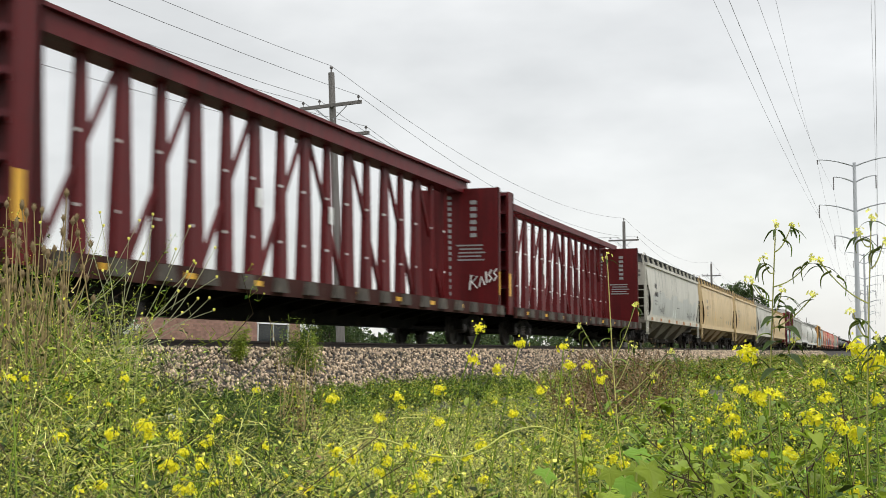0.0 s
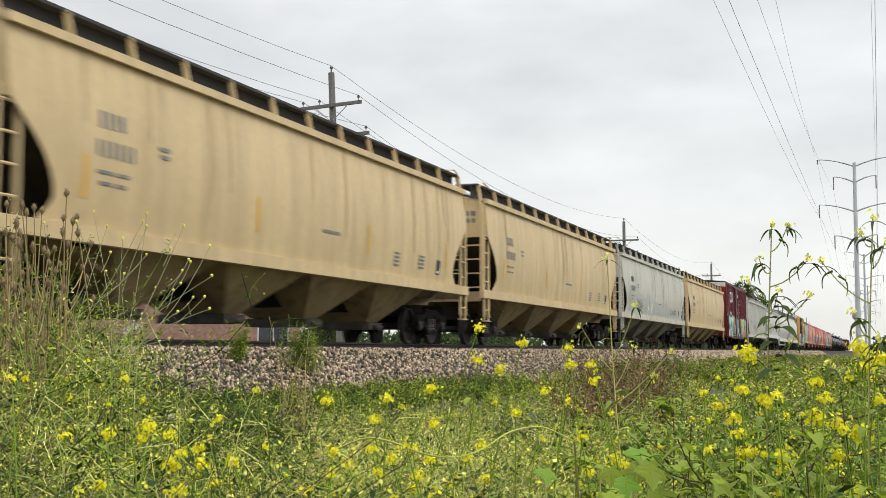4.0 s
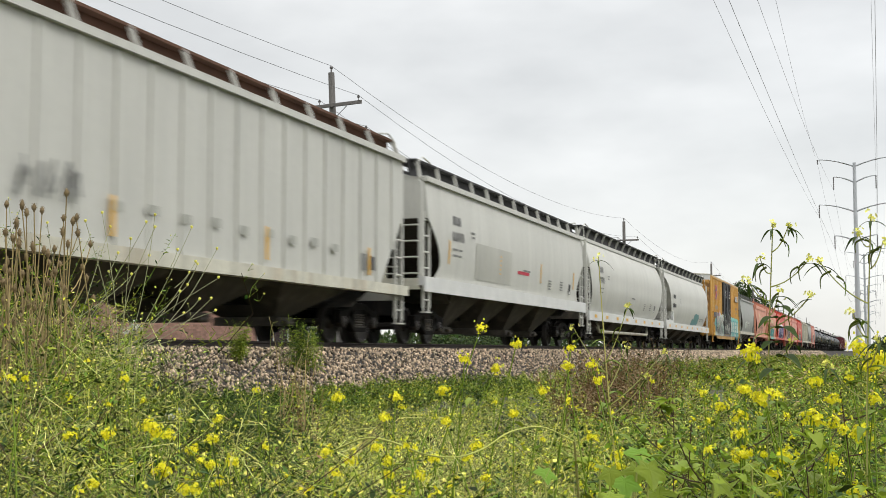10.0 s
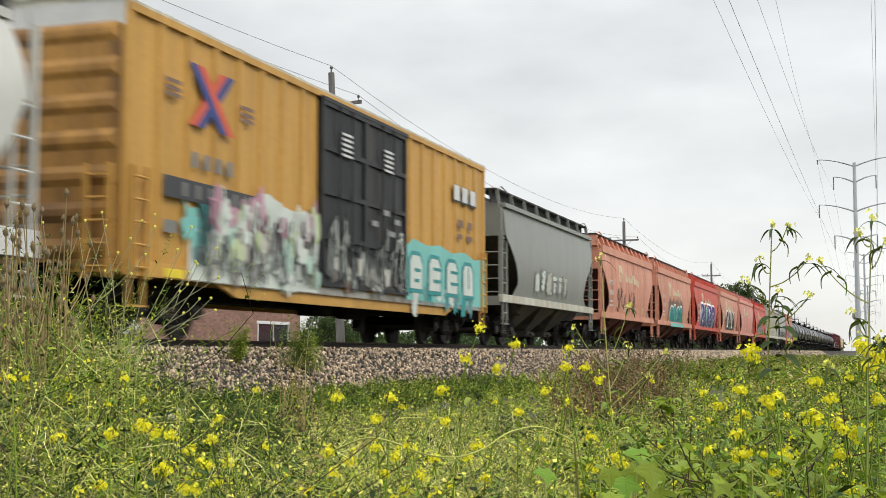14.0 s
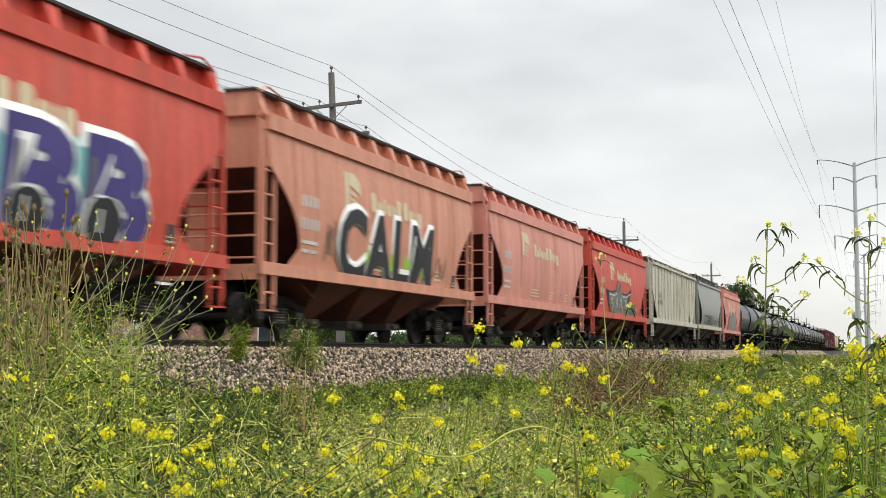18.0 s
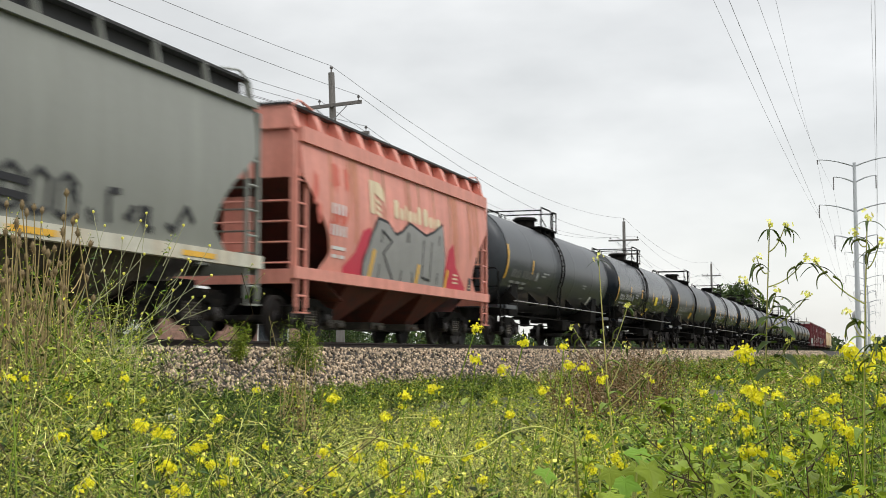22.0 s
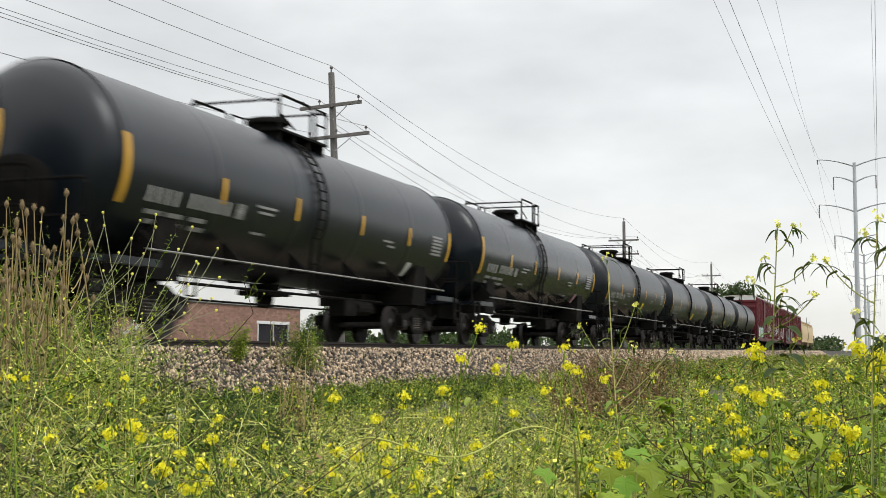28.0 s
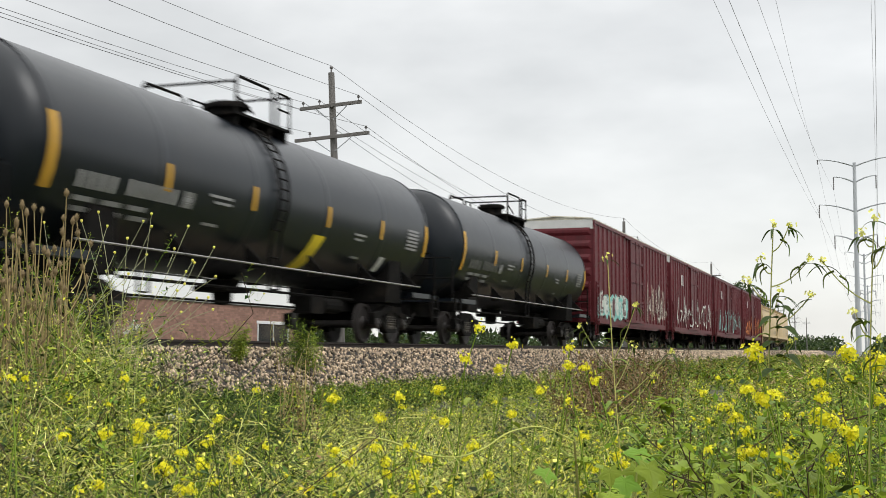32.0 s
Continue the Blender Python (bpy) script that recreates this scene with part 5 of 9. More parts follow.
    for at, lab, patch in ((244.97, "white round-sided covered hopper car with long sill", False), (264.74, "pale round-sided covered hopper car with a teal painted patch", True)):
        # the scooped end's grey hold colour includes the shading inside it
        car, side = hopper("round_hopper", 19.0, "barrel", WHITE, INK_WHITE, GRIME, lab, low=1.36, high=4.25, cut=1.5, dark=GRIME, scoop=patch, recess_mat=PATCH_GREY if patch else SHADED_SOOT_BROWN)
        if patch:
            bars(car, -6.1, 2.85, (0.17, 0.15, 0.15, 0.17), 0.22, INK_DARK, side, 0.07)
            bars(car, -6.1, 2.35, (0.13,) * 6, 0.22, INK_DARK, side, 0.07)
            for z in (1.95, 1.80):
                bars(car, -6.35, z, (0.40, 0.32), 0.06, INK_GREY, side, 0.1)
            for z in (2.78, 2.68, 2.57):
                bars(car, -3.95, z, (0.22,), 0.04, INK_GREY, side)
            for x, w in ((5.7, 0.5), (6.4, 0.22), (7.0, 0.3)):
                bars(car, x, 1.85, (w,), 0.07, INK_GREY, side)
                bars(car, x, 1.74, (w * 0.8,), 0.05, INK_GREY, side)
        else:
            hopper_marks(car, side, 9.5, INK_GREY, 1.5, yellow=False)
        sb = Shape()
        sb.box(-9.4, -1.64, 1.02, 9.4, -1.56, 1.38)
        part("sill_skirt", sb, INK_WHITE, car)
        for i in range(8):
            bars(car, -8.2 + 2.3 * i, 1.2, (0.45,), 0.13, MARK_YELLOW, lambda z: 1.64, name="reflector")
        pipe = Shape()
        if patch:
            pl = Shape()
            pl.box(-9.35, -1.62, 1.36, -6.75, -1.56, 1.5)
            pl.box(-6.85, -1.62, 1.36, -6.6, -1.5, 2.0)
            part("end_plate", pl, INK_WHITE, car, "white plate beside the scooped end")
        pipe.tube([(-6.2, -1.25, 0.95), (-5.9, -1.3, 0.62), (5.9, -1.3, 0.62), (6.2, -1.25, 0.95)], 0.07, 8)
        if not patch:
            part("unloading_pipe", pipe, OLD_WHITE, car, smooth=50)
        if patch:
            s = Shape()
            rnd = random.Random(8)
            blob(s, 3.75, 1.78, 1.25, 0.38, side, 0.012, rnd, 20, 0.08, 0.9)
            blob(s, 2.6, 1.60, 0.85, 0.20, side, 0.016, rnd, 16, 0.15, 0.8)
            part("paint_patch", s, DULL_TEAL, car, "dull teal spray patch")
        put(car, at)
    # yellow box car with dark double doors
    car, side = boxcar("yellow box car with black double doors and spray-painted lower half", 18.64, YELLOW, BLACK_DOOR, OLD_WHITE, doors=((-2.32, 0.06), (0.06, 2.61)), belly=0.26, white_end=True, end_mat=END_BROWN)
    yb = lambda z: 1.63
    for sx, mat, k in ((1, SCARLET, 0), (1, NAVY, 1), (-1, NAVY, 0), (-1, SCARLET, 1)):
        e = Shape()
        o = (-0.13 + 0.26 * k) * (1 if sx > 0 else 1)
        y = -1.642 - (0.004 if sx < 0 else 0.0)
        e.face([(-6.8 - sx * 0.52 + o - 0.13, y, 3.46), (-6.8 - sx * 0.52 + o + 0.13, y, 3.46), (-6.8 + sx * 0.52 + o + 0.13, y, 4.48), (-6.8 + sx * 0.52 + o - 0.13, y, 4.48)])
        part("emblem", e, mat, car, "crossed blue and red stripes")
    bars(car, -6.75, 2.38, (3.15,), 0.34, INK_DARK, yb, name="number_panel", label="black painted panel under the number")
    bars(car, -6.6, 2.38, (0.13,) * 6, 0.22, INK_GREY, lambda z: 1.64, 0.3)
    bars(car, -6.75, 2.9, (0.2, 0.2, 0.2, 0.2), 0.26, INK_GREY, yb, 0.2)
    for x in (-8.07, -5.53):
        for z in (4.06, 3.94, 3.84):
            bars(car, x, z, (0.5,), 0.07, BROWN, yb)
    bars(car, -8.1, 1.75, (0.4,), 0.2, INK_GREY, yb)
    bars(car, -7.95, 1.02, (0.6,), 0.14, BRIGHT_YELLOW, yb, name="reflector")
    bars(car, 7.33, 3.98, (0.56, 0.56, 0.56), 0.46, INK_DARK, yb, 0.16)
    bars(car, 7.3, 4.0, (0.5, 0.5, 0.5), 0.40, INK_WHITE, lambda z: 1.637, 0.22)
    bars(car, 7.3, 3.2, (0.5, 0.4), 0.2, BROWN, yb, 0.4)
    bars(car, 7.3, 2.85, (0.4, 0.5), 0.14, BROWN, yb, 0.4)
    for x in (-1.1, 1.35):
        for z in (4.30, 4.19, 4.08, 3.97, 3.86):
            bars(car, x, z, (0.55,), 0.055, INK_WHITE, lambda z: 1.7)
    for x, z in ((1.2, 2.9), (1.9, 2.75), (0.5, 2.6), (1.6, 2.45)):
        bars(car, x, z, (0.35,), 0.12, DULL_WHITE, lambda z: 1.7)
    mural(car, [(-7.5, 1.5), (-7.3, 1.9), (-6.9, 2.15), (-6.2, 2.2), (-5.4, 2.3), (-5.1, 2.62), (-4.6, 2.66), (-4.1, 2.5), (-3.6, 2.45), (-2.9, 2.5), (-2.4, 2.4)], 0.95, yb, PALE, 0.006, "pale overpainted spray field")
    splatter(car, -7.5, -6.7, 1.4, 2.0, yb, [CYAN, DULL_TEAL, TEAL], 24, 7, 0.3, 0.010)
    splatter(car, -6.8, -2.5, 1.9, 2.4, yb, [PINK, PALE, PINK, FADED_LIME, PINK], 25, 24, 0.26, 0.016)
    splatter(car, -6.8, -2.5, 1.15, 1.9, yb, [PALE, FADED_LIME, PALE, MINT, GREY_WHITE, PALE, DIRTY_WHITE], 26, 40, 0.24, 0.032)
    scrawl(car, -7.3, -2.5, 1.1, 2.3, lambda z: 1.67, BLACK_INK, 27, 0.020, 34)
    scrawl(car, -6.5, -2.5, 1.9, 2.6, lambda z: 1.675, PALE, 28, 0.03, 16)
    scrawl(car, -7.3, -2.5, 1.0, 1.6, lambda z: 1.68, SLATE, 37, 0.028, 22)
    scrawl(car, -2.2, 2.5, 1.1, 2.2, lambda z: 1.70, SLATE, 29, 0.030, 40)
    scrawl(car, -2.2, 2.5, 1.1, 2.6, lambda z: 1.70, PALE, 33, 0.022, 14)
    splatter(car, -2.2, 2.4, 1.1, 1.6, lambda z: 1.70, [SLATE, GREY_WHITE, BROWN, DIRTY_WHITE], 34, 22, 0.13, 0.006)
    mural(car, [(2.7, 2.3), (3.2, 2.5), (4.2, 2.4), (5.2, 2.48), (6.2, 2.35), (7.2, 2.45), (8.2, 2.3), (9.15, 2.4)], 1.02, yb, CYAN, 0.008, "pale cyan spray field")
    splatter(car, 2.9, 9.0, 1.05, 1.4, yb, [PALE, DULL_TEAL, CYAN, TEAL], 35, 22, 0.24, 0.012)
    for x in (3.3, 4.7, 6.1, 7.5):
        mural(car, [(x - 0.5, 2.0), (x - 0.3, 2.2), (x + 0.3, 2.2), (x + 0.55, 1.95)], 1.2, yb, TEAL, 0.030, "dark edge of sprayed letter", "graffiti_letter")
        mural(car, [(x - 0.42, 1.95), (x - 0.25, 2.1), (x + 0.25, 2.1), (x + 0.45, 1.9)], 1.3, yb, PALE, 0.036, "pale sprayed letter", "graffiti_letter")
    strokes(car, [[(3.2, 1.75), (3.6, 1.75)], [(3.2, 1.5), (3.5, 1.5)], [(4.6, 1.85), (5.1, 1.85)], [(4.6, 1.55), (5.1, 1.55)], [(6.0, 1.85), (6.5, 1.85)], [(6.0, 1.55), (6.5, 1.55)], [(7.5, 2.1), (7.55, 1.5)]], yb, TEAL, 0.04, 0.044)
    # dull whitish overspray and dirt along the sill
    rnd = random.Random(36)
    mural(car, [(-7.5 + 0.33 * i, 1.05 + rnd.uniform(-0.05, 0.12)) for i in range(51)], 0.93, yb, DIRTY_WHITE, 0.005, "grimy whitish band along the sill", "dirt_band")
    put(car, 285.59)
    # dark grey short hopper
    car, side = hopper("short_hopper", 13.2, "bulge", GREY_GREEN, OLD_WHITE, GRIME, "dark grey covered hopper car with white scrawled lettering", low=1.48, high=4.22, bays=3, dark=GREY_GREEN, post_mat=GREY_GREEN, rise=0.24, knee_at=0.66, cut=1.5)
    graffiti(car, -2.9, 1.9, 1.6, 2.6, side, None, GREY_GREEN, [PALE, PALE, GREY_WHITE], 31, 6)
    put(car, 303.40)
    # six potash hoppers: four faded salmon, two red
    for at, mat, lab, seed in ((318.20, SALMON, "faded salmon covered hopper car with dark scrawls", 1), (332.70, SALMON, "faded salmon covered hopper car with teal jagged lettering", 2),
                               (347.12, RED, "red covered hopper car with violet bubble lettering", 3), (361.55, SALMON, "faded salmon covered hopper car with tall dark lettering", 4),
                               (376.00, PINK_SALMON, "faded pink-salmon covered hopper car with pale lettering", 5), (390.44, RED, "red covered hopper car with grey winged lettering", 6)):
        car, side = hopper("potash_hopper", 13.15, "bulge", mat, mat, RED_GRIME, lab, low=1.40, high=4.12, bays=3, cap=True, cut=1.35, knee_at=0.66, rise=0.27, recess_mat=SHADED_SOOT_RED, dark=DEEP_RED if mat is RED else mat, post_mat=mat)
        for i in range(10):
            k = random.Random(int(at) + i)
            streaks(car, -5.6 + 11.2 * k.random(), 3.95, k.uniform(1.7, 3.0), k.uniform(0.06, 0.3), side, RED_RUN if mat is RED else SALMON_RUN, i)
        potash_marks(car, side)
        if seed == 1:
            scrawl(car, -3.6, 1.5, 1.5, 2.6, side, BLACK_INK, 40, 0.04, 8)
        elif seed == 2:
            zig = [(-3.1 + 5.9 * i / 22, (2.48 if i % 2 == 0 else 2.76) - (0.5 if i in (0, 22) else 0.0)) for i in range(23)]
            mural(car, zig, 1.32, side, BROWN, 0.010, "brown jagged spray cloud")
            hump = [(-2.55, 1.7), (-2.45, 2.2), (-2.1, 2.34), (-1.6, 2.32), (-1.35, 2.24), (-1.0, 2.42), (-0.4, 2.42), (-0.2, 2.16), (0.1, 2.14), (0.35, 2.34), (0.9, 2.36), (1.15, 2.2), (1.5, 2.42), (2.0, 2.4), (2.25, 2.0), (2.3, 1.6)]
            mural(car, hump, 1.30, side, MARK_WHITE, 0.020, "white outline of teal lettering")
            mural(car, [(x * 0.975 - 0.01, z - 0.09) for x, z in hump], 1.26, side, TEAL, 0.028, "teal bubble lettering")
            splatter(car, -2.2, 1.9, 1.55, 2.1, side, [CYAN, TEAL, TEAL], 41, 10, 0.2, 0.034)
            strokes(car, [[(-2.0, 1.5), (-2.0, 2.0), (-1.5, 2.05)], [(-1.4, 2.1), (-1.3, 1.5), (-0.9, 1.55)], [(-0.6, 2.2), (-0.55, 1.5)], [(-0.15, 2.05), (-0.2, 1.5)], [(0.3, 2.1), (0.3, 1.6), (0.8, 1.6)], [(1.1, 2.05), (1.1, 1.5)], [(1.4, 1.9), (1.9, 1.85), (1.5, 1.5)]], side, BLACK_INK, 0.022, 0.052)
            strokes(car, [[(-2.75, 1.4), (-2.65, 2.0)], [(-0.05, 1.4), (0.0, 1.9)], [(2.5, 1.4), (2.55, 1.9)]], side, MARK_YELLOW, 0.07, 0.024)
            mural(car, [(-2.6, 1.36), (2.3, 1.36)], 1.16, lambda z: 1.66, CYAN, 0.016, "pale blue sprayed sill")
        elif seed == 3:
            spikes = [(-3.8, 1.4), (-3.3, 2.3), (-2.7, 2.2), (-2.5, 1.9), (-2.1, 2.75), (-1.5, 2.6), (-0.9, 2.85), (-0.4, 2.5), (0.0, 2.9), (0.5, 2.55), (1.1, 2.8), (1.6, 2.55), (2.3, 2.9), (2.8, 2.3), (3.4, 2.7), (3.9, 1.4)]
            mural(car, spikes, 1.22, side, CYAN, 0.012, "pale green backing of bubble lettering")
            spray_words(car, "BUBB", 1.95, 0.1, 2.0, side, VIOLET, MARK_WHITE, 1.5, 0.12)
            rnd = random.Random(61)
            for x, r in ((-2.3, 0.5), (-0.6, 0.36), (1.0, 0.46), (2.75, 0.52)):
                for mat, k, off in ((MARK_WHITE, 1.12, 0.058), (BLACK_INK, 1.0, 0.063)):
                    b = Shape()
                    blob(b, x, 1.62, r * k, r * 0.8 * k, side, off, rnd, 18, 0.12, 0.15)
                    part("graffiti_letter", b, mat, car, "black bubble with white rim" if k == 1.0 else "")
                strokes(car, [[(x - 0.1, 1.5), (x - 0.08, 1.8)]], side, MARK_WHITE, 0.03, 0.068)
            strokes(car, [[(-2.5, 2.5), (-2.5, 2.0)], [(-0.9, 2.5), (-0.88, 2.0)], [(0.75, 2.5), (0.75, 2.0)], [(2.4, 2.5), (2.4, 2.0)]], side, SLATE, 0.05, 0.056)
        elif seed == 4:
            for x in (-1.1, 0.2, 1.3, 2.5):
                splatter(car, x - 0.4, x + 0.4, 1.5, 2.1, side, [LIME], int(40 + x * 7), 2, 0.26, 0.014)
            mural(car, [(-3.0, 1.42), (-2.5, 1.75), (-2.0, 1.5), (2.4, 1.44)], 1.2, side, BLACK_INK, 0.030, "dark brown sprayed base")
            spray_words(car, "CALM", 2.05, -0.1, 1.96, side, BLACK_INK, MARK_WHITE, 1.08, 0.07)
            scrawl(car, -3.9, -2.9, 1.6, 2.5, side, BROWN, 43, 0.03, 5)
            scrawl(car, 3.0, 4.0, 1.6, 2.2, side, BROWN, 44, 0.025, 4)
        elif seed == 6:
            wing = [(-3.8, 2.34), (-3.2, 2.28), (-2.5, 2.27), (-1.65, 2.36), (-1.45, 2.72), (-1.2, 2.78), (-1.1, 2.3), (-0.75, 2.62), (-0.6, 2.72), (-0.35, 2.3), (0.3, 2.26), (1.1, 2.3), (2.0, 2.56)]
            base = [2.3, 1.75, 1.5, 1.38, 1.34, 1.32, 1.3, 1.3, 1.3, 1.32, 1.36, 1.5, 2.5]
            mural(car, [(x, z + 0.07) for x, z in wing], base, side, BLACK_INK, 0.014, "black outline of winged shape")
            mural(car, wing[1:-1], [b + 0.06 for b in base[1:-1]], side, SLATE, 0.024, "grey winged spray shape")
            strokes(car, [[(-3.2, 2.2), (-2.0, 2.18), (-1.5, 2.3)], [(-0.3, 2.2), (0.8, 2.2), (1.7, 2.4)]], side, GREY_WHITE, 0.035, 0.034)
            for x, w in ((-2.6, 0.32), (-1.5, 0.26), (-0.6, 0.3), (0.5, 0.34)):
                mural(car, [(x - w, 2.0), (x + w, 1.95)], [1.55, 1.45], side, BLACK_INK, 0.032)
                strokes(car, [[(x - w * 0.7, 1.5), (x - w * 0.5, 2.05)], [(x + w * 0.3, 1.45), (x + w * 0.2, 2.1), (x + w, 1.7)]], side, GREY_WHITE, 0.045, 0.042)
            strokes(car, [[(-2.35, 1.45), (-2.3, 1.8)], [(-0.1, 1.4), (-0.05, 1.75)]], side, MARK_YELLOW, 0.05, 0.045)
            mural(car, [(1.4, 1.8), (1.7, 2.0), (2.0, 1.85), (2.3, 2.08), (2.7, 1.9), (3.2, 2.0), (3.35, 1.6)], 1.38, side, SLATE, 0.02, "grey sprayed tag")
            strokes(car, [[(1.7, 1.5), (1.8, 1.9)], [(2.1, 1.5), (2.3, 1.95), (2.5, 1.5)], [(2.8, 1.5), (3.0, 1.9)]], side, BLACK_INK, 0.05, 0.03)
        put(car, at)
    # ribbed old white hopper
    car, side = hopper("ribbed_hopper", 17.0, "flat", OLD_WHITE, OLD_WHITE, GRIME, "old white covered hopper car with rust-stained ribs", low=1.46, high=4.25, ribs=15, grate=RUST_GRATE, bays=3, post_mat=OLD_WHITE, cut=1.1, rise=0.06)
    for i in range(44):
        k = random.Random(900 + i)
        streaks(car, -7.2 + 14.4 * k.random(), k.uniform(3.0, 4.1), k.uniform(1.5, 2.9), k.uniform(0.03, 0.13), lambda z: 1.606, RUST_RUN, i)
    bars(car, 5.2, 1.75, (0.3,), 0.36, INK_DARK, ys, name="data_plate")
    bars(car, -6.0, 2.7, (0.14,) * 4, 0.22, INK_GREY, ys, 0.14)
    bars(car, -6.0, 2.35, (0.14,) * 5, 0.22, INK_GREY, ys, 0.14)
    for i in range(4):
        bars(car, 1.2, 1.9 + 0.12 * i, (0.5,), 0.05, INK_GREY, ys)
    put(car, 406.96)
    car, side = hopper("short_hopper", 13.1, "bulge", GREY_GREEN, OLD_WHITE, GRIME, "dark grey covered hopper car with black tag", low=1.48, high=4.22, bays=3, dark=GREY_GREEN, post_mat=GREY_GREEN, rise=0.24, knee_at=0.66, cut=1.5)
    loops = []
    for i in range(7):
        x = -3.4 + 0.62 * i
        loops.append([(x, 1.66), (x + 0.02, 2.1), (x + 0.2, 2.22), (x + 0.42, 2.1), (x + 0.42, 1.72), (x + 0.2, 1.62), (x, 1.7)])
    strokes(car, loops, side, BLACK_INK, 0.04, 0.02)
    strokes(car, [[(-1.5, 2.05), (-0.3, 2.0)], [(-1.5, 1.85), (-0.3, 1.8)]], side, BLACK_INK, 0.05, 0.024)
    scrawl(car, 0.6, 3.4, 1.6, 2.2, side, BLACK_INK, 52, 0.05, 7)
    for i in range(3):
        bars(car, -4.6 + 4.4 * i, 1.38, (1.1,), 0.09, MARK_YELLOW, lambda z: 1.6, name="reflector")
    put(car, 423.37)
    car, side = hopper("potash_hopper", 13.15, "bulge", PINK_SALMON, PINK_SALMON, RED_GRIME, "faded salmon covered hopper car with grey lettering over crimson", low=1.40, high=4.12, bays=3, cap=True, cut=1.35, knee_at=0.66, rise=0.27, recess_mat=SHADED_SOOT_RED, dark=PINK_SALMON, post_mat=PINK_SALMON)
    potash_marks(car, side)
    mural(car, [(-4.2, 1.56), (-3.6, 1.9), (-3.2, 2.4), (-2.75, 2.52), (-2.5, 1.6)], 1.40, side, CRIMSON, 0.012, "crimson sprayed flame")
    mural(car, [(2.4, 1.5), (2.7, 2.4), (3.1, 2.62), (3.4, 2.0), (4.3, 1.5)], 1.40, side, CRIMSON, 0.012, "crimson sprayed flame")
    field = [(-3.1, 1.7), (-2.7, 2.3), (-2.3, 2.72), (-1.7, 2.68), (-1.2, 2.45), (-0.8, 2.55), (-0.3, 2.8), (0.3, 2.7), (0.9, 2.6), (1.5, 2.75), (2.2, 3.0), (2.4, 2.2)]
    mural(car, [(x * 1.02, z + 0.07) for x, z in field], 1.38, side, BLACK_INK, 0.016, "black edge of grey lettering")
    mural(car, field, 1.36, side, GREY_SPRAY, 0.024, "grey block lettering")
    strokes(car, [[(-2.2, 1.4), (-2.1, 2.5), (-1.5, 2.3), (-2.0, 2.0), (-1.3, 1.45)], [(-0.8, 1.4), (-0.4, 2.6), (0.1, 1.4)], [(0.7, 2.5), (0.7, 1.6), (1.3, 1.55), (1.3, 2.5)], [(1.9, 2.7), (1.9, 1.5)]], side, BLACK_INK, 0.028, 0.036)
    strokes(car, [[(-2.75, 1.45), (-2.55, 2.0)], [(0.30, 1.4), (0.42, 1.85)], [(2.50, 1.45), (2.65, 1.85)]], side, MARK_YELLOW, 0.08, 0.040)
    splatter(car, -6.0, -4.0, 2.3, 3.4, side, [RED_RUN], 991, 7, 0.22, 0.006)
    for i in range(12):
        k = random.Random(990 + i)
        streaks(car, -5.6 + 11.2 * k.random(), 3.95, k.uniform(1.7, 3.0), k.uniform(0.06, 0.3), side, SALMON_RUN, i)
    for i, x in enumerate((-2.6, -1.9, -0.2, 0.5, 1.6, 2.9)):
        streaks(car, x, 3.95, 2.9 - 0.15 * (i % 3), 0.10, side, RUST_RUN, 980 + i)
    put(car, 437.87)
    # eleven tank cars
    spots = (454.5, 472.7, 491.2, 509.7, 528.2, 546.7, 565.3, 583.9, 602.5, 621.2, 639.9)
    for i, at in enumerate(spots):
        mat = TANK_GREY if i == 0 else TANK_BLACK if i in (1, 3, 4, 6) else DULL_TANK
        lab = "grey tank car with faded markings" if i == 0 else "glossy black tank car with yellow marks" if mat is TANK_BLACK else "dull black tank car with yellow marks"
        if i in (1, 4, 7, 8, 9):
            lab = "black tank car with a large yellow panel low on its side"
        car, skin = tank_car(lab, mat)
        rnd = random.Random(100 + i)
        ink = INK_GREY if i in (0, 10) else TANK_INK
        stripes = ((-7.72, 2.55, 1.05), (-4.65, 2.54, 0.44), (-1.65, 2.54, 0.43), (1.7, 2.54, 0.42), (4.7, 2.54, 0.42), (7.72, 2.52, 0.75))
        for x, z, h in stripes[:2] if i == 0 else stripes:
            curved_mark(car, x, z, 0.15 if abs(x) > 7 else 0.12, h, skin, MARK_YELLOW, "reflector", "yellow reflective stripe")
        for k in range(4):
            curved_mark(car, -6.95 + 0.27 * k, 2.24, 0.10, 0.24, skin, ink, "lettering")
        for k in range(6):
            curved_mark(car, -5.65 + 0.25 * k, 2.26, 0.095, 0.24, skin, ink, "lettering")
        for z, xs in ((1.98, (-6.7, -6.0, -5.3)), (1.84, (-6.6, -5.9, -5.2))):
            for x in xs:
                curved_mark(car, x + rnd.uniform(-0.05, 0.05), z, 0.5, 0.07, skin, DULL_WHITE, "lettering")
        curved_mark(car, -3.95, 2.26, 0.32, 0.26, skin, INK_GREY, "data_plate")
        curved_mark(car, -3.95, 2.26, 0.2, 0.12, skin, DULL_WHITE, "data_plate")
        for z, w in ((2.42, 0.8), (2.32, 0.6), (1.95, 0.5)):
            curved_mark(car, -2.9 + rnd.uniform(-0.2, 0.2), z, w, 0.045, skin, DULL_WHITE, "lettering")
            curved_mark(car, 3.5 + rnd.uniform(-0.2, 0.2), z - 0.1, w * 0.8, 0.045, skin, DULL_WHITE, "lettering")
        for k in range(6):
            curved_mark(car, 6.75, 2.26 + 0.085 * k, 0.75, 0.05, skin, INK_GREY if i in (0, 10) else DULL_WHITE, "lettering")
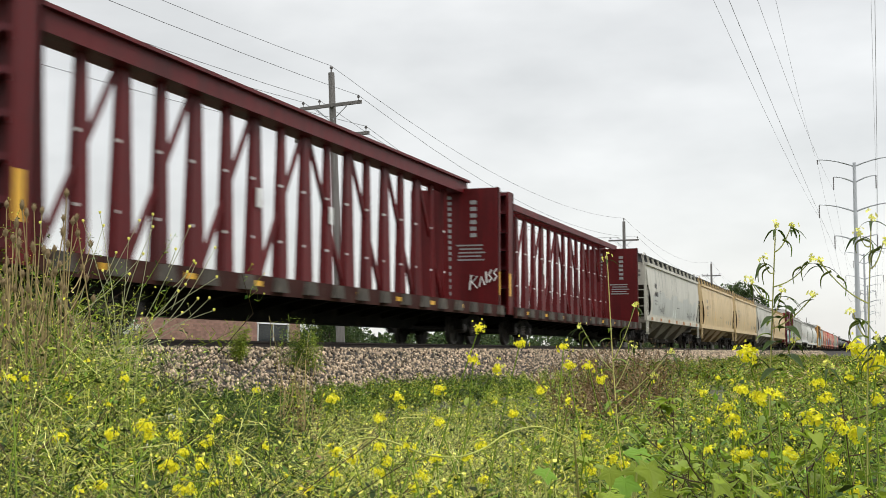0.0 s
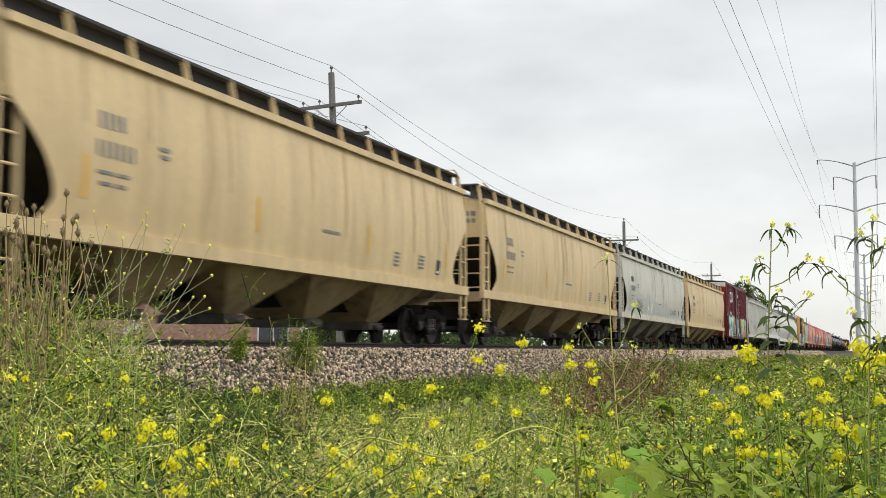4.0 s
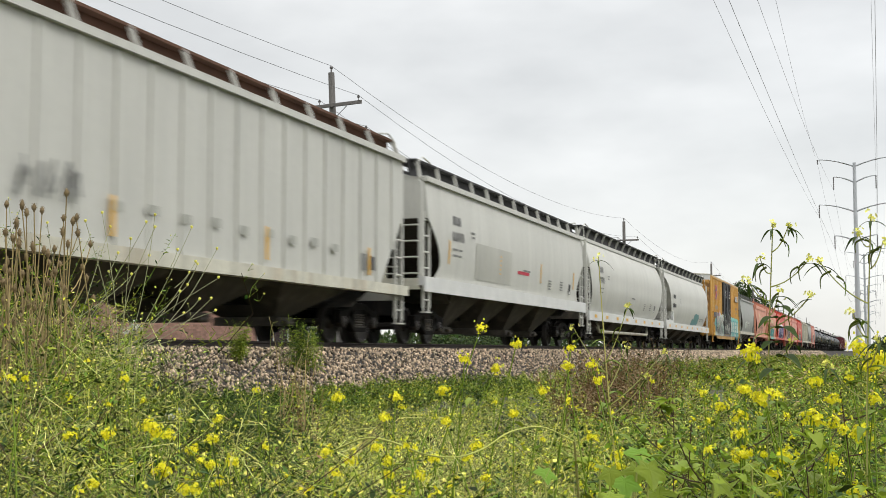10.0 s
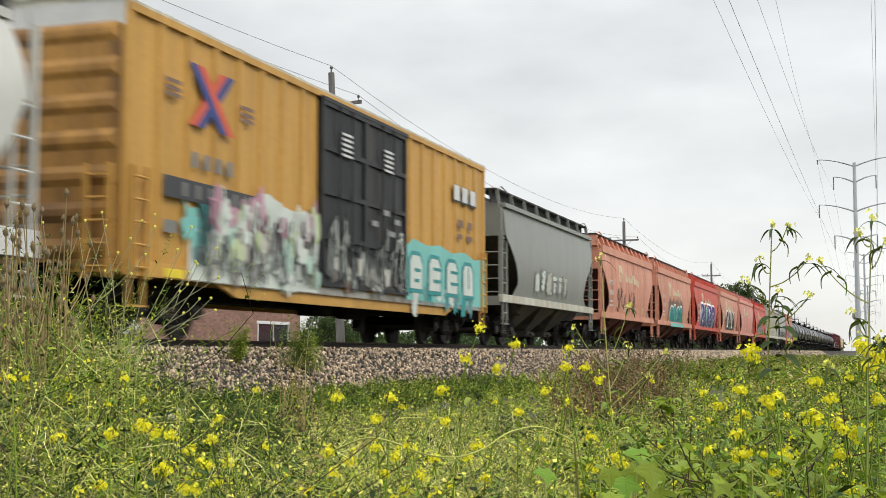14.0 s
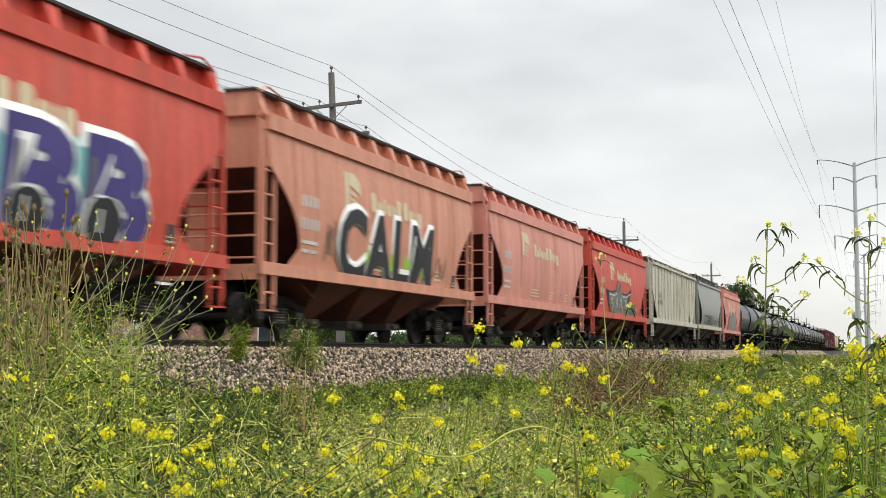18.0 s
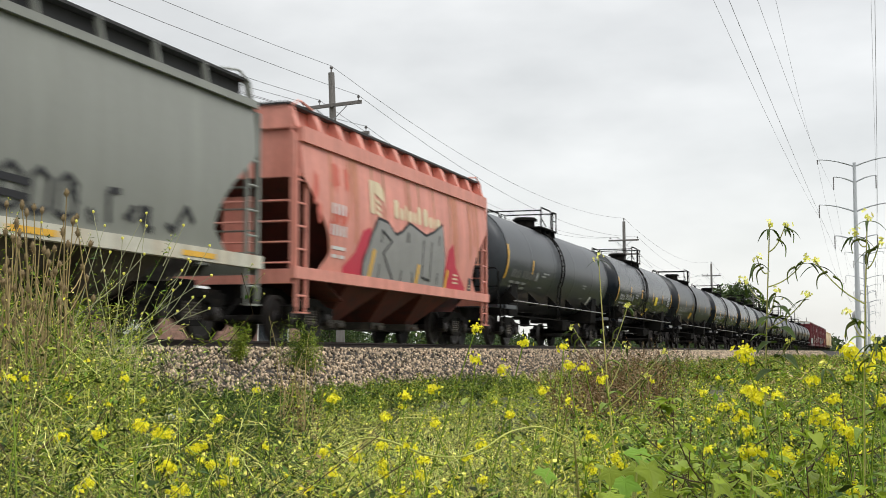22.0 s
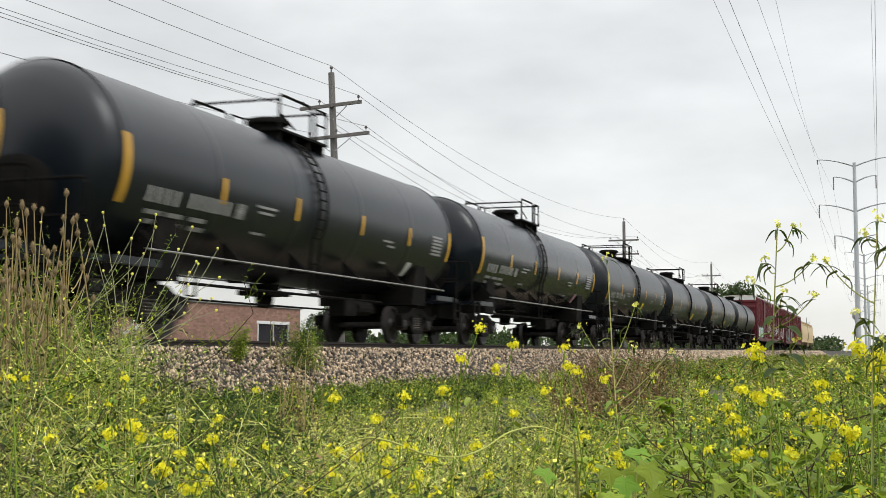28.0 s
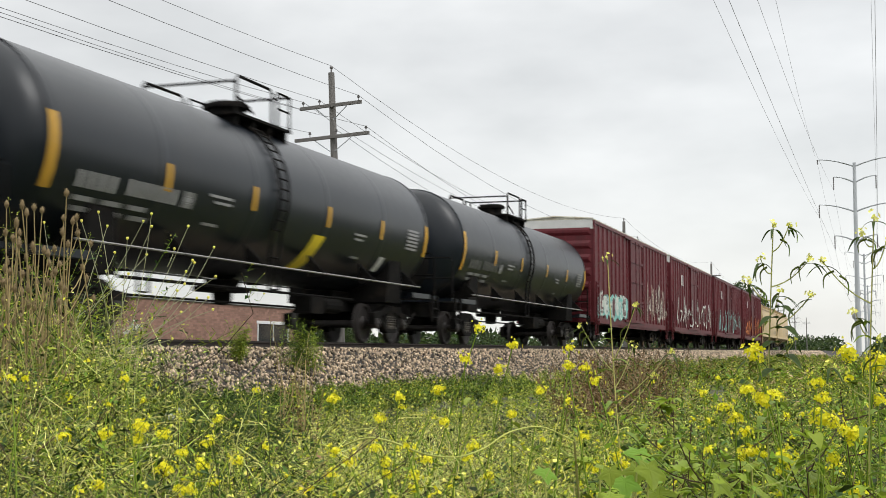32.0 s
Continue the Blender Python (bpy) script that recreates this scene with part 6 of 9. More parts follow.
        if i in (1, 4, 7, 8, 9):
            curved_mark(car, 0.75 if i == 1 else 1.35, 1.68 if i == 1 else 1.8, 0.55, 0.52 if i == 1 else 0.68, skin, BRIGHT_YELLOW, "panel", "bright yellow panel", 0.2)
        if i == 1:
            curved_mark(car, 2.68, 2.36, 0.7, 0.42, skin, BRIGHT_YELLOW, "panel", "bright yellow panel")
        if i == 2:
            curved_mark(car, -1.9, 2.0, 0.75, 0.34, skin, MARK_YELLOW, "panel", "dull yellow panel")
        if i in (0, 5, 6, 9):
            curved_mark(car, 5.2, 1.8, 0.32, 0.32, skin, INK_WHITE if i != 6 else PINK, "placard")
        put(car, at)
    # box cars and hoppers at the tail
    for k, at in enumerate((658.75, 679.4, 700.1, 720.8)):
        car, side = boxcar("maroon box car with pale roof edge and scrawled sides" if k == 0 else "weathered maroon box car with spray tags", 19.1, MAROON, MAROON, OLD_WHITE if k < 2 else GRATE, high=5.05, doors=((-1.8, 1.5),), white_end=k < 2)
        if k == 0:
            graffiti(car, -8.8, -3.0, 1.1, 2.3, lambda z: 1.63, CYAN, PALE, [MAROON, PALE, CYAN], 71, 7)
            scrawl(car, 2.5, 8.8, 1.2, 3.2, lambda z: 1.64, OLD_WHITE, 72, 0.05, 12)
        else:
            scrawl(car, -8.0, 8.5, 1.2, 3.0, lambda z: 1.64, (PALE, CYAN, ORANGE)[k - 1], 73 + k, 0.06, 16)
            bars(car, -5.5, 3.9, (0.3, 0.3), 0.6, INK_WHITE, lambda z: 1.64, 0.2)
        put(car, at)
    for at in (742.2, 763.6):
        car, side = hopper("covered_hopper", 20.15, "bulge", TAN, TAN, TAN_GRIME, "tan covered hopper car at the train's tail", dark=TAN_GRIME)
        hopper_marks(car, side, 10.07, INK_GREY, 1.5)
        put(car, at)


def potash_marks(car, side):
    """Company sign as plain shapes, number bars and stencils in cream."""
    bars(car, -2.66, 3.2, (0.26,), 0.74, INK_CREAM, side, label="cream logo shape")
    mural(car, [(-2.5, 3.57), (-2.2, 3.57), (-1.95, 3.42), (-1.9, 3.2)], [3.3, 3.22, 3.15, 3.0], side, INK_CREAM, 0.012, "cream logo shape", "lettering")
    for k in range(3):
        mural(car, [(-2.45, 3.2 - 0.13 * k), (-2.15, 3.12 - 0.13 * k)], [3.12 - 0.13 * k, 3.04 - 0.13 * k], side, INK_CREAM, 0.012, "", "lettering")
    x = -1.3
    for w, lo, hi in ((0.30, 2.86, 3.30), (0.27, 2.86, 3.14), (0.14, 2.86, 3.25), (0.26, 2.86, 3.14), (0.22, 2.86, 3.14), (0.26, 2.86, 3.30), (0.0, 0, 0), (0.33, 2.86, 3.30), (0.27, 2.86, 3.14), (0.15, 2.86, 3.14), (0.27, 2.76, 3.14)):
        if w:
            c = 0.07
            mural(car, [(x, hi - c), (x + min(c, w * 0.4), hi), (x + w - min(c, w * 0.4), hi), (x + w, hi - c)], [lo + c, lo, lo, lo + c], side, INK_CREAM, 0.012, "cream sign shape", "lettering")
        x += w + 0.085
    bars(car, -4.55, 2.72, (0.10,) * 4, 0.22, INK_WHITE, side, 0.10)
    bars(car, -4.55, 2.28, (0.09,) * 5, 0.22, INK_WHITE, side, 0.09)
    bars(car, -4.5, 1.92, (0.7,), 0.07, INK_WHITE, side)
    bars(car, -4.5, 1.75, (0.3, 0.26), 0.07, INK_WHITE, side, 0.1)
    for x, w in ((-1.1, 1.2), (1.2, 0.5), (3.4, 0.5)):
        for k in range(3):
            bars(car, x, 1.6 + 0.1 * k, (w * (1 - 0.15 * k),), 0.045, INK_CREAM, side)
    bars(car, 4.7, 1.62, (0.26,), 0.34, INK_DARK, side, name="data_plate")
    bars(car, 4.7, 1.55, (0.18,), 0.10, INK_CREAM, side, name="data_plate")


def spray_words(car, text, size, x, z, side, fill, edge, stretch, fat=0.0):
    """Tall sprayed letters with a pale shadow behind."""
    for mat, more, off, dx, dz in ((edge, 0.07, 0.036, -0.05, 0.05), (fill, 0.0, 0.048, 0, 0)):
        me = words_mesh(text, size, mat, "graffiti", fat=fat + more, gap=1.0 + fat)
        for v in me.vertices:
            zz = z + v.co.z + dz
            v.co = (x + v.co.x * stretch + dx, -side(zz) - off, zz)
        bm = bmesh.new()
        bm.from_mesh(me)
        if edge is mat:
            bmesh.ops.solidify(bm, geom=bm.faces[:], thickness=0.001)
        bm.to_mesh(me)
        bm.free()
        part("graffiti", me, mat, car, "sprayed capital letters")


build_train()



# ------------------------------------------------------------------ ground, ballast, track
def foliage(name, col, through_=0.22, each=0.5, rough=0.65, hue=0.03):
    m, nt, bs = nodes_of(name)
    N, L = nt.nodes.new, nt.links.new
    geo, mr, hsv = N("ShaderNodeNewGeometry"), N("ShaderNodeMapRange"), N("ShaderNodeHueSaturation")
    mr.inputs["To Min"].default_value, mr.inputs["To Max"].default_value = 1 - each, 1 + each
    hr = N("ShaderNodeMapRange")
    hr.inputs["To Min"].default_value, hr.inputs["To Max"].default_value = 0.497 - hue, 0.497 + hue
    fr, mu = N("ShaderNodeMath"), N("ShaderNodeMath")
    fr.operation, mu.operation = "FRACT", "MULTIPLY"
    mu.inputs[1].default_value = 7.31
    L(geo.outputs["Random Per Island"], mr.inputs["Value"])
    L(geo.outputs["Random Per Island"], mu.inputs[0])
    L(mu.outputs[0], fr.inputs[0])
    L(fr.outputs[0], hr.inputs["Value"])
    L(hr.outputs[0], hsv.inputs["Hue"])
    L(mr.outputs[0], hsv.inputs["Value"])
    hsv.inputs["Color"].default_value = rgb(col)
    L(hsv.outputs[0], bs.inputs["Base Color"])
    bs.inputs["Roughness"].default_value = rough
    bs.inputs["Specular IOR Level"].default_value = 0.25
    tr, mx = N("ShaderNodeBsdfTranslucent"), N("ShaderNodeMixShader")
    mx.inputs[0].default_value = through_
    L(hsv.outputs[0], tr.inputs["Color"])
    L(bs.outputs[0], mx.inputs[1])
    L(tr.outputs[0], mx.inputs[2])
    L(mx.outputs[0], nt.nodes["Material Output"].inputs["Surface"])
    return m


GREEN = foliage("weed_green", (0.180, 0.262, 0.026), each=0.65)
# dark leaf green, lowered further to deepen the shade between weeds
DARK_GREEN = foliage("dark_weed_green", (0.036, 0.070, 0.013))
LIGHT_GREEN = foliage("pale_weed_green", (0.40, 0.48, 0.075))
PALE_STEM = foliage("pale_straw_stem", (0.66, 0.67, 0.22), 0.1, 0.45)
GREY_STEM = foliage("grey_green_stem", (0.36, 0.36, 0.21), 0.05, 0.25)
PALE_BUD = foliage("pale_yellow_bud", (0.90, 0.88, 0.20), 0.25, 0.25, 0.6, 0.012)
DEEP_LEAF = foliage("lush_dark_leaf", (0.14, 0.235, 0.030), 0.30, 0.45, 0.5)
RED_STEM = foliage("dark_reddish_stem", (0.075, 0.045, 0.030), 0.05, 0.3)
STEM = foliage("weed_stem", (0.38, 0.39, 0.12), 0.1)
DRY = foliage("dry_straw", (0.42, 0.33, 0.15), 0.1, 0.35, 0.8, 0.008)
DRY_HEAD = foliage("dry_seed_head", (0.22, 0.165, 0.085), 0.05, 0.35, 0.8, 0.008)
RUNNER = foliage("pale_runner", (0.42, 0.48, 0.12), 0.1, 0.1)
PETAL = foliage("yellow_petal", (0.88, 0.83, 0.035), 0.35, 0.16, 0.6, 0.008)
BUD = foliage("yellow_green_bud", (0.78, 0.80, 0.07), 0.25, 0.2, 0.6, 0.01)
WHITE_BLOOM = foliage("white_bloom", (0.62, 0.64, 0.56), 0.3, 0.1)
REDDISH = foliage("reddish_dry_leaf", (0.20, 0.125, 0.06), 0.1, 0.4, 0.8, 0.01)
BROAD = foliage("broad_leaf_green", (0.24, 0.37, 0.035), 0.45, 0.35, 0.45)
TREE_LEAF = foliage("tree_leaf", (0.060, 0.095, 0.025), 0.3, 0.35)
SOIL = surface("dry_soil", (0.050, 0.045, 0.022), rough=0.95, var=0.4, size=0.6, dirt=(0.035, 0.048, 0.014), dirt_at=0.45, bump=0.6, bump_size=9)
# near-black bed colour stands for the shade in gaps between loose stones
GAP_SHADE_BED = surface("ballast_bed", (0.030, 0.024, 0.020), rough=0.95, var=0.4, size=4.0, bump=0.9, bump_size=16)
STONE = surface("ballast_stone", (0.41, 0.32, 0.225), rough=0.9, var=0.45, size=9.0, each=0.95)
TIE_WOOD = surface("creosoted_wood", (0.055, 0.045, 0.038), rough=0.9, var=0.35, size=3.0, stretch=(1, 0.2, 1))

GROUND_LINE = ((-3000, 0.0), (-60, 0.0), (-6, 0.0), (2, 0.02), (6.5, 0.10), (8.6, 0.28), (9.4, 0.42), (14.6, 0.46), (17, 0.42), (40, 0.4), (200, 0.4), (3000, 0.4))


def ground_z(y):
    for (ya, za), (yb, zb) in zip(GROUND_LINE, GROUND_LINE[1:]):
        if y <= yb:
            return za + (zb - za) * (y - ya) / (yb - ya)
    return 0.4


def build_ground():
    xs = [-3000, -800, -200, -60, -20] + [-10 + 2.5 * i for i in range(45)] + [110, 130, 160, 200, 300, 500, 900, 1600, 4500]
    ys = [-3000, -800, -200, -60, -20, -6, -4, -2, 0, 2, 3, 4, 5, 6.5, 7.5, 8.6, 9.4, 10.2, 12, 13.8, 14.6, 17, 24, 40, 80, 200, 600, 3000]
    grid = []
    for x in xs:
        row = []
        for y in ys:
            z = ground_z(y)
            if -10 < x < 105 and -6 <= y <= 9:
                z += 0.05 * (noise.noise((x * 0.4, y * 0.4, 0.0)))
            row.append((x, y, z))
        grid.append(row)
    s = Shape().rows(grid)
    tagged(new("ground", s.mesh("ground", SOIL, 60)), "weedy dry soil along a railway embankment", "ground", kind="structure")


BED = ((9.3, 0.40), (9.9, 0.84), (10.45, 1.19), (10.75, 1.225), (11.1, 1.215), (12.9, 1.23), (13.3, 1.25), (13.6, 1.2), (14.7, 0.44))


def build_bed():
    rnd = random.Random(7)
    s = Shape()
    xs = [-700, -160, -60, -20] + [-10 + 1.0 * i for i in range(120)] + [112, 120, 140, 180, 260, 420, 700, 1200]
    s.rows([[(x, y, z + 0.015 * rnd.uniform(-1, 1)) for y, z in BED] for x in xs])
    bed = tagged(new("ballast_bed", s.mesh("ballast_bed", GAP_SHADE_BED, 60)), "raised bed of crushed pinkish-grey stone under the track, coloured dark for shade in the gaps", "ballast", kind="structure")
    # loose stones on the slope that faces the camera
    rng = np.random.default_rng(11)
    n = 46000
    u = rng.random(n)
    x = np.concatenate([12.0 + 110.0 * u[:41000] ** 1.8, 95.0 + 200.0 * u[41000:] ** 1.5])
    v = rng.random(n) ** 0.9
    prof_y = np.array([8.6] + [p[0] for p in BED[:6]])
    prof_z = np.array([0.28] + [p[1] for p in BED[:6]])
    y = 8.95 + v * 2.1
    z = np.interp(y, prof_y, prof_z) + rng.uniform(-0.012, 0.045, n)
    # stone shape: an uneven octahedron
    base = np.array([(1, 0, 0), (0, 1, 0), (-1, 0, 0), (0, -1, 0), (0, 0, 1), (0, 0, -1)], float)
    size = (rng.uniform(0.016, 0.044, n) * (1 + np.maximum(0, x - 45) * 0.012))[:, None, None] * rng.uniform(0.65, 1.35, (n, 6, 1))
    a = rng.uniform(0, 2 * np.pi, n)
    b = rng.uniform(-1.5, 1.5, n)
    ca, sa, cb, sb = np.cos(a), np.sin(a), np.cos(b), np.sin(b)
    rot = np.zeros((n, 3, 3))
    rot[:, 0, 0], rot[:, 0, 1], rot[:, 0, 2] = ca, -sa * cb, sa * sb
    rot[:, 1, 0], rot[:, 1, 1], rot[:, 1, 2] = sa, ca * cb, -ca * sb
    rot[:, 2, 1], rot[:, 2, 2] = sb, cb
    verts = np.einsum("nij,nkj->nki", rot, base[None] * size) + np.stack([x, y, z], 1)[:, None, :]
    tri = np.array([(0, 1, 4), (1, 2, 4), (2, 3, 4), (3, 0, 4), (1, 0, 5), (2, 1, 5), (3, 2, 5), (0, 3, 5)])
    faces = (tri[None] + 6 * np.arange(n)[:, None, None]).reshape(-1, 3)
    me = array_mesh("ballast_stones", verts.reshape(-1, 3), faces, [STONE])
    tagged(new("ballast_stones", me), "loose crushed pinkish-grey stones on the embankment", "ballast", kind="stuff")
    # rails with head, web and foot
    track = tagged(new("track"), "single railway track with worn rails on wooden ties", "railway track", kind="structure")
    track.location = (0, TRACK_Y, 0)
    for sg, nm in ((-1, "rail"), (1, "rail")):
        y = sg * 0.7545
        prof = [(-0.07, -0.17), (0.07, -0.17), (0.07, -0.158), (0.012, -0.14), (0.010, -0.045), (0.036, -0.035), (0.036, -0.006), (0.028, 0), (-0.028, 0), (-0.036, -0.006), (-0.036, -0.035), (-0.010, -0.045), (-0.012, -0.14), (-0.07, -0.158)]
        s = Shape()
        s.rows([[(xx, y + a_, RAIL_Z + b_) for a_, b_ in prof] for xx in (-700, -160, 0, 40, 100, 1000)], True)
        rail = part("rail", s, RAIL_SIDE, track, "rusty steel rail")
        t = Shape()
        t.rows([[(xx, y + a_, RAIL_Z + b_ + 0.002) for a_, b_ in ((-0.034, -0.006), (-0.027, 0.0), (0.027, 0.0), (0.034, -0.006))] for xx in (-700, 0, 100, 1000)])
        part("rail_head", t, RAIL_TOP, rail, "polished running surface")
    tie = Shape()
    tie.box(-0.11, -1.3, 1.06, 0.11, 1.3, 1.228)
    tie_me = tie.mesh("tie", TIE_WOOD)
    pl = Shape()
    for sg in (-1, 1):
        pl.box(-0.1, sg * 0.7545 - 0.18, 1.224, 0.1, sg * 0.7545 + 0.18, 1.243)
        for dx in (-0.06, 0.06):
            for dy in (-0.1, 0.1):
                pl.box(dx - 0.012, sg * 0.7545 + dy - 0.02, 1.24, dx + 0.012, sg * 0.7545 + dy + 0.02, 1.27)
    pl_me = pl.mesh("tie_plates", RAIL_SIDE)
    for i in range(150):
        o = part("tie", tie_me, None, track, at=(6 + 0.53 * i, 0, 0))
        part("tie_plates", pl_me, None, o)


def array_mesh(name, verts, faces, mats, index=None, smooth=False):
    me = bpy.data.meshes.new(name)
    k = faces.shape[1]
    me.vertices.add(len(verts))
    me.vertices.foreach_set("co", np.ascontiguousarray(verts, dtype=np.float32).ravel())
    me.loops.add(faces.size)
    me.loops.foreach_set("vertex_index", faces.ravel().astype(np.int32))
    me.polygons.add(len(faces))
    me.polygons.foreach_set("loop_start", np.arange(0, faces.size, k, dtype=np.int32))
    for m in mats:
        me.materials.append(m)
    if index is not None:
        me.polygons.foreach_set("material_index", index.astype(np.int32))
    me.update(calc_edges=True)
    return me


build_ground()
build_bed()


# ------------------------------------------------------------------ poles, wires, far things
def utility_pole(base, tall, lean=(0.0, 0.0), arms=((1.55, 2.4), (2.75, 2.6)), group="utility poles"):
    """A wooden pole with cross-arms along y. lean: metres by which the top stands off. Returns the wire points."""
    pole = thing("utility_pole", "weathered wooden utility pole with cross-arms and insulators", "utility pole", group)
    pole.location = base

    def on(h):
        return Vector((lean[0] * h / tall, lean[1] * h / tall, h))
    s = Shape()
    s.tube([on(-0.6), on(tall * 0.33), on(tall * 0.66), on(tall)], 0.17, 10, 0.115)
    part("shaft", s, WOOD_POLE, pole, smooth=50)
    tops = []
    q = Shape()
    q.lathe_z([(tall - 0.05, 0.03), (tall + 0.14, 0.03), (tall + 0.16, 0.06), (tall + 0.22, 0.07), (tall + 0.27, 0.03), (tall + 0.28, 0.0)], 10, on(tall).x, on(tall).y)
    part("insulator", q, PORCELAIN, pole, smooth=40)
    tops.append(on(tall + 0.27))
    for down, wide in arms:
        c = on(tall - down)
        tilt = -lean[1] / tall
        s = Shape()
        ends = [(c.x + dx, c.y + sg * wide / 2, c.z + sg * wide / 2 * tilt) for dx, sg in ((-0.22, -1), (-0.12, -1), (-0.12, 1), (-0.22, 1))]
        s.hexa([(x, y, z - 0.06) for x, y, z in ends], [(x, y, z + 0.06) for x, y, z in ends])
        arm = part("cross_arm", s, WOOD_POLE, pole)
        for sg in (-1, 1):
            b = Shape()
            b.tube([(c.x - 0.17, c.y + sg * wide * 0.26, c.z - 0.05), (c.x - 0.1, c.y + sg * 0.05, c.z - 0.55)], 0.018, 5)
            part("brace", b, GALV, arm)
        for y in (-wide / 2 + 0.12, 0.45, wide / 2 - 0.12) if down < 2 else (-wide / 2 + 0.12, -0.18, wide / 2 - 0.6):
            i = Shape()
            z0 = c.z + 0.06 + tilt * y
            i.lathe_z([(z0 - 0.04, 0.015), (z0 + 0.1, 0.015), (z0 + 0.11, 0.05), (z0 + 0.15, 0.06), (z0 + 0.17, 0.03), (z0 + 0.2, 0.045), (z0 + 0.22, 0.0)], 10, c.x - 0.17, c.y + y)
            part("insulator", i, PORCELAIN, arm, smooth=40)
            tops.append(Vector((c.x - 0.17, c.y + y, z0 + 0.19)))
    return [Vector(base) + t for t in tops]


def wire(a, b, sag, r=0.008, n=14, label="thin dark overhead wire", name="power_line"):
    a, b = Vector(a), Vector(b)
    pts = []
    for i in range(n + 1):
        k = i / n
        p = a.lerp(b, k)
        p.z -= 4 * sag * k * (1 - k)
        pts.append(p)
    s = Shape()
    s.tube(pts, r, 5, caps=False)
    tagged(new(name, s.mesh(name, WIRE, 60)), label, "wire", "overhead wires")


def build_poles():
    spots = ((43.2, 18.2), (100.5, 18.3), (161.5, 18.6), (224.0, 18.9), (287.0, 19.0), (350.0, 19.0), (413.0, 19.0))
    sets = []
    sets.append(utility_pole((-21.0, 18.2, 0.42), 11.0, (0.1, 0.1)))
    for i, (x, y) in enumerate(spots):
        tall = (11.1, 11.0, 11.6, 11.2, 11.0, 11.0, 11.0)[i]
        lean = (0.3, 0.62) if i == 0 else (0.05, 0.05)
        sets.append(utility_pole((x, y, 0.42), tall, lean, arms=((1.27, 2.45), (2.45, 2.95)) if i == 0 else ((1.5, 2.3),) if i % 2 == 0 else ((1.5, 2.4), (2.6, 2.4))))
    # the span overhead hangs between the first two poles, each line with its own sag
    near = sets[1]
    for k, (y, z, sag) in enumerate(((0.0, 11.6, 1.13), (-1.1, 10.2, 0.91), (0.45, 10.2, 0.99), (1.1, 10.2, 1.14))):
        wire(near[k], (-20.9, 18.3 + y, z), sag)
    wire(near[3] + Vector((0, 0.1, -0.25)), (-20.9, 19.4, 10.0), 0.96)
    wire(near[6], (-20.9, 19.1, 9.0), 1.16)
    wire(near[4], (-20.9, 17.0, 9.0), 1.2)
    for a, b in zip(sets[1:], sets[2:]):
        for k in range(6):
            p, q = a[min(k, len(a) - 1)], b[min(k, len(b) - 1)]
            if k >= len(a) or k >= len(b):
                q = q + Vector((0, 0.4 * (k - 3), -0.6 * (k - 3)))
                p = p + Vector((0, 0.4 * (k - 3), -0.6 * (k - 3))) if k >= len(a) else p
            wire(p, q, 1.3 + 0.08 * k)


def power_tower(base, tall):
    """A tapered steel pole with upswept davit arms in four tiers."""
    t = thing("transmission_tower", "tall galvanised steel transmission pole with upswept arms", "power tower", "transmission towers")
    t.location = base
    s = Shape()
    s.tube([(0, 0, -0.5), (0, 0, tall * 0.5), (0, 0, tall)], 0.44, 12, 0.24)
    part("shaft", s, GALV, t, smooth=50)
    tips = []
    for h, reach in ((tall - 0.6, 5.4), (tall - 3.1, 3.1), (tall - 7.6, 5.3), (tall - 12.2, 3.1)):
        for sg in (-1, 1):
            a = Shape()
            pts = [(0, sg * reach * k, h + (1.25 if reach > 4 else 1.0) * math.sin(k * math.pi * 0.5) ** 0.9) for k in (0.0, 0.2, 0.45, 0.7, 0.88, 1.0)]
            a.tube(pts, 0.14, 8, 0.06)
            arm = part("arm", a, GALV, t, smooth=50)
            i = Shape()
            tip = Vector(pts[-1])
            long = 2.0 if h < tall - 2 else 0.7
            prof = []
            n = 12
            for k in range(n + 1):
                prof.append((tip.z - long * k / n, 0.11 if k % 2 else 0.06))
            i.lathe_z(prof, 8, tip.x, tip.y)
            part("insulator_string", i, PORCELAIN, arm)
            tips.append(Vector(base) + tip - Vector((0, 0, long)))
    return tips


def build_towers():
    sets = [power_tower((x, y, 0.1), 30.0) for x, y in ((-15.0, 2.6), (206.0, 1.9), (402.0, 1.6), (596.0, 1.2), (792.0, 1.0))]
    for k, (dy, sag) in enumerate(((0, 3.0), (-3.1, 3.0), (0.6, 3.0), (1.5, 3.0), (0, 3.0), (0, 1.8), (0.4, 3.0), (0, 0.7))):
        wire(sets[0][k] + Vector((0, dy, 0)), sets[1][k], sag, 0.011, 24, "thin grey transmission wire", "power_line")
    for a, b in zip(sets[1:], sets[2:]):
        for k in range(8):
            wire(a[k], b[k], 3.6, 0.013, 24, "thin grey transmission wire", "power_line")


build_poles()
build_towers()


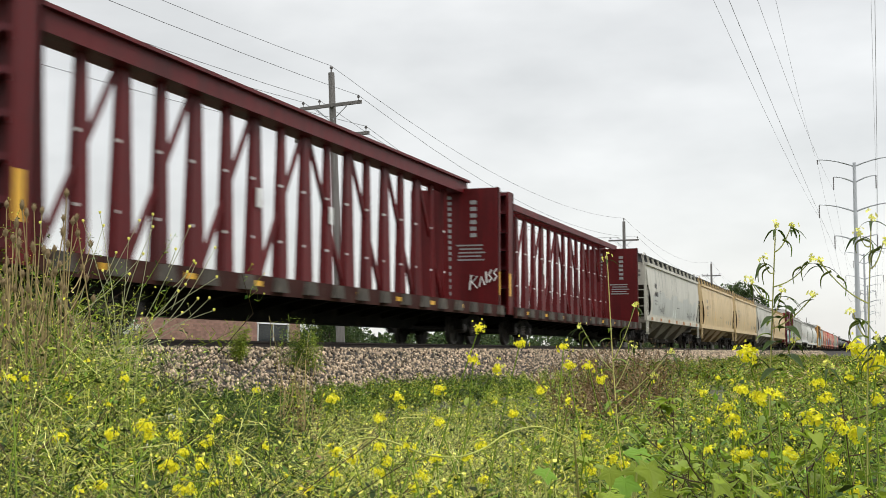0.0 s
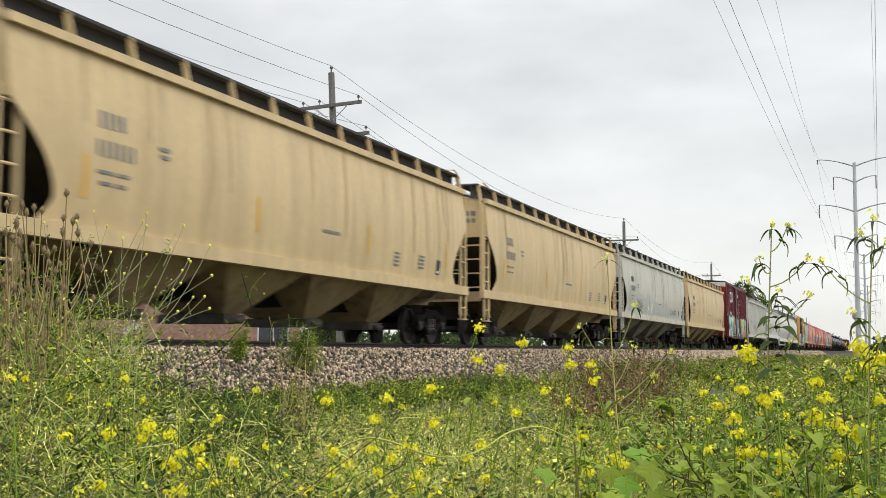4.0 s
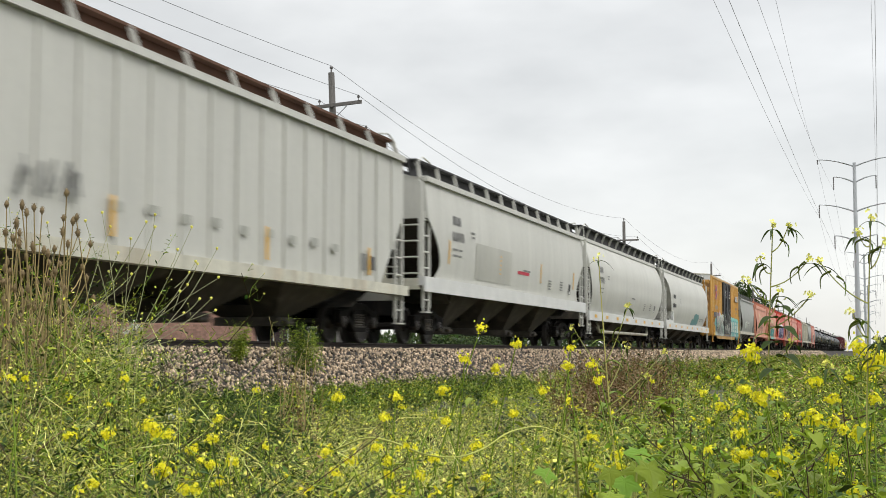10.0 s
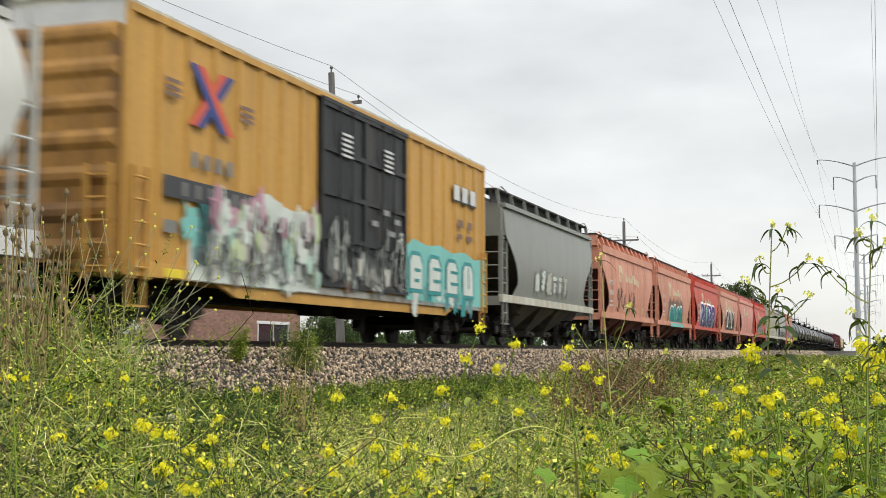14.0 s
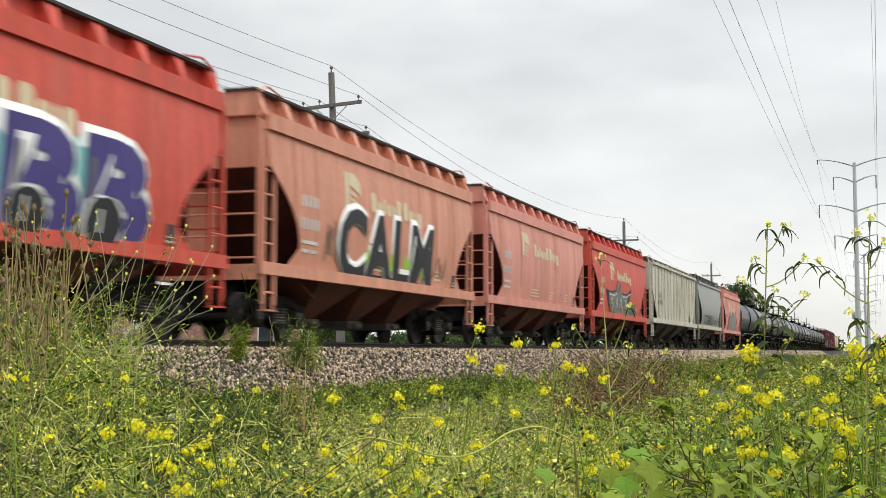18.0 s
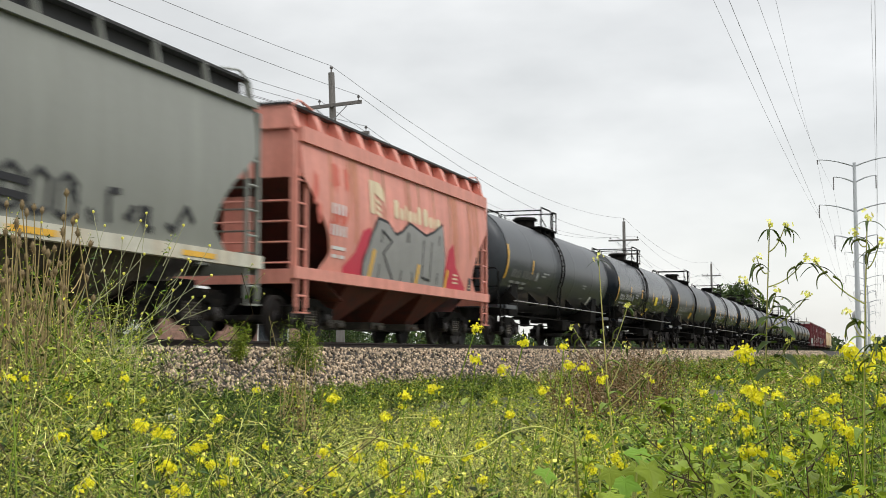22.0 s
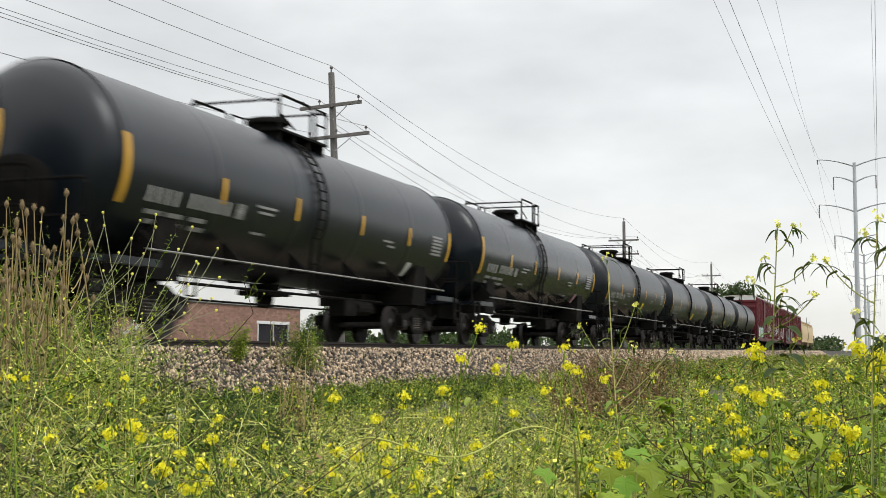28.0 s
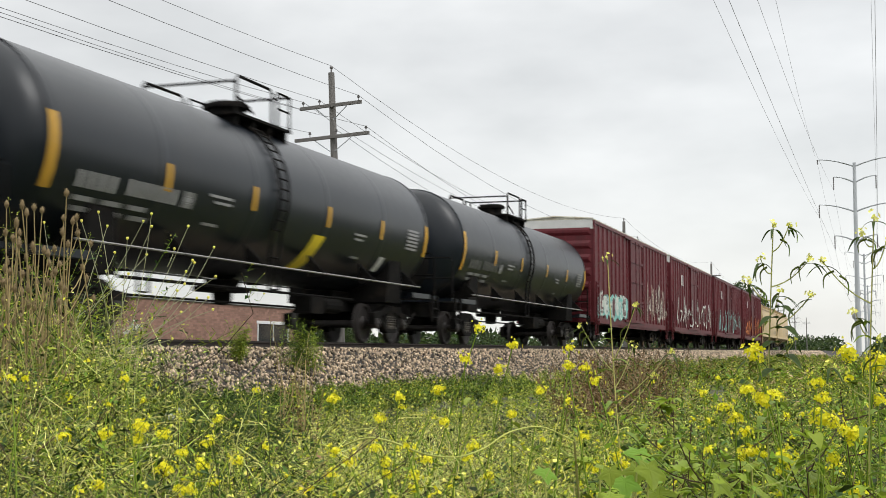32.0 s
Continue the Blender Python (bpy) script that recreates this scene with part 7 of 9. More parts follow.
# ------------------------------------------------------------------ weeds
class Growth:
    """Collects leaves and stalks as quads, with a material for each."""

    def __init__(self, mats):
        self.mats, self.v, self.m, self.n = mats, [], [], 0

    def leaves(self, base, way, length, width, roll, mat):
        """Lance-shaped leaves: base points, directions, lengths, widths, twist angles."""
        way = way / np.linalg.norm(way, axis=1, keepdims=True)
        up = np.where(np.abs(way[:, 2:3]) > 0.9, np.array([[1.0, 0, 0]]), np.array([[0, 0, 1.0]]))
        a = np.cross(way, up)
        a /= np.linalg.norm(a, axis=1, keepdims=True)
        b = np.cross(way, a)
        side = a * np.cos(roll)[:, None] + b * np.sin(roll)[:, None]
        mid = base + way * (length * 0.45)[:, None]
        tip = base + way * length[:, None]
        tip[:, 2] -= length * 0.12
        w = (width * 0.5)[:, None]
        quad = np.stack([base, mid - side * w, tip, mid + side * w], 1)
        self.v.append(quad.reshape(-1, 3))
        self.m.append(np.full(len(base), mat) if np.isscalar(mat) else mat)

    def strips(self, a, b, wa, wb, mat, rng):
        """Straight stalk pieces from a to b."""
        d = b - a
        d = d / (np.linalg.norm(d, axis=1, keepdims=True) + 1e-9)
        ang = rng.uniform(0, np.pi, len(a))
        r = np.stack([np.cos(ang), np.sin(ang), np.zeros(len(a))], 1)
        s = np.cross(d, r)
        s /= np.linalg.norm(s, axis=1, keepdims=True) + 1e-9
        quad = np.stack([a - s * wa[:, None], a + s * wa[:, None], b + s * wb[:, None], b - s * wb[:, None]], 1)
        self.v.append(quad.reshape(-1, 3))
        self.m.append(np.full(len(a), mat) if np.isscalar(mat) else mat)

    def mesh(self, name):
        v = np.concatenate(self.v)
        m = np.concatenate(self.m)
        f = np.arange(len(v)).reshape(-1, 4)
        return array_mesh(name, v, f, self.mats, m)


def ground_zs(y):
    return np.interp(y, [p[0] for p in GROUND_LINE], [p[1] for p in GROUND_LINE])


WEED_MATS = [GREEN, DARK_GREEN, LIGHT_GREEN, STEM, DRY, PETAL, BUD, WHITE_BLOOM, DRY_HEAD, REDDISH, BROAD, PALE_STEM, PALE_BUD, DEEP_LEAF, RED_STEM]


def weed_patch(name, label, seed, x, y, tall, stalk_mat, leaf_mats, leaf_n, leaf_len, leaf_wide, flowers=0, flower_mat=5, flower_size=0.012, lean=0.12, stalks=3, thick=0.0021, heads=2, head_r=0.012, wob=0.10, leaf_low=0.1):
    """A stand of weeds: one plant at each x, y, with several wandering stalks, many leaves and flower heads at the tips."""
    rng = np.random.default_rng(seed)
    g = Growth(WEED_MATS)
    x, y, tall = np.repeat(x, stalks), np.repeat(y, stalks), np.repeat(tall, stalks) * rng.uniform(0.55, 1.05, len(x) * stalks)
    n = len(x)
    x = x + rng.normal(0, 0.04, n)
    y = y + rng.normal(0, 0.04, n)
    root = np.stack([x, y, ground_zs(y) - 0.02], 1)
    bend = np.clip(rng.normal(0, lean, (n, 2)), -0.38, 0.38)
    segs = 6
    tint = 0.5 + 0.5 * np.sin(x * 1.7 + 1.3 * np.sin(y * 2.1) + seed) * np.cos(y * 1.9 + 1.1 * np.sin(x * 1.3))
    pts = [root]
    wander = np.zeros((n, 2))
    for i in range(1, segs + 1):
        k = i / segs
        wander = wander + rng.normal(0, wob / segs, (n, 2)) * k
        p = root.copy()
        p[:, :2] += (bend * k ** 1.6 + wander) * tall[:, None]
        p[:, 2] += tall * (k - 0.12 * k ** 3 * np.abs(bend).sum(1))
        pts.append(p)
    for i in range(segs):
        wa = np.full(n, thick * (1.25 - 0.9 * i / segs))
        g.strips(pts[i], pts[i + 1], wa, wa * 0.87, stalk_mat, rng)
    P = np.stack(pts, 1)

    def along(k):
        kk = np.clip(k * segs, 0, segs - 0.001)
        i = kk.astype(int)
        f = (kk - i)[:, None]
        ix = np.arange(n)
        return P[ix, i] * (1 - f) + P[ix, i + 1] * f
    leaf_pick = np.array(leaf_mats)
    for j in range(leaf_n):
        k = leaf_low + (1 - leaf_low) * rng.random(n) ** 0.7
        base = along(k)
        az = rng.uniform(0, 2 * np.pi, n)
        el = rng.uniform(-0.4, 1.1, n)
        way = np.stack([np.cos(az) * np.cos(el), np.sin(az) * np.cos(el), np.sin(el)], 1)
        ln = leaf_len * rng.uniform(0.45, 1.5, n) * (1.3 - 0.75 * k)
        g.leaves(base, way, ln, leaf_wide * rng.uniform(0.6, 1.3, n) * (ln / leaf_len), rng.uniform(-0.9, 0.9, n), leaf_pick[np.clip((tint * 0.75 + rng.normal(0.12, 0.22, n)) * len(leaf_pick), 0, len(leaf_pick) - 1).astype(int)])
    if flowers:
        for br in range(heads):
            k = rng.uniform(0.6, 1.0, n)
            base = along(k)
            az, el = rng.uniform(0, 2 * np.pi, n), rng.uniform(0.3, 1.3, n)
            way = np.stack([np.cos(az) * np.cos(el), np.sin(az) * np.cos(el), np.sin(el)], 1)
            ln = rng.uniform(0.04, 0.14, n)
            tip = base + way * ln[:, None] if br else P[:, segs]
            if br:
                g.strips(base, tip, np.full(n, thick * 0.5), np.full(n, thick * 0.35), stalk_mat, rng)
            show = rng.random(n) < 0.7
            c = tip[show]
            mm = len(c)
            big = rng.uniform(0.45, 1.25, mm) ** 1.5
            for f in range(flowers):
                az, el = rng.uniform(0, 2 * np.pi, mm), rng.uniform(-0.2, 1.2, mm)
                way = np.stack([np.cos(az) * np.cos(el), np.sin(az) * np.cos(el), np.sin(el)], 1)
                start = c + rng.normal(0, 1.0, (mm, 3)) * (head_r * big)[:, None]
                g.leaves(start, way, flower_size * big * rng.uniform(0.8, 1.3, mm), flower_size * big * rng.uniform(0.8, 1.1, mm), rng.uniform(-1.5, 1.5, mm), np.where(rng.random(mm) < 0.82, flower_mat, 6))
    me = g.mesh(name)
    return tagged(new(name, me), label, "weeds", kind="stuff")


def tangle(name, label, seed, x, y, tall, stems, sprays=6, leaf_n=8, leaf_len=0.030, leaf_wide=0.010, leaf_mats=(0, 1, 2), bud_mats=(12, 6), bud=0.0080, stalks=3, thick=0.0016, curl=0.17, lean=0.26, reach=0.10, flowers=0):
    """A thicket of thin curling stalks: each forks into bowed side sprays with small pods along them and a bud at the tip."""
    rng = np.random.default_rng(seed)
    g = Growth(WEED_MATS)
    n = len(x) * stalks
    x, y = np.repeat(x, stalks) + rng.normal(0, 0.05, n), np.repeat(y, stalks) + rng.normal(0, 0.05, n)
    tall = np.repeat(tall, stalks) * rng.uniform(0.6, 1.06, n)
    root = np.stack([x, y, ground_zs(y) - 0.02], 1)
    bend = np.clip(rng.normal(0, lean, (n, 2)), -0.5, 0.5)
    ph, fq = rng.uniform(0, 6.28, (n, 2)), rng.uniform(0.6, 1.7, (n, 2))
    mat = np.array(stems)[rng.integers(0, len(stems), n)]
    main = np.array((0, 1, 14, 3))[rng.integers(0, 4, n)]
    segs = 10
    pts = []
    for i in range(segs + 1):
        k = i / segs
        p = root.copy()
        p[:, :2] += (bend * k ** 1.6 + curl * k * np.sin(6.28 * fq * k + ph)) * tall[:, None]
        p[:, 2] += tall * (k - 0.3 * k ** 3 * (bend ** 2).sum(1))
        pts.append(p)
    for i in range(segs):
        w = np.full(n, thick * (1.2 - 0.7 * i / segs))
        g.strips(pts[i], pts[i + 1], w, w * 0.92, main, rng)
    P = np.stack(pts, 1)
    ix = np.arange(n)

    def along(k):
        kk = np.clip(k * segs, 0, segs - 0.001)
        i = kk.astype(int)
        f = (kk - i)[:, None]
        return P[ix, i] * (1 - f) + P[ix, i + 1] * f

    def aim(lo, hi):
        az, el = rng.uniform(0, 2 * np.pi, n), rng.uniform(lo, hi, n)
        return np.stack([np.cos(az) * np.cos(el), np.sin(az) * np.cos(el), np.sin(el)], 1)
    for j in range(sprays):
        start = along(rng.uniform(0.42, 1.0, n))
        way, bow, sway = aim(0.0, 1.3), rng.normal(0, 0.75, (n, 3)), rng.normal(0, 0.22, (n, 3))
        ln = (reach * rng.uniform(0.35, 1.15, n))[:, None]
        at = [start + way * ln * u + bow * ln * u * u + sway * ln * math.sin(6.28 * u) for u in (0.0, 0.3, 0.6, 0.85, 1.0)]
        for i in range(4):
            w = np.full(n, thick * (0.62 - 0.09 * i))
            g.strips(at[i], at[i + 1], w, w * 0.9, mat, rng)
        for i in (1, 2, 3):
            tip = at[i] + aim(-0.6, 1.2) * rng.uniform(0.008, 0.026, (n, 1))
            w = np.full(n, thick * 0.5)
            g.strips(at[i], tip, w * 0.6, w, np.where(rng.random(n) < 0.6, mat, leaf_mats[0]), rng)
        show = rng.random(n) < 0.8
        c, m = at[4][show], int(show.sum())
        bm = np.array(bud_mats)[rng.integers(0, len(bud_mats), m)]
        for f in range(2):
            d = rng.normal(0, 1, (m, 3))
            g.leaves(c - d * 0.002, d, bud * rng.uniform(0.6, 1.3, m), bud * rng.uniform(0.6, 1.0, m), rng.uniform(-1.5, 1.5, m), bm)
    for j in range(leaf_n):
        k = rng.uniform(0.15, 0.95, n)
        ln = leaf_len * rng.uniform(0.5, 1.6, n)
        g.leaves(along(k), aim(-0.4, 1.1), ln, leaf_wide * rng.uniform(0.6, 1.4, n), rng.uniform(-0.9, 0.9, n), np.array(leaf_mats)[rng.integers(0, len(leaf_mats), n)])
    if flowers:
        show = rng.random(n) < flowers
        c = P[show, segs]
        m = len(c)
        for f in range(7):
            d = aim(-0.2, 1.3)[:m]
            g.leaves(c + rng.normal(0, 0.006, (m, 3)), d, rng.uniform(0.009, 0.016, m), rng.uniform(0.008, 0.013, m), rng.uniform(-1.5, 1.5, m), 5)
    return tagged(new(name, g.mesh(name)), label, "weeds", kind="stuff")


def wedge(rng, n, az0, az1, d0, d1, power=1.0):
    """Spots on the ground in a fan about the standpoint: angles from the track's line, distances."""
    az = np.radians(rng.uniform(az0, az1, n))
    d = d0 + (d1 - d0) * rng.random(n) ** power
    return d * np.cos(az), d * np.sin(az), np.degrees(az), d


CREST = ((-4, -0.7, 3.1, 6.8, 9.2, 11.7, 15.4, 18, 20.5, 23, 26.7, 29.2, 31.6, 34.4, 37.4, 42), (-0.004, -0.004, 0.002, 0.012, 0.016, 0.022, 0.032, 0.036, 0.037, 0.032, 0.022, 0.016, 0.0, -0.045, -0.055, -0.055))


def build_weeds():
    rng = np.random.default_rng(5)

    def cover(n, az0, az1, d0, d1, spread, power=1.0, shift=0.0, patchy=0.0, phase=0.0):
        """Plants whose tops keep near the crest of the growth: tall at the near bank's end, low before the track."""
        x, y, az, d = wedge(rng, n, az0, az1, d0, d1, power)
        grain = 0.5 + 0.5 * np.sin(x * 2.6 + 1.9 * np.sin(y * 2.2 + phase) + phase) * np.cos(y * 3.1 + 1.4 * np.sin(x * 1.9) + 2 * phase)
        keep = (y < 9.45) & (y > -6) & (rng.random(n) > patchy * grain)
        x, y, az, d = x[keep], y[keep], az[keep], d[keep]
        drop = np.interp(az, CREST[0], CREST[1]) + shift
        top = 1.2 - d * (drop + spread * np.abs(rng.normal(0, 0.03, len(d))))
        swell = 0.80 + 0.20 * np.sin(x * 2.3 + 1.7 * np.sin(y * 1.6)) * np.cos(y * 2.7 + x) + 0.09 * np.sin(7.1 * x + 2 * np.sin(5.3 * y)) * np.sin(6.7 * y)
        tall = np.clip((top - ground_zs(y)) * swell, np.where(d > 9, 0.28, 0.12), 1.5)
        return x, y, tall
    x, y, t = cover(820, 26, 41, 2.2, 7, 1.0, 0.9)
    tangle("mustard_weeds", "tangled pale wild mustard with small yellow buds", 1, x, y, t, (11, 3, 1, 2), sprays=7, leaf_n=22, leaf_mats=(0, 1, 1, 1), flowers=0.07, bud=0.009)
    x, y, t = cover(880, 9, 28, 2.2, 9, 1.0, 0.9)
    tangle("mustard_weeds", "tangled straw-green wild mustard with small yellow buds", 31, x, y, t, (11, 11, 11, 2), sprays=8, leaf_n=18, leaf_len=0.036, leaf_wide=0.012, flowers=0.11, leaf_mats=(0, 1, 1, 1, 2), bud=0.0105, thick=0.0019)
    x, y, t = cover(700, 12, 41, 6, 17, 1.0, 1.0)
    tangle("mustard_weeds", "tangled wild mustard nearer the railway with small yellow buds", 32, x, y, t, (11, 11, 3, 0), sprays=6, leaf_n=16, leaf_len=0.055, leaf_wide=0.018, leaf_mats=(0, 1, 1, 1), bud=0.015, thick=0.0026, reach=0.15, flowers=0.10)
    x, y, t = cover(520, -4, 12, 2.3, 7, 1.0, 0.9)
    tangle("mustard_weeds", "green wild mustard with yellow buds between dark leaves", 33, x, y, t, (3, 2, 0), sprays=5, leaf_n=16, leaf_len=0.045, leaf_wide=0.018, leaf_mats=(1, 13, 13, 0), flowers=0.17)
    x, y, t = cover(900, 12, 41, 2.3, 18, 1.0, 1.0, patchy=0.6, phase=2.3)
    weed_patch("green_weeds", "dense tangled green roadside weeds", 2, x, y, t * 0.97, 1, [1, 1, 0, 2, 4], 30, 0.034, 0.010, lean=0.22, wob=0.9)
    x, y, t = cover(900, -4, 12, 2.3, 16, 1.0, 1.0, patchy=0.5, phase=2.3)
    weed_patch("lush_weeds", "lush dark green leafy weeds with reddish stems", 21, x, y, t, 14, [13, 13, 1, 0, 10], 24, 0.060, 0.024, lean=0.3, wob=0.5, leaf_low=0.3)
    # low filler layer whose dark colour stands for shade deep in the growth
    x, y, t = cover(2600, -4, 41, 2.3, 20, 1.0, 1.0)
    weed_patch("undergrowth", "leafy undergrowth low between the weeds, coloured dark for shaded gaps", 14, x, y, t * 0.80, 1, [1, 1, 1, 0], 26, 0.045, 0.017, lean=0.3, wob=0.6, stalks=2, leaf_low=0.3)
    x, y, t = cover(950, 25.5, 31.8, 4.4, 14, 0.7, 0.8)
    weed_patch("feathery_weeds", "dark green feathery weeds beside the embankment", 3, x, y, t * 1.18, 1, [1, 1, 1, 1, 0], 44, 0.060, 0.010, lean=0.14, wob=0.3)
    x, y, t = cover(1100, -4, 14, 9, 45, 0.6, 1.0, patchy=0.5)
    weed_patch("trackside_weeds", "green weeds with yellow flowers along the track", 4, x, y, t, 0, [1, 0, 0, 2, 4], 22, 0.10, 0.032, 3, 5, 0.016, thick=0.004, head_r=0.02)
    x, y, t = cover(1300, -5, 6, 40, 240, 0.5, 1.2)
    weed_patch("far_trackside_weeds", "low green weeds far along the track", 9, x, y, np.maximum(t, 0.55), 0, [1, 0, 0, 2, 4], 16, 0.26, 0.10, thick=0.01)
    x, y = 44 + 110 * rng.random(1500) ** 1.3, rng.uniform(2.5, 9.35, 1500)
    weed_patch("verge_weeds", "green and brownish weeds on the railway verge", 22, x, y, rng.uniform(0.30, 0.75, 1500), 0, [1, 0, 0, 13, 9, 4], 16, 0.17, 0.05, 2, 5, 0.02, thick=0.006)
    x, y = 10 + 45 * rng.random(1300) ** 1.2, rng.uniform(5.5, 9.5, 1300)
    weed_patch("bank_weeds", "low dense green weeds at the foot of the ballast", 10, x, y, rng.uniform(0.16, 0.52, 1300) ** 1.3, 3, [1, 0, 0, 2, 2], 18, 0.085, 0.024, 3, 5, 0.012, thick=0.003)
    x, y = rng.uniform(14, 33, 900), rng.uniform(7.6, 9.75, 900)
    weed_patch("bank_weeds", "low dark weeds creeping up to the stones", 35, x, y, rng.uniform(0.14, 0.36, 900), 0, [1, 1, 0, 13], 20, 0.075, 0.022, thick=0.003, lean=0.4, wob=0.5)
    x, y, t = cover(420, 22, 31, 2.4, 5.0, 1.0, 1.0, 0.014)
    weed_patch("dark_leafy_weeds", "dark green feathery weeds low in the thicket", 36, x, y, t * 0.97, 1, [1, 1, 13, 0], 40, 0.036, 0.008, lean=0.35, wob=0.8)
    x, y, t = cover(1300, -4, 41, 2.4, 18, 0.8, 1.0, -0.003, patchy=0.8, phase=4.1)
    weed_patch("dry_weeds", "dry brown weed stalks among the green", 5, x, y, t * 0.95, 8, [4, 9, 8, 9], 14, 0.030, 0.009, lean=0.3, wob=0.9)
    x, y, t = cover(760, 30.5, 41, 4.2, 9.0, 0.5, 0.9)
    az = np.degrees(np.arctan2(y, x))
    clear = (az < 34.4) | (np.hypot(x, y) > 6.1)
    x, y, t, az = x[clear], y[clear], t[clear], az[clear]
    rise = np.interp(az, (30, 31.5, 33, 42), (0.92, 1.02, 1.24, 1.28))
    weed_patch("bushy_weeds", "tall bushy green weeds at the bank's end", 12, x, y, t * rise, 0, [1, 1, 1, 0, 0, 2], 56, 0.040, 0.012, 3, 12, 0.007, lean=0.12, wob=0.35, heads=2, leaf_low=0.3, thick=0.0017)
    tangle("bushy_weeds", "curling pale weeds with buds at the bank's end", 34, x[::3], y[::3], t[::3] * rise[::3] * 0.95, (0, 3, 2), sprays=6, leaf_n=22, leaf_mats=(0, 1, 1, 2), leaf_len=0.034, thick=0.0022, reach=0.12, bud=0.009)
    x, y, t = cover(620, -4, 13, 2.2, 9, 1.0, 0.9, patchy=0.7, phase=5.2)
    weed_patch("leafy_weeds", "leafy green undergrowth between the flowers", 13, x, y, t * 1.0, 0, [1, 1, 10, 10, 0], 24, 0.062, 0.030, lean=0.3, wob=0.6)
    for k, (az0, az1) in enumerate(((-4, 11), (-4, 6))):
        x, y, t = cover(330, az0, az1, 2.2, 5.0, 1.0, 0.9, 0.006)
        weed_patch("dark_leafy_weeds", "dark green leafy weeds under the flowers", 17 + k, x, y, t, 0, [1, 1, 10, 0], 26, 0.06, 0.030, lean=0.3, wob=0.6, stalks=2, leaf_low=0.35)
    x, y, t = cover(150, -3, 18, 2.3, 3.8, 1.0, 0.9, 0.02)
    weed_patch("broad_leaved_weeds", "low weeds with broad bright green leaves", 15, x, y, t, 0, [10, 10, 0], 12, 0.10, 0.046, lean=0.35, wob=0.6, stalks=2, leaf_low=0.45)
    az, d = np.radians(32.9 + rng.normal(0, 0.35, 6)), 3.4 + rng.normal(0, 0.05, 6)
    weed_patch("pale_plume", "pale dry feathery plume among the weeds", 16, d * np.cos(az), d * np.sin(az), rng.uniform(1.1, 1.22, 6), 4, [8, 7, 2, 4], 60, 0.02, 0.008, lean=0.08, wob=0.2, stalks=1, leaf_low=0.75)
    # pale loops and bare stalks through the tangle
    x, y, t = cover(220, -4, 41, 2.6, 10, 0.8, 0.9, patchy=0.6, phase=1.2)
    tangle("straggling_stalks", "pale straggling bare stalks with tiny buds", 6, x, y, t * 0.98, (11, 11, 2), sprays=6, leaf_n=5, thick=0.0017, curl=0.24, lean=0.3, reach=0.12, bud=0.008)
    # a brown dock patch, reddish bushes and green tufts on the ballast's edge
    x, y = 8.75 + rng.normal(0, 0.10, 10), 4.05 + rng.normal(0, 0.045, 10)
    weed_patch("dock_weeds", "brown dried dock stalks with seed clusters", 7, x, y, rng.uniform(1.1, 1.5, 10), 4, [9, 8, 4, 0, 0], 26, 0.040, 0.015, lean=0.04, wob=0.12, leaf_low=0.35, thick=0.005)
    x, y = rng.uniform(12.5, 23, 240), rng.uniform(2.0, 4.2, 240)
    near = np.abs(np.degrees(np.arctan2(y, x)) - 11.2) < 2.6
    x, y = x[near], y[near]
    weed_patch("dry_bushes", "reddish brown dried bushes before the ballast", 8, x, y, rng.uniform(1.1, 1.4, len(x)), 9, [9, 9, 8, 1], 30, 0.07, 0.020, lean=0.2, wob=0.4, thick=0.005)
    for k, (x0, y0, h, n, wide) in enumerate(((19.6, 10.15, 0.76, 10, 0.09), (21.3, 9.9, 1.0, 12, 0.13), (21.7, 9.8, 1.0, 10, 0.13))):
        x, y = x0 + rng.normal(0, wide, n), y0 + rng.normal(0, wide * 0.6, n)
        o = weed_patch("feathery_bush", "bright green feathery bush at the ballast edge", 20 + k, x, y, np.full(n, h), 0, [0, 2, 0, 1], 50, 0.12, 0.011, lean=0.2, leaf_low=0.15)
        o.location.z = float(np.interp(y0, [p[0] for p in BED], [p[1] for p in BED])) - float(ground_zs(y0))


build_weeds()


# ------------------------------------------------------------------ single plants that stand out
def spot(az, d, z=0.0):
    """A place by its angle from the track's line, its distance from the standpoint and its height."""
    return Vector((d * math.cos(radians(az)), d * math.sin(radians(az)), z))


def petals(rnd, centre, r, n, size):
    """A loose cluster of four-petalled flowers about a point."""
    s = Shape()
    for _ in range(n):
        c = Vector(centre) + Vector((rnd.gauss(0, r), rnd.gauss(0, r), rnd.gauss(0, r * 0.7)))
        ax = ((c - Vector(centre)) / max(r, 1e-4) + Vector((rnd.gauss(0, 0.4), rnd.gauss(0, 0.4), 0.5))).normalized()
        a = ax.orthogonal().normalized()
        b = ax.cross(a)
        for k in range(4):
            w = k * math.pi / 2 + rnd.random()
            d = (a * math.cos(w) + b * math.sin(w))
            e = ax.cross(d)
            s.face([c, c + d * size * 0.6 - e * size * 0.42 + ax * size * 0.2, c + d * size + ax * size * 0.25, c + d * size * 0.6 + e * size * 0.42 + ax * size * 0.2])
    return s


def curve_between(a, b, bow, n=7):
    a, b, bow = Vector(a), Vector(b), Vector(bow)
    return [a.lerp(b, i / n) + bow * math.sin(math.pi * i / n) for i in range(n + 1)]


SWAYERS = []


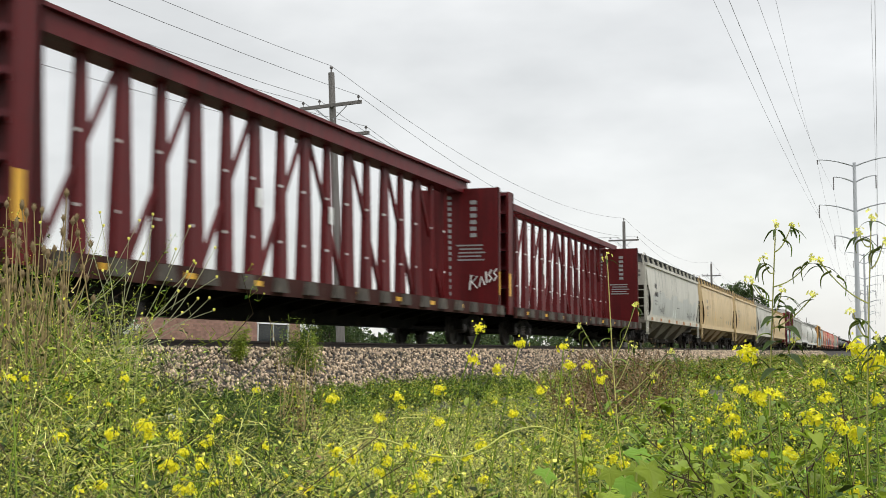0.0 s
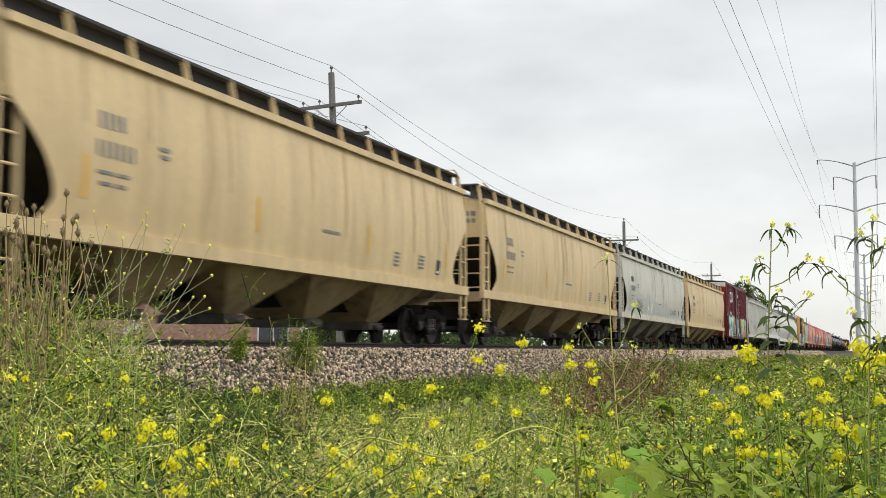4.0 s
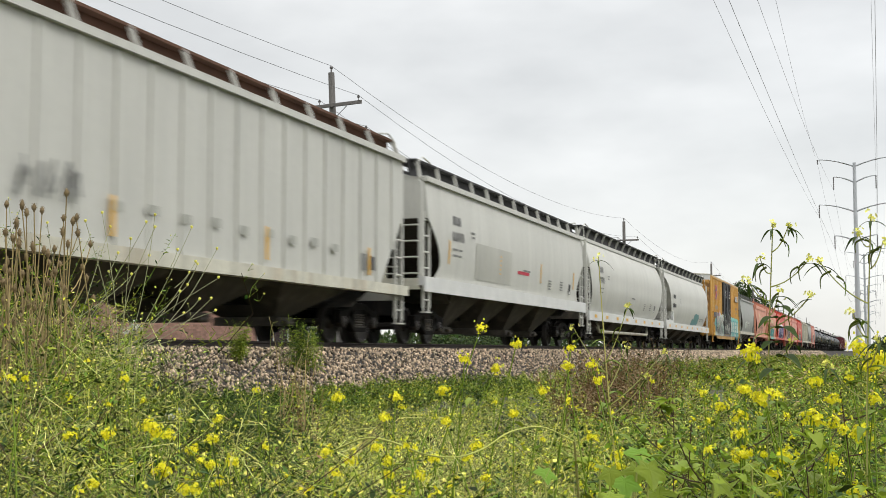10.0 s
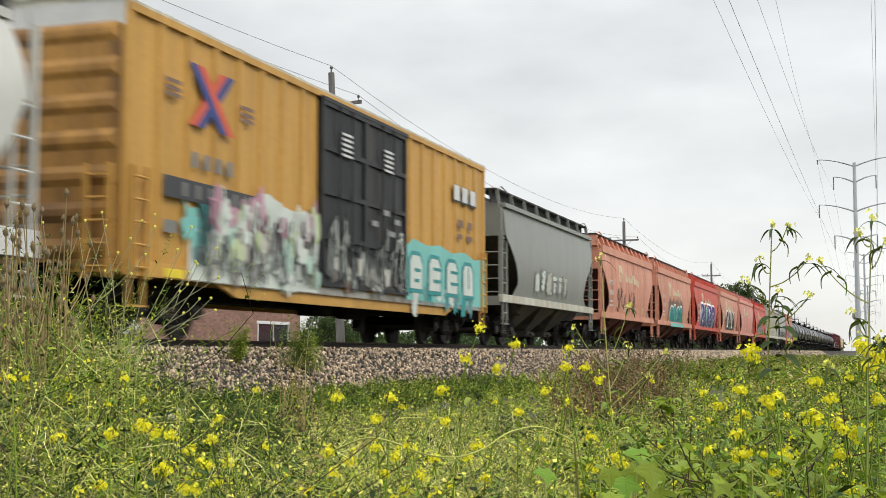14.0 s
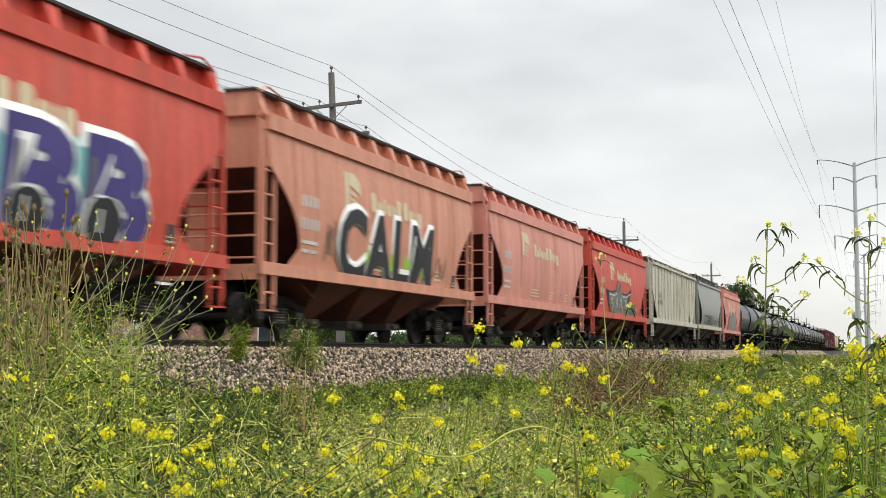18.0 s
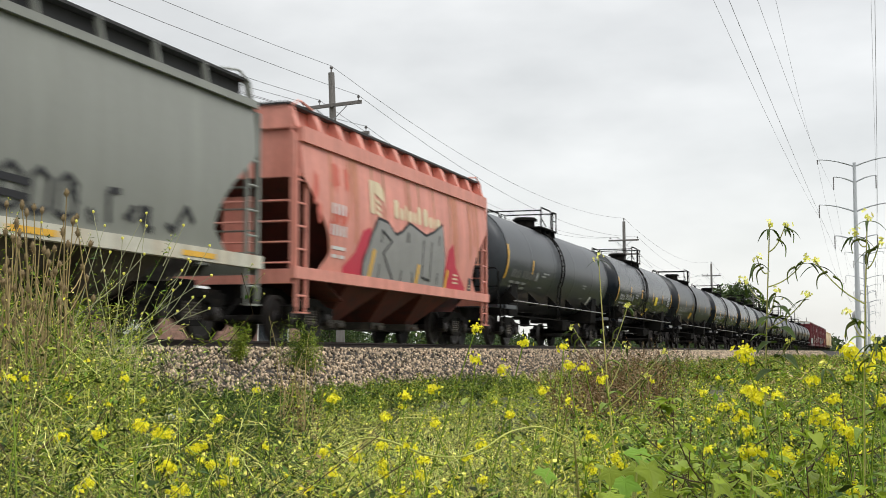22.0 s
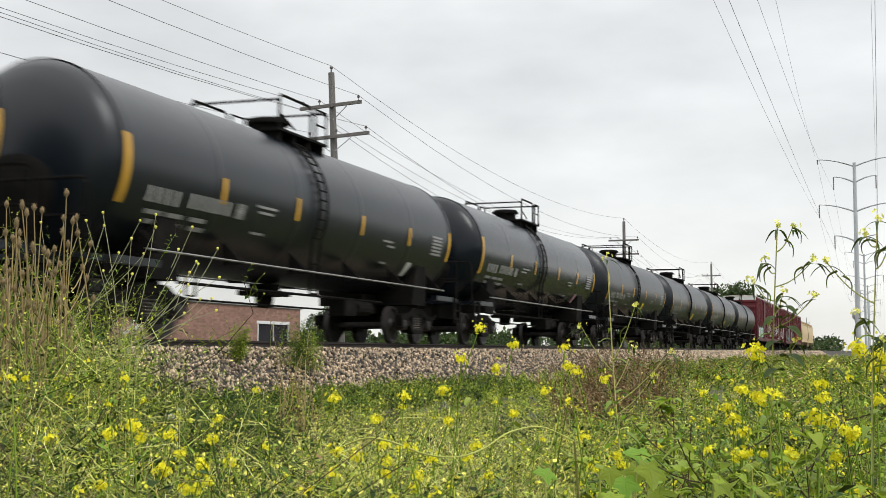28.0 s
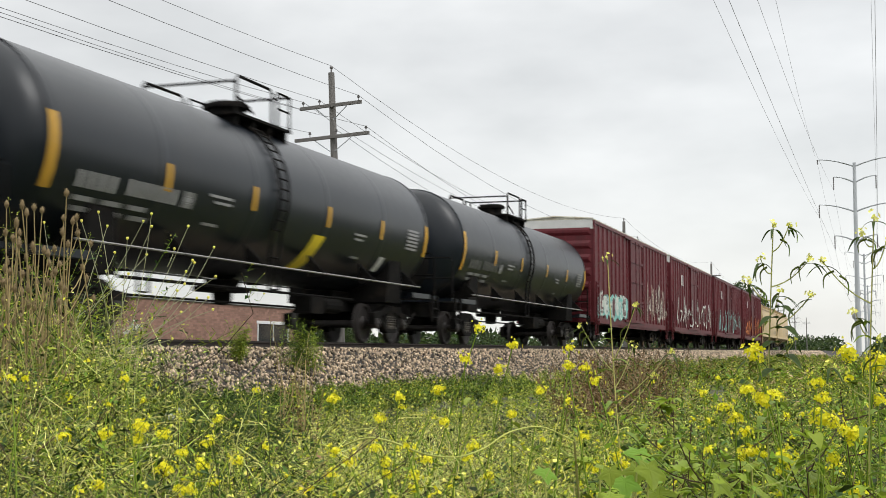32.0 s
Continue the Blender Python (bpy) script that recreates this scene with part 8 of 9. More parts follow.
def mustard_plant(az, d, z_top, r, seed, n=16, buds=True, leaves=3):
    """One flowering mustard stem: stalk, a few lance leaves, a yellow flower head."""
    rnd = random.Random(seed)
    top = spot(az, d, z_top)
    base = spot(az + rnd.uniform(-16, 16) / d, d + rnd.uniform(-0.25, 0.45))
    base.z = ground_z(base.y) - 0.02
    p = thing("mustard_plant", "flowering wild mustard stem with a bright yellow head", "wildflower", "mustard flowers")
    p.location = base
    loc = top - base
    s = Shape()
    s.tube(curve_between((0, 0, 0), loc, (rnd.uniform(-0.1, 0.1), rnd.uniform(-0.14, 0.14), 0)), 0.0030, 5, 0.0015)
    part("stalk", s, GREEN, p, smooth=60)
    part("flower_head", petals(rnd, loc, r * 0.34, int(n * 1.7), max(0.0058, r * 0.27)), PETAL, p)
    if buds:
        for _ in range(2):
            b = Shape()
            c = loc + Vector((rnd.gauss(0, r * 0.6), rnd.gauss(0, r * 0.6), r * 0.5 + rnd.random() * r * 0.6))
            b.tube([c, c + Vector((0, 0, 0.005))], 0.0025, 5, 0.0015)
            part("bud", b, BUD, p)
    for i in range(leaves):
        k = rnd.uniform(0.35, 0.85)
        c = loc * k
        w = rnd.uniform(0, 6.28)
        part("leaf", lance_leaf(c, (math.cos(w), math.sin(w), rnd.uniform(0.0, 0.7)), rnd.uniform(0.05, 0.11), rnd.uniform(0.012, 0.024)), GREEN, p)
    return p


def white_plant(az, d, z_top, r, seed):
    """A pale-stalked weed with a tuft of small white blooms."""
    rnd = random.Random(seed)
    base = spot(az + rnd.uniform(-0.3, 0.3), d)
    base.z = ground_z(base.y) - 0.02
    p = thing("white_flower", "pale-stalked weed with a tuft of white blooms", "wildflower", "white flowers")
    p.location = base
    loc = spot(az, d, z_top) - base
    s = Shape()
    s.tube(curve_between((0, 0, 0), loc, (rnd.uniform(-0.03, 0.03), 0.02, 0)), 0.0028, 5, 0.0018)
    part("stalk", s, RUNNER, p, smooth=60)
    part("flower_head", petals(rnd, loc, r * 0.5, 20, r * 0.24), WHITE_BLOOM, p)
    for i in range(7):
        k, w = rnd.uniform(0.5, 0.97), rnd.uniform(0, 6.28)
        part("leaf", lance_leaf(loc * k, (math.cos(w), math.sin(w), 0.8), rnd.uniform(0.04, 0.09), rnd.uniform(0.01, 0.018)), RUNNER, p)
    return p


def lance_leaf(base, way, length, width, droop=0.35, n=5):
    """A folded, drooping lance-shaped leaf."""
    way = Vector(way).normalized()
    side = way.cross((0, 0, 1)).normalized()
    s, grid = Shape(), []
    for i in range(n + 1):
        k = i / n
        c = Vector(base) + way * length * k - Vector((0, 0, droop * length * k * k))
        w = width * math.sin(math.pi * min(1, 0.08 + 0.92 * k) ** 0.8) * 0.5 + 0.0006
        lift = Vector((0, 0, w * 0.35))
        grid.append([c - side * w + lift, c, c + side * w + lift])
    return s.rows(grid)


def pod_plant(az, d, z_top, branches, seed, label, shift=-0.6):
    """A tall mustard gone partly to seed: forked stem, hanging pods, small flower clusters, broad lower leaves."""
    rnd = random.Random(seed)
    top = spot(az, d, z_top)
    base = spot(az + shift, d + 0.05)
    base.z = ground_z(base.y) - 0.02
    p = thing("tall_mustard", label, "wildflower")
    p.location = base
    loc = top - base
    right = Vector((math.sin(radians(az)), -math.cos(radians(az)), 0))
    main = curve_between((0, 0, 0), loc, right * -0.035, 12)
    s = Shape()
    s.tube(main, 0.0032, 6, 0.0014)
    part("stalk", s, STEM, p, smooth=60)
    ends = [(loc, 0.016)]
    for k, out, up in branches:
        a = loc * k + right * -0.035 * math.sin(math.pi * k)
        e = a + right * out + Vector((0, 0, up)) + Vector((rnd.uniform(-0.03, 0.03), rnd.uniform(-0.03, 0.03), 0))
        t = Shape()
        t.tube(curve_between(a, e, Vector((0, 0, -0.012)), 6), 0.0016, 5, 0.0010)
        part("branch", t, STEM, p, smooth=60)
        ends.append((e, 0.012))
        for _ in range(2):
            q = a.lerp(e, rnd.uniform(0.35, 0.95))
            pod = Shape()
            sg = rnd.choice((-1, 1))
            hang = rnd.uniform(0.026, 0.045)
            tip = q + right * sg * rnd.uniform(0.006, 0.02) + Vector((0, 0, -hang))
            pts = curve_between(q, tip, right * sg * 0.008 + Vector((0, 0, 0.006)), 6)
            pod.tube(pts, 0.0027, 6, 0.0008)
            part("pod", pod, GREEN, p, smooth=60)
    for e, r in ends:
        part("flower_head", petals(rnd, e, r * 0.45, 5, 0.0062), PALE_BUD, p, "small pale yellow tuft")
        for _ in range(3):
            w = rnd.uniform(0, 6.28)
            part("leaf", lance_leaf(e - Vector((0, 0, 0.012)), (math.cos(w), math.sin(w), 0.2), rnd.uniform(0.025, 0.055), 0.0055, 0.8), DARK_GREEN, p)
    for k, w, L_ in ((0.86, 0.4, 0.07), (0.84, 2.2, 0.08), (0.80, 4.4, 0.11), (0.78, 1.4, 0.12), (0.74, 5.6, 0.14), (0.72, 2.9, 0.14), (0.66, 4.2, 0.16), (0.60, 0.2, 0.16)):
        part("leaf", lance_leaf(loc * k + right * -0.035 * math.sin(math.pi * k), (math.cos(w), math.sin(w), 0.55), L_ * 0.55, L_ * 0.15, 0.7, 7), DEEP_LEAF, p, "broad toothed green leaf")
    for k, sg, L_ in ((0.88, 1, 0.055), (0.865, -1, 0.06), (0.85, 1, 0.07), (0.83, -1, 0.06), (0.81, 1, 0.075), (0.79, -1, 0.07)) if seed == 11 else ():
        part("leaf", lance_leaf(loc * k, right * sg * 0.5 + Vector((-0.3, 0.25 * sg, 0.1)), L_, L_ * 0.40, 0.6, 7), DARK_GREEN, p, "large dark drooping leaf")
    return p


def teasel(az, d, z_top, seed):
    rnd = random.Random(seed)
    base = spot(az + rnd.uniform(-2.2, 2.2), d + rnd.uniform(-0.1, 0.3))
    base.z = ground_z(base.y) - 0.02
    p = thing("teasel", "dried brown teasel with bristly egg-shaped seed heads", "weed", "dried teasels")
    p.location = base
    loc = spot(az, d, z_top) - base
    stem = Shape()
    stem.tube(curve_between((0, 0, 0), loc, (rnd.uniform(-0.04, 0.04), rnd.uniform(-0.04, 0.04), 0)), 0.0036, 6, 0.0022)
    tips = [loc]
    for _ in range(rnd.randint(1, 3)):
        k = rnd.uniform(0.6, 0.85)
        e = loc * k + Vector((rnd.uniform(-0.11, 0.11), rnd.uniform(-0.11, 0.11), rnd.uniform(0.1, 0.22)))
        stem.tube(curve_between(loc * k, e, (0, 0, -0.03), 4), 0.0026, 5, 0.0018)
        tips.append(e)
    part("stalk", stem, DRY, p, smooth=60)
    for e in tips:
        h = Shape()
        L_ = rnd.uniform(0.026, 0.037)
        prof = [(e.z - 0.006, 0.003)] + [(e.z + L_ * i / 7, 0.0095 * math.sin(math.pi * (0.16 + 0.78 * i / 7)) * (1.12 if i % 2 else 0.94)) for i in range(8)] + [(e.z + L_ + 0.003, 0.0)]
        h.lathe_z(prof, 10, e.x, e.y)
        for _ in range(26):
            w, k = rnd.uniform(0, 6.28), rnd.random()
            c = e + Vector((0, 0, L_ * k))
            r = 0.0095 * math.sin(math.pi * (0.16 + 0.78 * k))
            o = Vector((math.cos(w), math.sin(w), 0.5))
            h.tube([c + o * r * 0.9, c + o * (r + 0.005)], 0.0008, 3, 0.0003, caps=False)
        for i in range(6):
            w = i * 1.047 + rnd.random()
            h.tube([e, e + Vector((math.cos(w) * 0.014, math.sin(w) * 0.014, rnd.uniform(0.0, 0.02)))], 0.0014, 3, 0.0005, caps=False)
        part("seed_head", h, DRY_HEAD, p, smooth=60)
    return p


def bud_plant(az, d, z, seed, arms, label):
    """A sprawling weed whose thin bare stalks end in small yellow-green button heads."""
    rnd = random.Random(seed)
    base = spot(az, d)
    base.z = ground_z(base.y) - 0.02
    p = thing("button_weed", label, "weed", "sprawling button weeds")
    p.location = base
    right = Vector((math.sin(radians(az)), -math.cos(radians(az)), 0))
    back = Vector((math.cos(radians(az)), math.sin(radians(az)), 0))
    crown = Vector((0, 0, z - base.z))
    s = Shape()
    s.tube(curve_between((0, 0, 0), crown, (0.02, 0.02, 0), 5), 0.007, 6, 0.004)
    part("stalk", s, STEM, p, smooth=60)
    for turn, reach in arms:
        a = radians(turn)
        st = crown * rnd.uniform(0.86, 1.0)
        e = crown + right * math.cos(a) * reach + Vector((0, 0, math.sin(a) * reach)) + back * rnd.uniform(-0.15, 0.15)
        t = Shape()
        t.tube(curve_between(st, e, right * rnd.uniform(-0.02, 0.03) + Vector((0, 0, rnd.uniform(-0.045, 0.02))), 7), 0.0017, 5, 0.0011)
        arm = part("branch", t, GREY_STEM, p, smooth=60)
        if rnd.random() < 0.6:
            f = st.lerp(e, rnd.uniform(0.5, 0.75))
            e2 = f + right * rnd.uniform(-0.03, 0.07) + Vector((0, 0, rnd.uniform(0.03, 0.09)))
            t2 = Shape()
            t2.tube(curve_between(f, e2, (0, 0, -0.006), 4), 0.0016, 5, 0.0012)
            part("twig", t2, GREY_STEM, arm, smooth=60)
            tips = (e, e2)
        else:
            tips = (e,)
        for q in tips:
            h = Shape()
            h.lathe_z([(q.z - 0.004, 0.001), (q.z - 0.001, 0.004), (q.z + 0.003, 0.0058), (q.z + 0.007, 0.0052), (q.z + 0.009, 0.0)], 8, q.x, q.y)
            part("button_head", h, PALE_BUD, arm, smooth=60)
    for i in range(60):
        k = rnd.uniform(0.3, 1.08)
        w = rnd.uniform(0, 6.28)
        part("leaf", lance_leaf(crown * k + Vector((rnd.gauss(0, 0.05), rnd.gauss(0, 0.05), 0)), (math.cos(w), math.sin(w), rnd.uniform(0.2, 1.0)), rnd.uniform(0.04, 0.09), rnd.uniform(0.008, 0.016)), LIGHT_GREEN if i % 3 == 0 else GREEN, p)
    return p


def lobed_leaf(size, rnd):
    """A broad leaf with five pointed, toothed lobes and sunken veins, lying in x-y, stem at the origin."""
    n, rings = 60, 5
    grid = []
    cup, twist = rnd.uniform(0.15, 0.4), rnd.uniform(-0.25, 0.25)
    for j in range(rings + 1):
        q, row = j / rings, []
        for i in range(n):
            a = -math.pi + 2 * math.pi * i / n
            lobe = abs(((a / (2 * math.pi / 5)) + 0.5) % 1.0 - 0.5) * 2
            tooth = 0.05 * (i % 2) * (0.4 + 0.6 * q)
            r = size * (1.0 - 0.42 * lobe ** 0.8 - tooth) * (0.55 + 0.45 * math.cos(a * 0.5) ** 1.5) * q
            x, y = size * 0.3 + r * math.cos(a), r * math.sin(a)
            vein = -0.05 * size * q * (1 - q) * 2 * max(0.0, 1 - lobe * 4)
            ripple = 0.025 * size * math.sin(3 * a + 9 * q + twist * 9) * q
            row.append((x, y, -cup * (x * x + y * y) / size * 0.5 + 0.22 * abs(y) * (1 - 0.5 * q) + vein + ripple + twist * y * x / size))
        grid.append(row)
    return Shape().rows(grid, True)


def vine(az, d, z, seed, count, size):
    """A low creeping plant with broad lobed leaves on slender leaf stalks."""
    rnd = random.Random(seed)
    base = spot(az, d)
    base.z = ground_z(base.y) - 0.02
    p = thing("broad_leaved_vine", "creeping vine with broad bright green lobed leaves", "vine", "creeping vines")
    p.location = base
    for i in range(count):
        q = Vector((rnd.uniform(-0.22, 0.22), rnd.uniform(-0.22, 0.22), z - base.z + rnd.uniform(-0.12, 0.05)))
        me = lobed_leaf(size * rnd.uniform(0.6, 1.15), rnd).mesh("leaf", BROAD, 60)
        o = part("leaf", me, None, p, "broad lobed leaf")
        o.matrix_basis = Matrix.Translation(q) @ Euler((rnd.uniform(-0.4, 0.4), rnd.uniform(0.25, 0.95), rnd.uniform(2.6, 4.6))).to_matrix().to_4x4()
        t = Shape()
        t.tube(curve_between((q.x * 0.4, q.y * 0.4, 0), q, (0.02, 0.02, 0), 4), 0.003, 5, 0.002)
        part("leaf_stalk", t, STEM, p, smooth=60)
    return p


def leafy_plant(az, d, z_top, seed):
    """A bushy weed with dark reddish forked stems and oval toothed green leaves."""
    rnd = random.Random(seed)
    base = spot(az, d)
    base.z = ground_z(base.y) - 0.02
    p = thing("leafy_weed", "bushy weed with dark reddish stems and oval green leaves", "weed", "leafy weeds")
    p.location = base
    tall = z_top - base.z
    s = Shape()
    ph, sway = rnd.uniform(0, 6.28), rnd.uniform(0.018, 0.04)

    def at_height(k):
        return Vector((sway * k * math.sin(5 * k + ph), sway * k * math.cos(4 * k + 2 * ph), tall * k))
    s.tube([at_height(i / 12) for i in range(13)], 0.0026, 6, 0.0010)
    part("stalk", s, RED_STEM, p, smooth=60)
    for i in range(15):
        k = rnd.uniform(0.5, 0.98)
        w = rnd.uniform(0, 6.28)
        a = at_height(k)
        e = a + Vector((math.cos(w) * rnd.uniform(0.05, 0.14), math.sin(w) * rnd.uniform(0.05, 0.14), rnd.uniform(0.02, 0.10)))
        t = Shape()
        t.tube(curve_between(a, e, (0, 0, -0.012), 4), 0.0017, 5, 0.0011)
        arm = part("branch", t, RED_STEM, p, smooth=60)
        for j in range(5):
            c, v = a.lerp(e, rnd.uniform(0.35, 1.0)), rnd.uniform(0, 6.28)
            long = rnd.uniform(0.028, 0.055)
            part("leaf", lance_leaf(c, (math.cos(v), math.sin(v), rnd.uniform(-0.1, 0.7)), long, long * rnd.uniform(0.4, 0.55), rnd.uniform(0.2, 0.6), 6), (BROAD, DEEP_LEAF, BROAD, GREEN)[j % 4], arm, smooth=70)
    return p


def build_plants():
    # angle and height of each head
    left = ((31.41, 1.044), (31.16, 1.025), (30.31, 1.025), (28.76, 1.002), (29.62, 0.987), (27.64, 0.967), (28.66, 0.961), (28.33, 0.927), (30.35, 0.954), (34.78, 1.023), (33.0, 1.029), (33.37, 0.927), (29.77, 0.912))
    middle = ((23.3, 1.089), (23.34, 0.971), (23.11, 0.917), (22.35, 0.953), (21.21, 0.98), (20.98, 0.922), (20.76, 0.951), (19.91, 0.885), (19.44, 0.916), (18.92, 0.951), (20.39, 1.095), (21.06, 1.046), (18.62, 1.113), (18.49, 1.036))
    beyond = ((16.84, 1.258), (14.97, 1.22), (13.0, 1.21), (17.17, 1.179), (15.94, 1.16), (15.23, 1.048), (16.73, 0.97), (12.07, 0.993), (16.46, 0.891), (11.78, 0.912), (10.82, 0.948), (10.66, 0.923), (9.96, 0.873), (13.93, 1.103), (11.33, 1.131), (12.86, 1.164), (12.09, 1.16))
    right = ((6.25, 1.09), (4.39, 1.106), (4.97, 1.197), (5.43, 1.035), (5.24, 0.996), (3.53, 0.992), (3.94, 0.96), (2.27, 1.066), (1.58, 1.059), (0.73, 1.041), (1.84, 1.106), (0.71, 1.206), (0.19, 1.171), (-0.37, 1.191), (-0.1, 1.107), (1.52, 0.994), (0.72, 0.922), (2.33, 1.14), (5.16, 1.124), (5.59, 1.067))
    large = ((30.35, 0.954), (29.77, 0.912), (31.41, 1.044), (4.39, 1.106), (4.97, 1.197), (5.24, 0.996), (3.53, 0.992), (2.27, 1.066), (0.73, 1.041), (0.71, 1.206), (0.19, 1.171), (-0.37, 1.191), (0.72, 0.922))
    seed = 300
    for group, d in ((left, 2.8), (middle, 3.0), (beyond, 3.2), (right, 2.7)):
        for az, z in group:
            r = 0.030 if (az, z) in large else 0.021
            SWAYERS.append(mustard_plant(az, d, z, r, seed, 16 if r > 0.02 else 11))
            seed += 1
    rnd = random.Random(77)
    for i in range(60):
        az, d = (rnd.uniform(-1, 9) if i % 3 == 0 else rnd.uniform(-1, 38)), rnd.uniform(2.4, 6.0)
        drop = float(np.interp(az, CREST[0], CREST[1]))
        z = 1.2 - d * max(0.02, drop + rnd.uniform(0.0, 0.08))
        mustard_plant(az, d, z, rnd.uniform(0.010, 0.017), 400 + i, 8, leaves=2)
    SWAYERS.append(pod_plant(3.95, 2.8, 1.468, ((0.96, 0.04, 0.058), (0.93, -0.032, 0.03), (0.91, 0.055, 0.058), (0.87, 0.03, 0.05), (0.85, 0.075, 0.072), (0.89, -0.02, 0.045), (0.80, 0.05, 0.05), (0.78, -0.05, 0.05)), 11, "tall wild mustard with hanging seed pods and yellow tufts"))
    SWAYERS.append(pod_plant(-0.25, 2.6, 1.46, ((0.885, -0.08, 0.085), (0.96, -0.012, 0.03), (0.93, 0.02, 0.05), (0.84, -0.05, 0.05), (0.80, 0.03, 0.06), (0.76, -0.08, 0.07)), 12, "tall forked wild mustard with curved seed pods"))
    SWAYERS.append(pod_plant(11.27, 3.6, 1.464, ((0.78, -0.077, 0.13), (0.8, 0.055, 0.16), (0.75, 0.066, 0.123), (0.72, 0.16, 0.15), (0.7, 0.09, 0.11)), 13, "slender wild mustard leaning before the track", -2.8))
    for az, d, z, seed in ((7.9, 2.7, 1.05, 1), (6.6, 2.6, 1.0, 2), (3.0, 2.6, 1.06, 3), (8.8, 3.0, 1.1, 4), (5.0, 2.8, 1.02, 5), (1.2, 2.7, 1.12, 6), (-0.2, 2.5, 1.0, 7)):
        leafy_plant(az, d, z, 640 + seed)
    for i in range(30):
        az = 35.9 + 1.3 * math.sin(i * 2.4) + rnd.uniform(-0.3, 0.3)
        teasel(az, 5.5 + rnd.uniform(-0.35, 0.4), 1.80 - 0.05 * (i % 7) - 0.04 * (i % 2), 500 + i)
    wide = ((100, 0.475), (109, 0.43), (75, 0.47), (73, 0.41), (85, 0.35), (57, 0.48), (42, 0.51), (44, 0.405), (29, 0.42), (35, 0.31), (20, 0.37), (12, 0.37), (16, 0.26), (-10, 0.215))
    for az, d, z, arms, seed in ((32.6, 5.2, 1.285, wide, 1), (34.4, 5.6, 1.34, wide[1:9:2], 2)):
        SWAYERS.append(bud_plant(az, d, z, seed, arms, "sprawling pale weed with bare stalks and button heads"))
    for az, d, z, seed, count, size in ((9.8, 2.5, 0.985, 1, 10, 0.046), (8.2, 2.45, 0.965, 2, 11, 0.050), (15.6, 2.5, 0.955, 3, 5, 0.042), (6.2, 2.45, 0.94, 4, 6, 0.045), (2.2, 2.6, 1.05, 6, 4, 0.04)):
        vine(az, d, z, 600 + seed, count, size)
    for i, (az, d, z, r) in enumerate(((31.9, 4.6, 1.29, 0.020), (31.6, 4.7, 1.285, 0.018), (32.2, 4.6, 1.27, 0.016), (30.2, 4.3, 0.99, 0.016), (29.8, 4.4, 1.01, 0.012))):
        white_plant(az, d, z, r, 700 + i)
    # one long pale runner that loops over the weeds
    r = thing("runner_stem", "long pale green looping runner stem", "vine")
    s = Shape()
    pts = [spot(az, d, z) for az, d, z in ((24.6, 3.2, 0.93), (23.2, 3.1, 0.965), (21.8, 3.0, 1.0), (20.6, 2.95, 0.995), (19.2, 2.9, 0.972), (17.8, 2.9, 0.965), (16.6, 2.95, 0.98), (15.4, 3.0, 1.015), (14.0, 3.1, 1.02), (12.6, 3.2, 0.98))]
    fine = []
    for i in range(len(pts) - 1):
        p0, p1, p2, p3 = pts[max(i - 1, 0)], pts[i], pts[i + 1], pts[min(i + 2, len(pts) - 1)]
        for k in range(6):
            u = k / 6
            fine.append(0.5 * (2 * p1 + (p2 - p0) * u + (2 * p0 - 5 * p1 + 4 * p2 - p3) * u * u + (3 * p1 - p0 - 3 * p2 + p3) * u ** 3))
    s.tube(fine + [pts[-1]], 0.0027, 6, 0.0018)
    part("stalk", s, RUNNER, r, smooth=60)
    foot = Shape()
    foot.tube(curve_between(pts[-1], spot(12.0, 3.3, 0.0), (0.05, 0.0, 0.0), 6), 0.003, 6, 0.004)
    part("root_stalk", foot, STEM, r, smooth=60)


build_plants()




# ------------------------------------------------------------------ behind the track: building, shrubs, trees, far landmarks
BRICK = surface("red_brick", (0.29, 0.165, 0.125), rough=0.9, var=0.2, size=3.0, each=0.2)
MORTAR = surface("mortar", (0.24, 0.175, 0.14), rough=0.95, var=0.2, size=2.0)
FRAME_WHITE = surface("white_trim_paint", (0.74, 0.74, 0.72), rough=0.5, var=0.08)
ROOF_GREY = surface("flat_roof_felt", (0.30, 0.30, 0.30), rough=0.9, var=0.2)
CONCRETE = surface("pale_concrete", (0.34, 0.34, 0.335), rough=0.85, var=0.15, size=0.4)
BARK = surface("tree_bark", (0.09, 0.07, 0.055), rough=0.95, var=0.35, size=3.0, stretch=(4, 4, 0.7), bump=0.5, bump_size=12)


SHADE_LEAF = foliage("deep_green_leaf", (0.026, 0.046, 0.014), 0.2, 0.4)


def dark_glass():
    m, nt, bs = nodes_of("window_glass")
    bs.inputs["Base Color"].default_value = (0.03, 0.035, 0.04, 1)
    bs.inputs["Roughness"].default_value = 0.08
    bs.inputs["Specular IOR Level"].default_value = 0.6
    return m


GLASS = dark_glass()


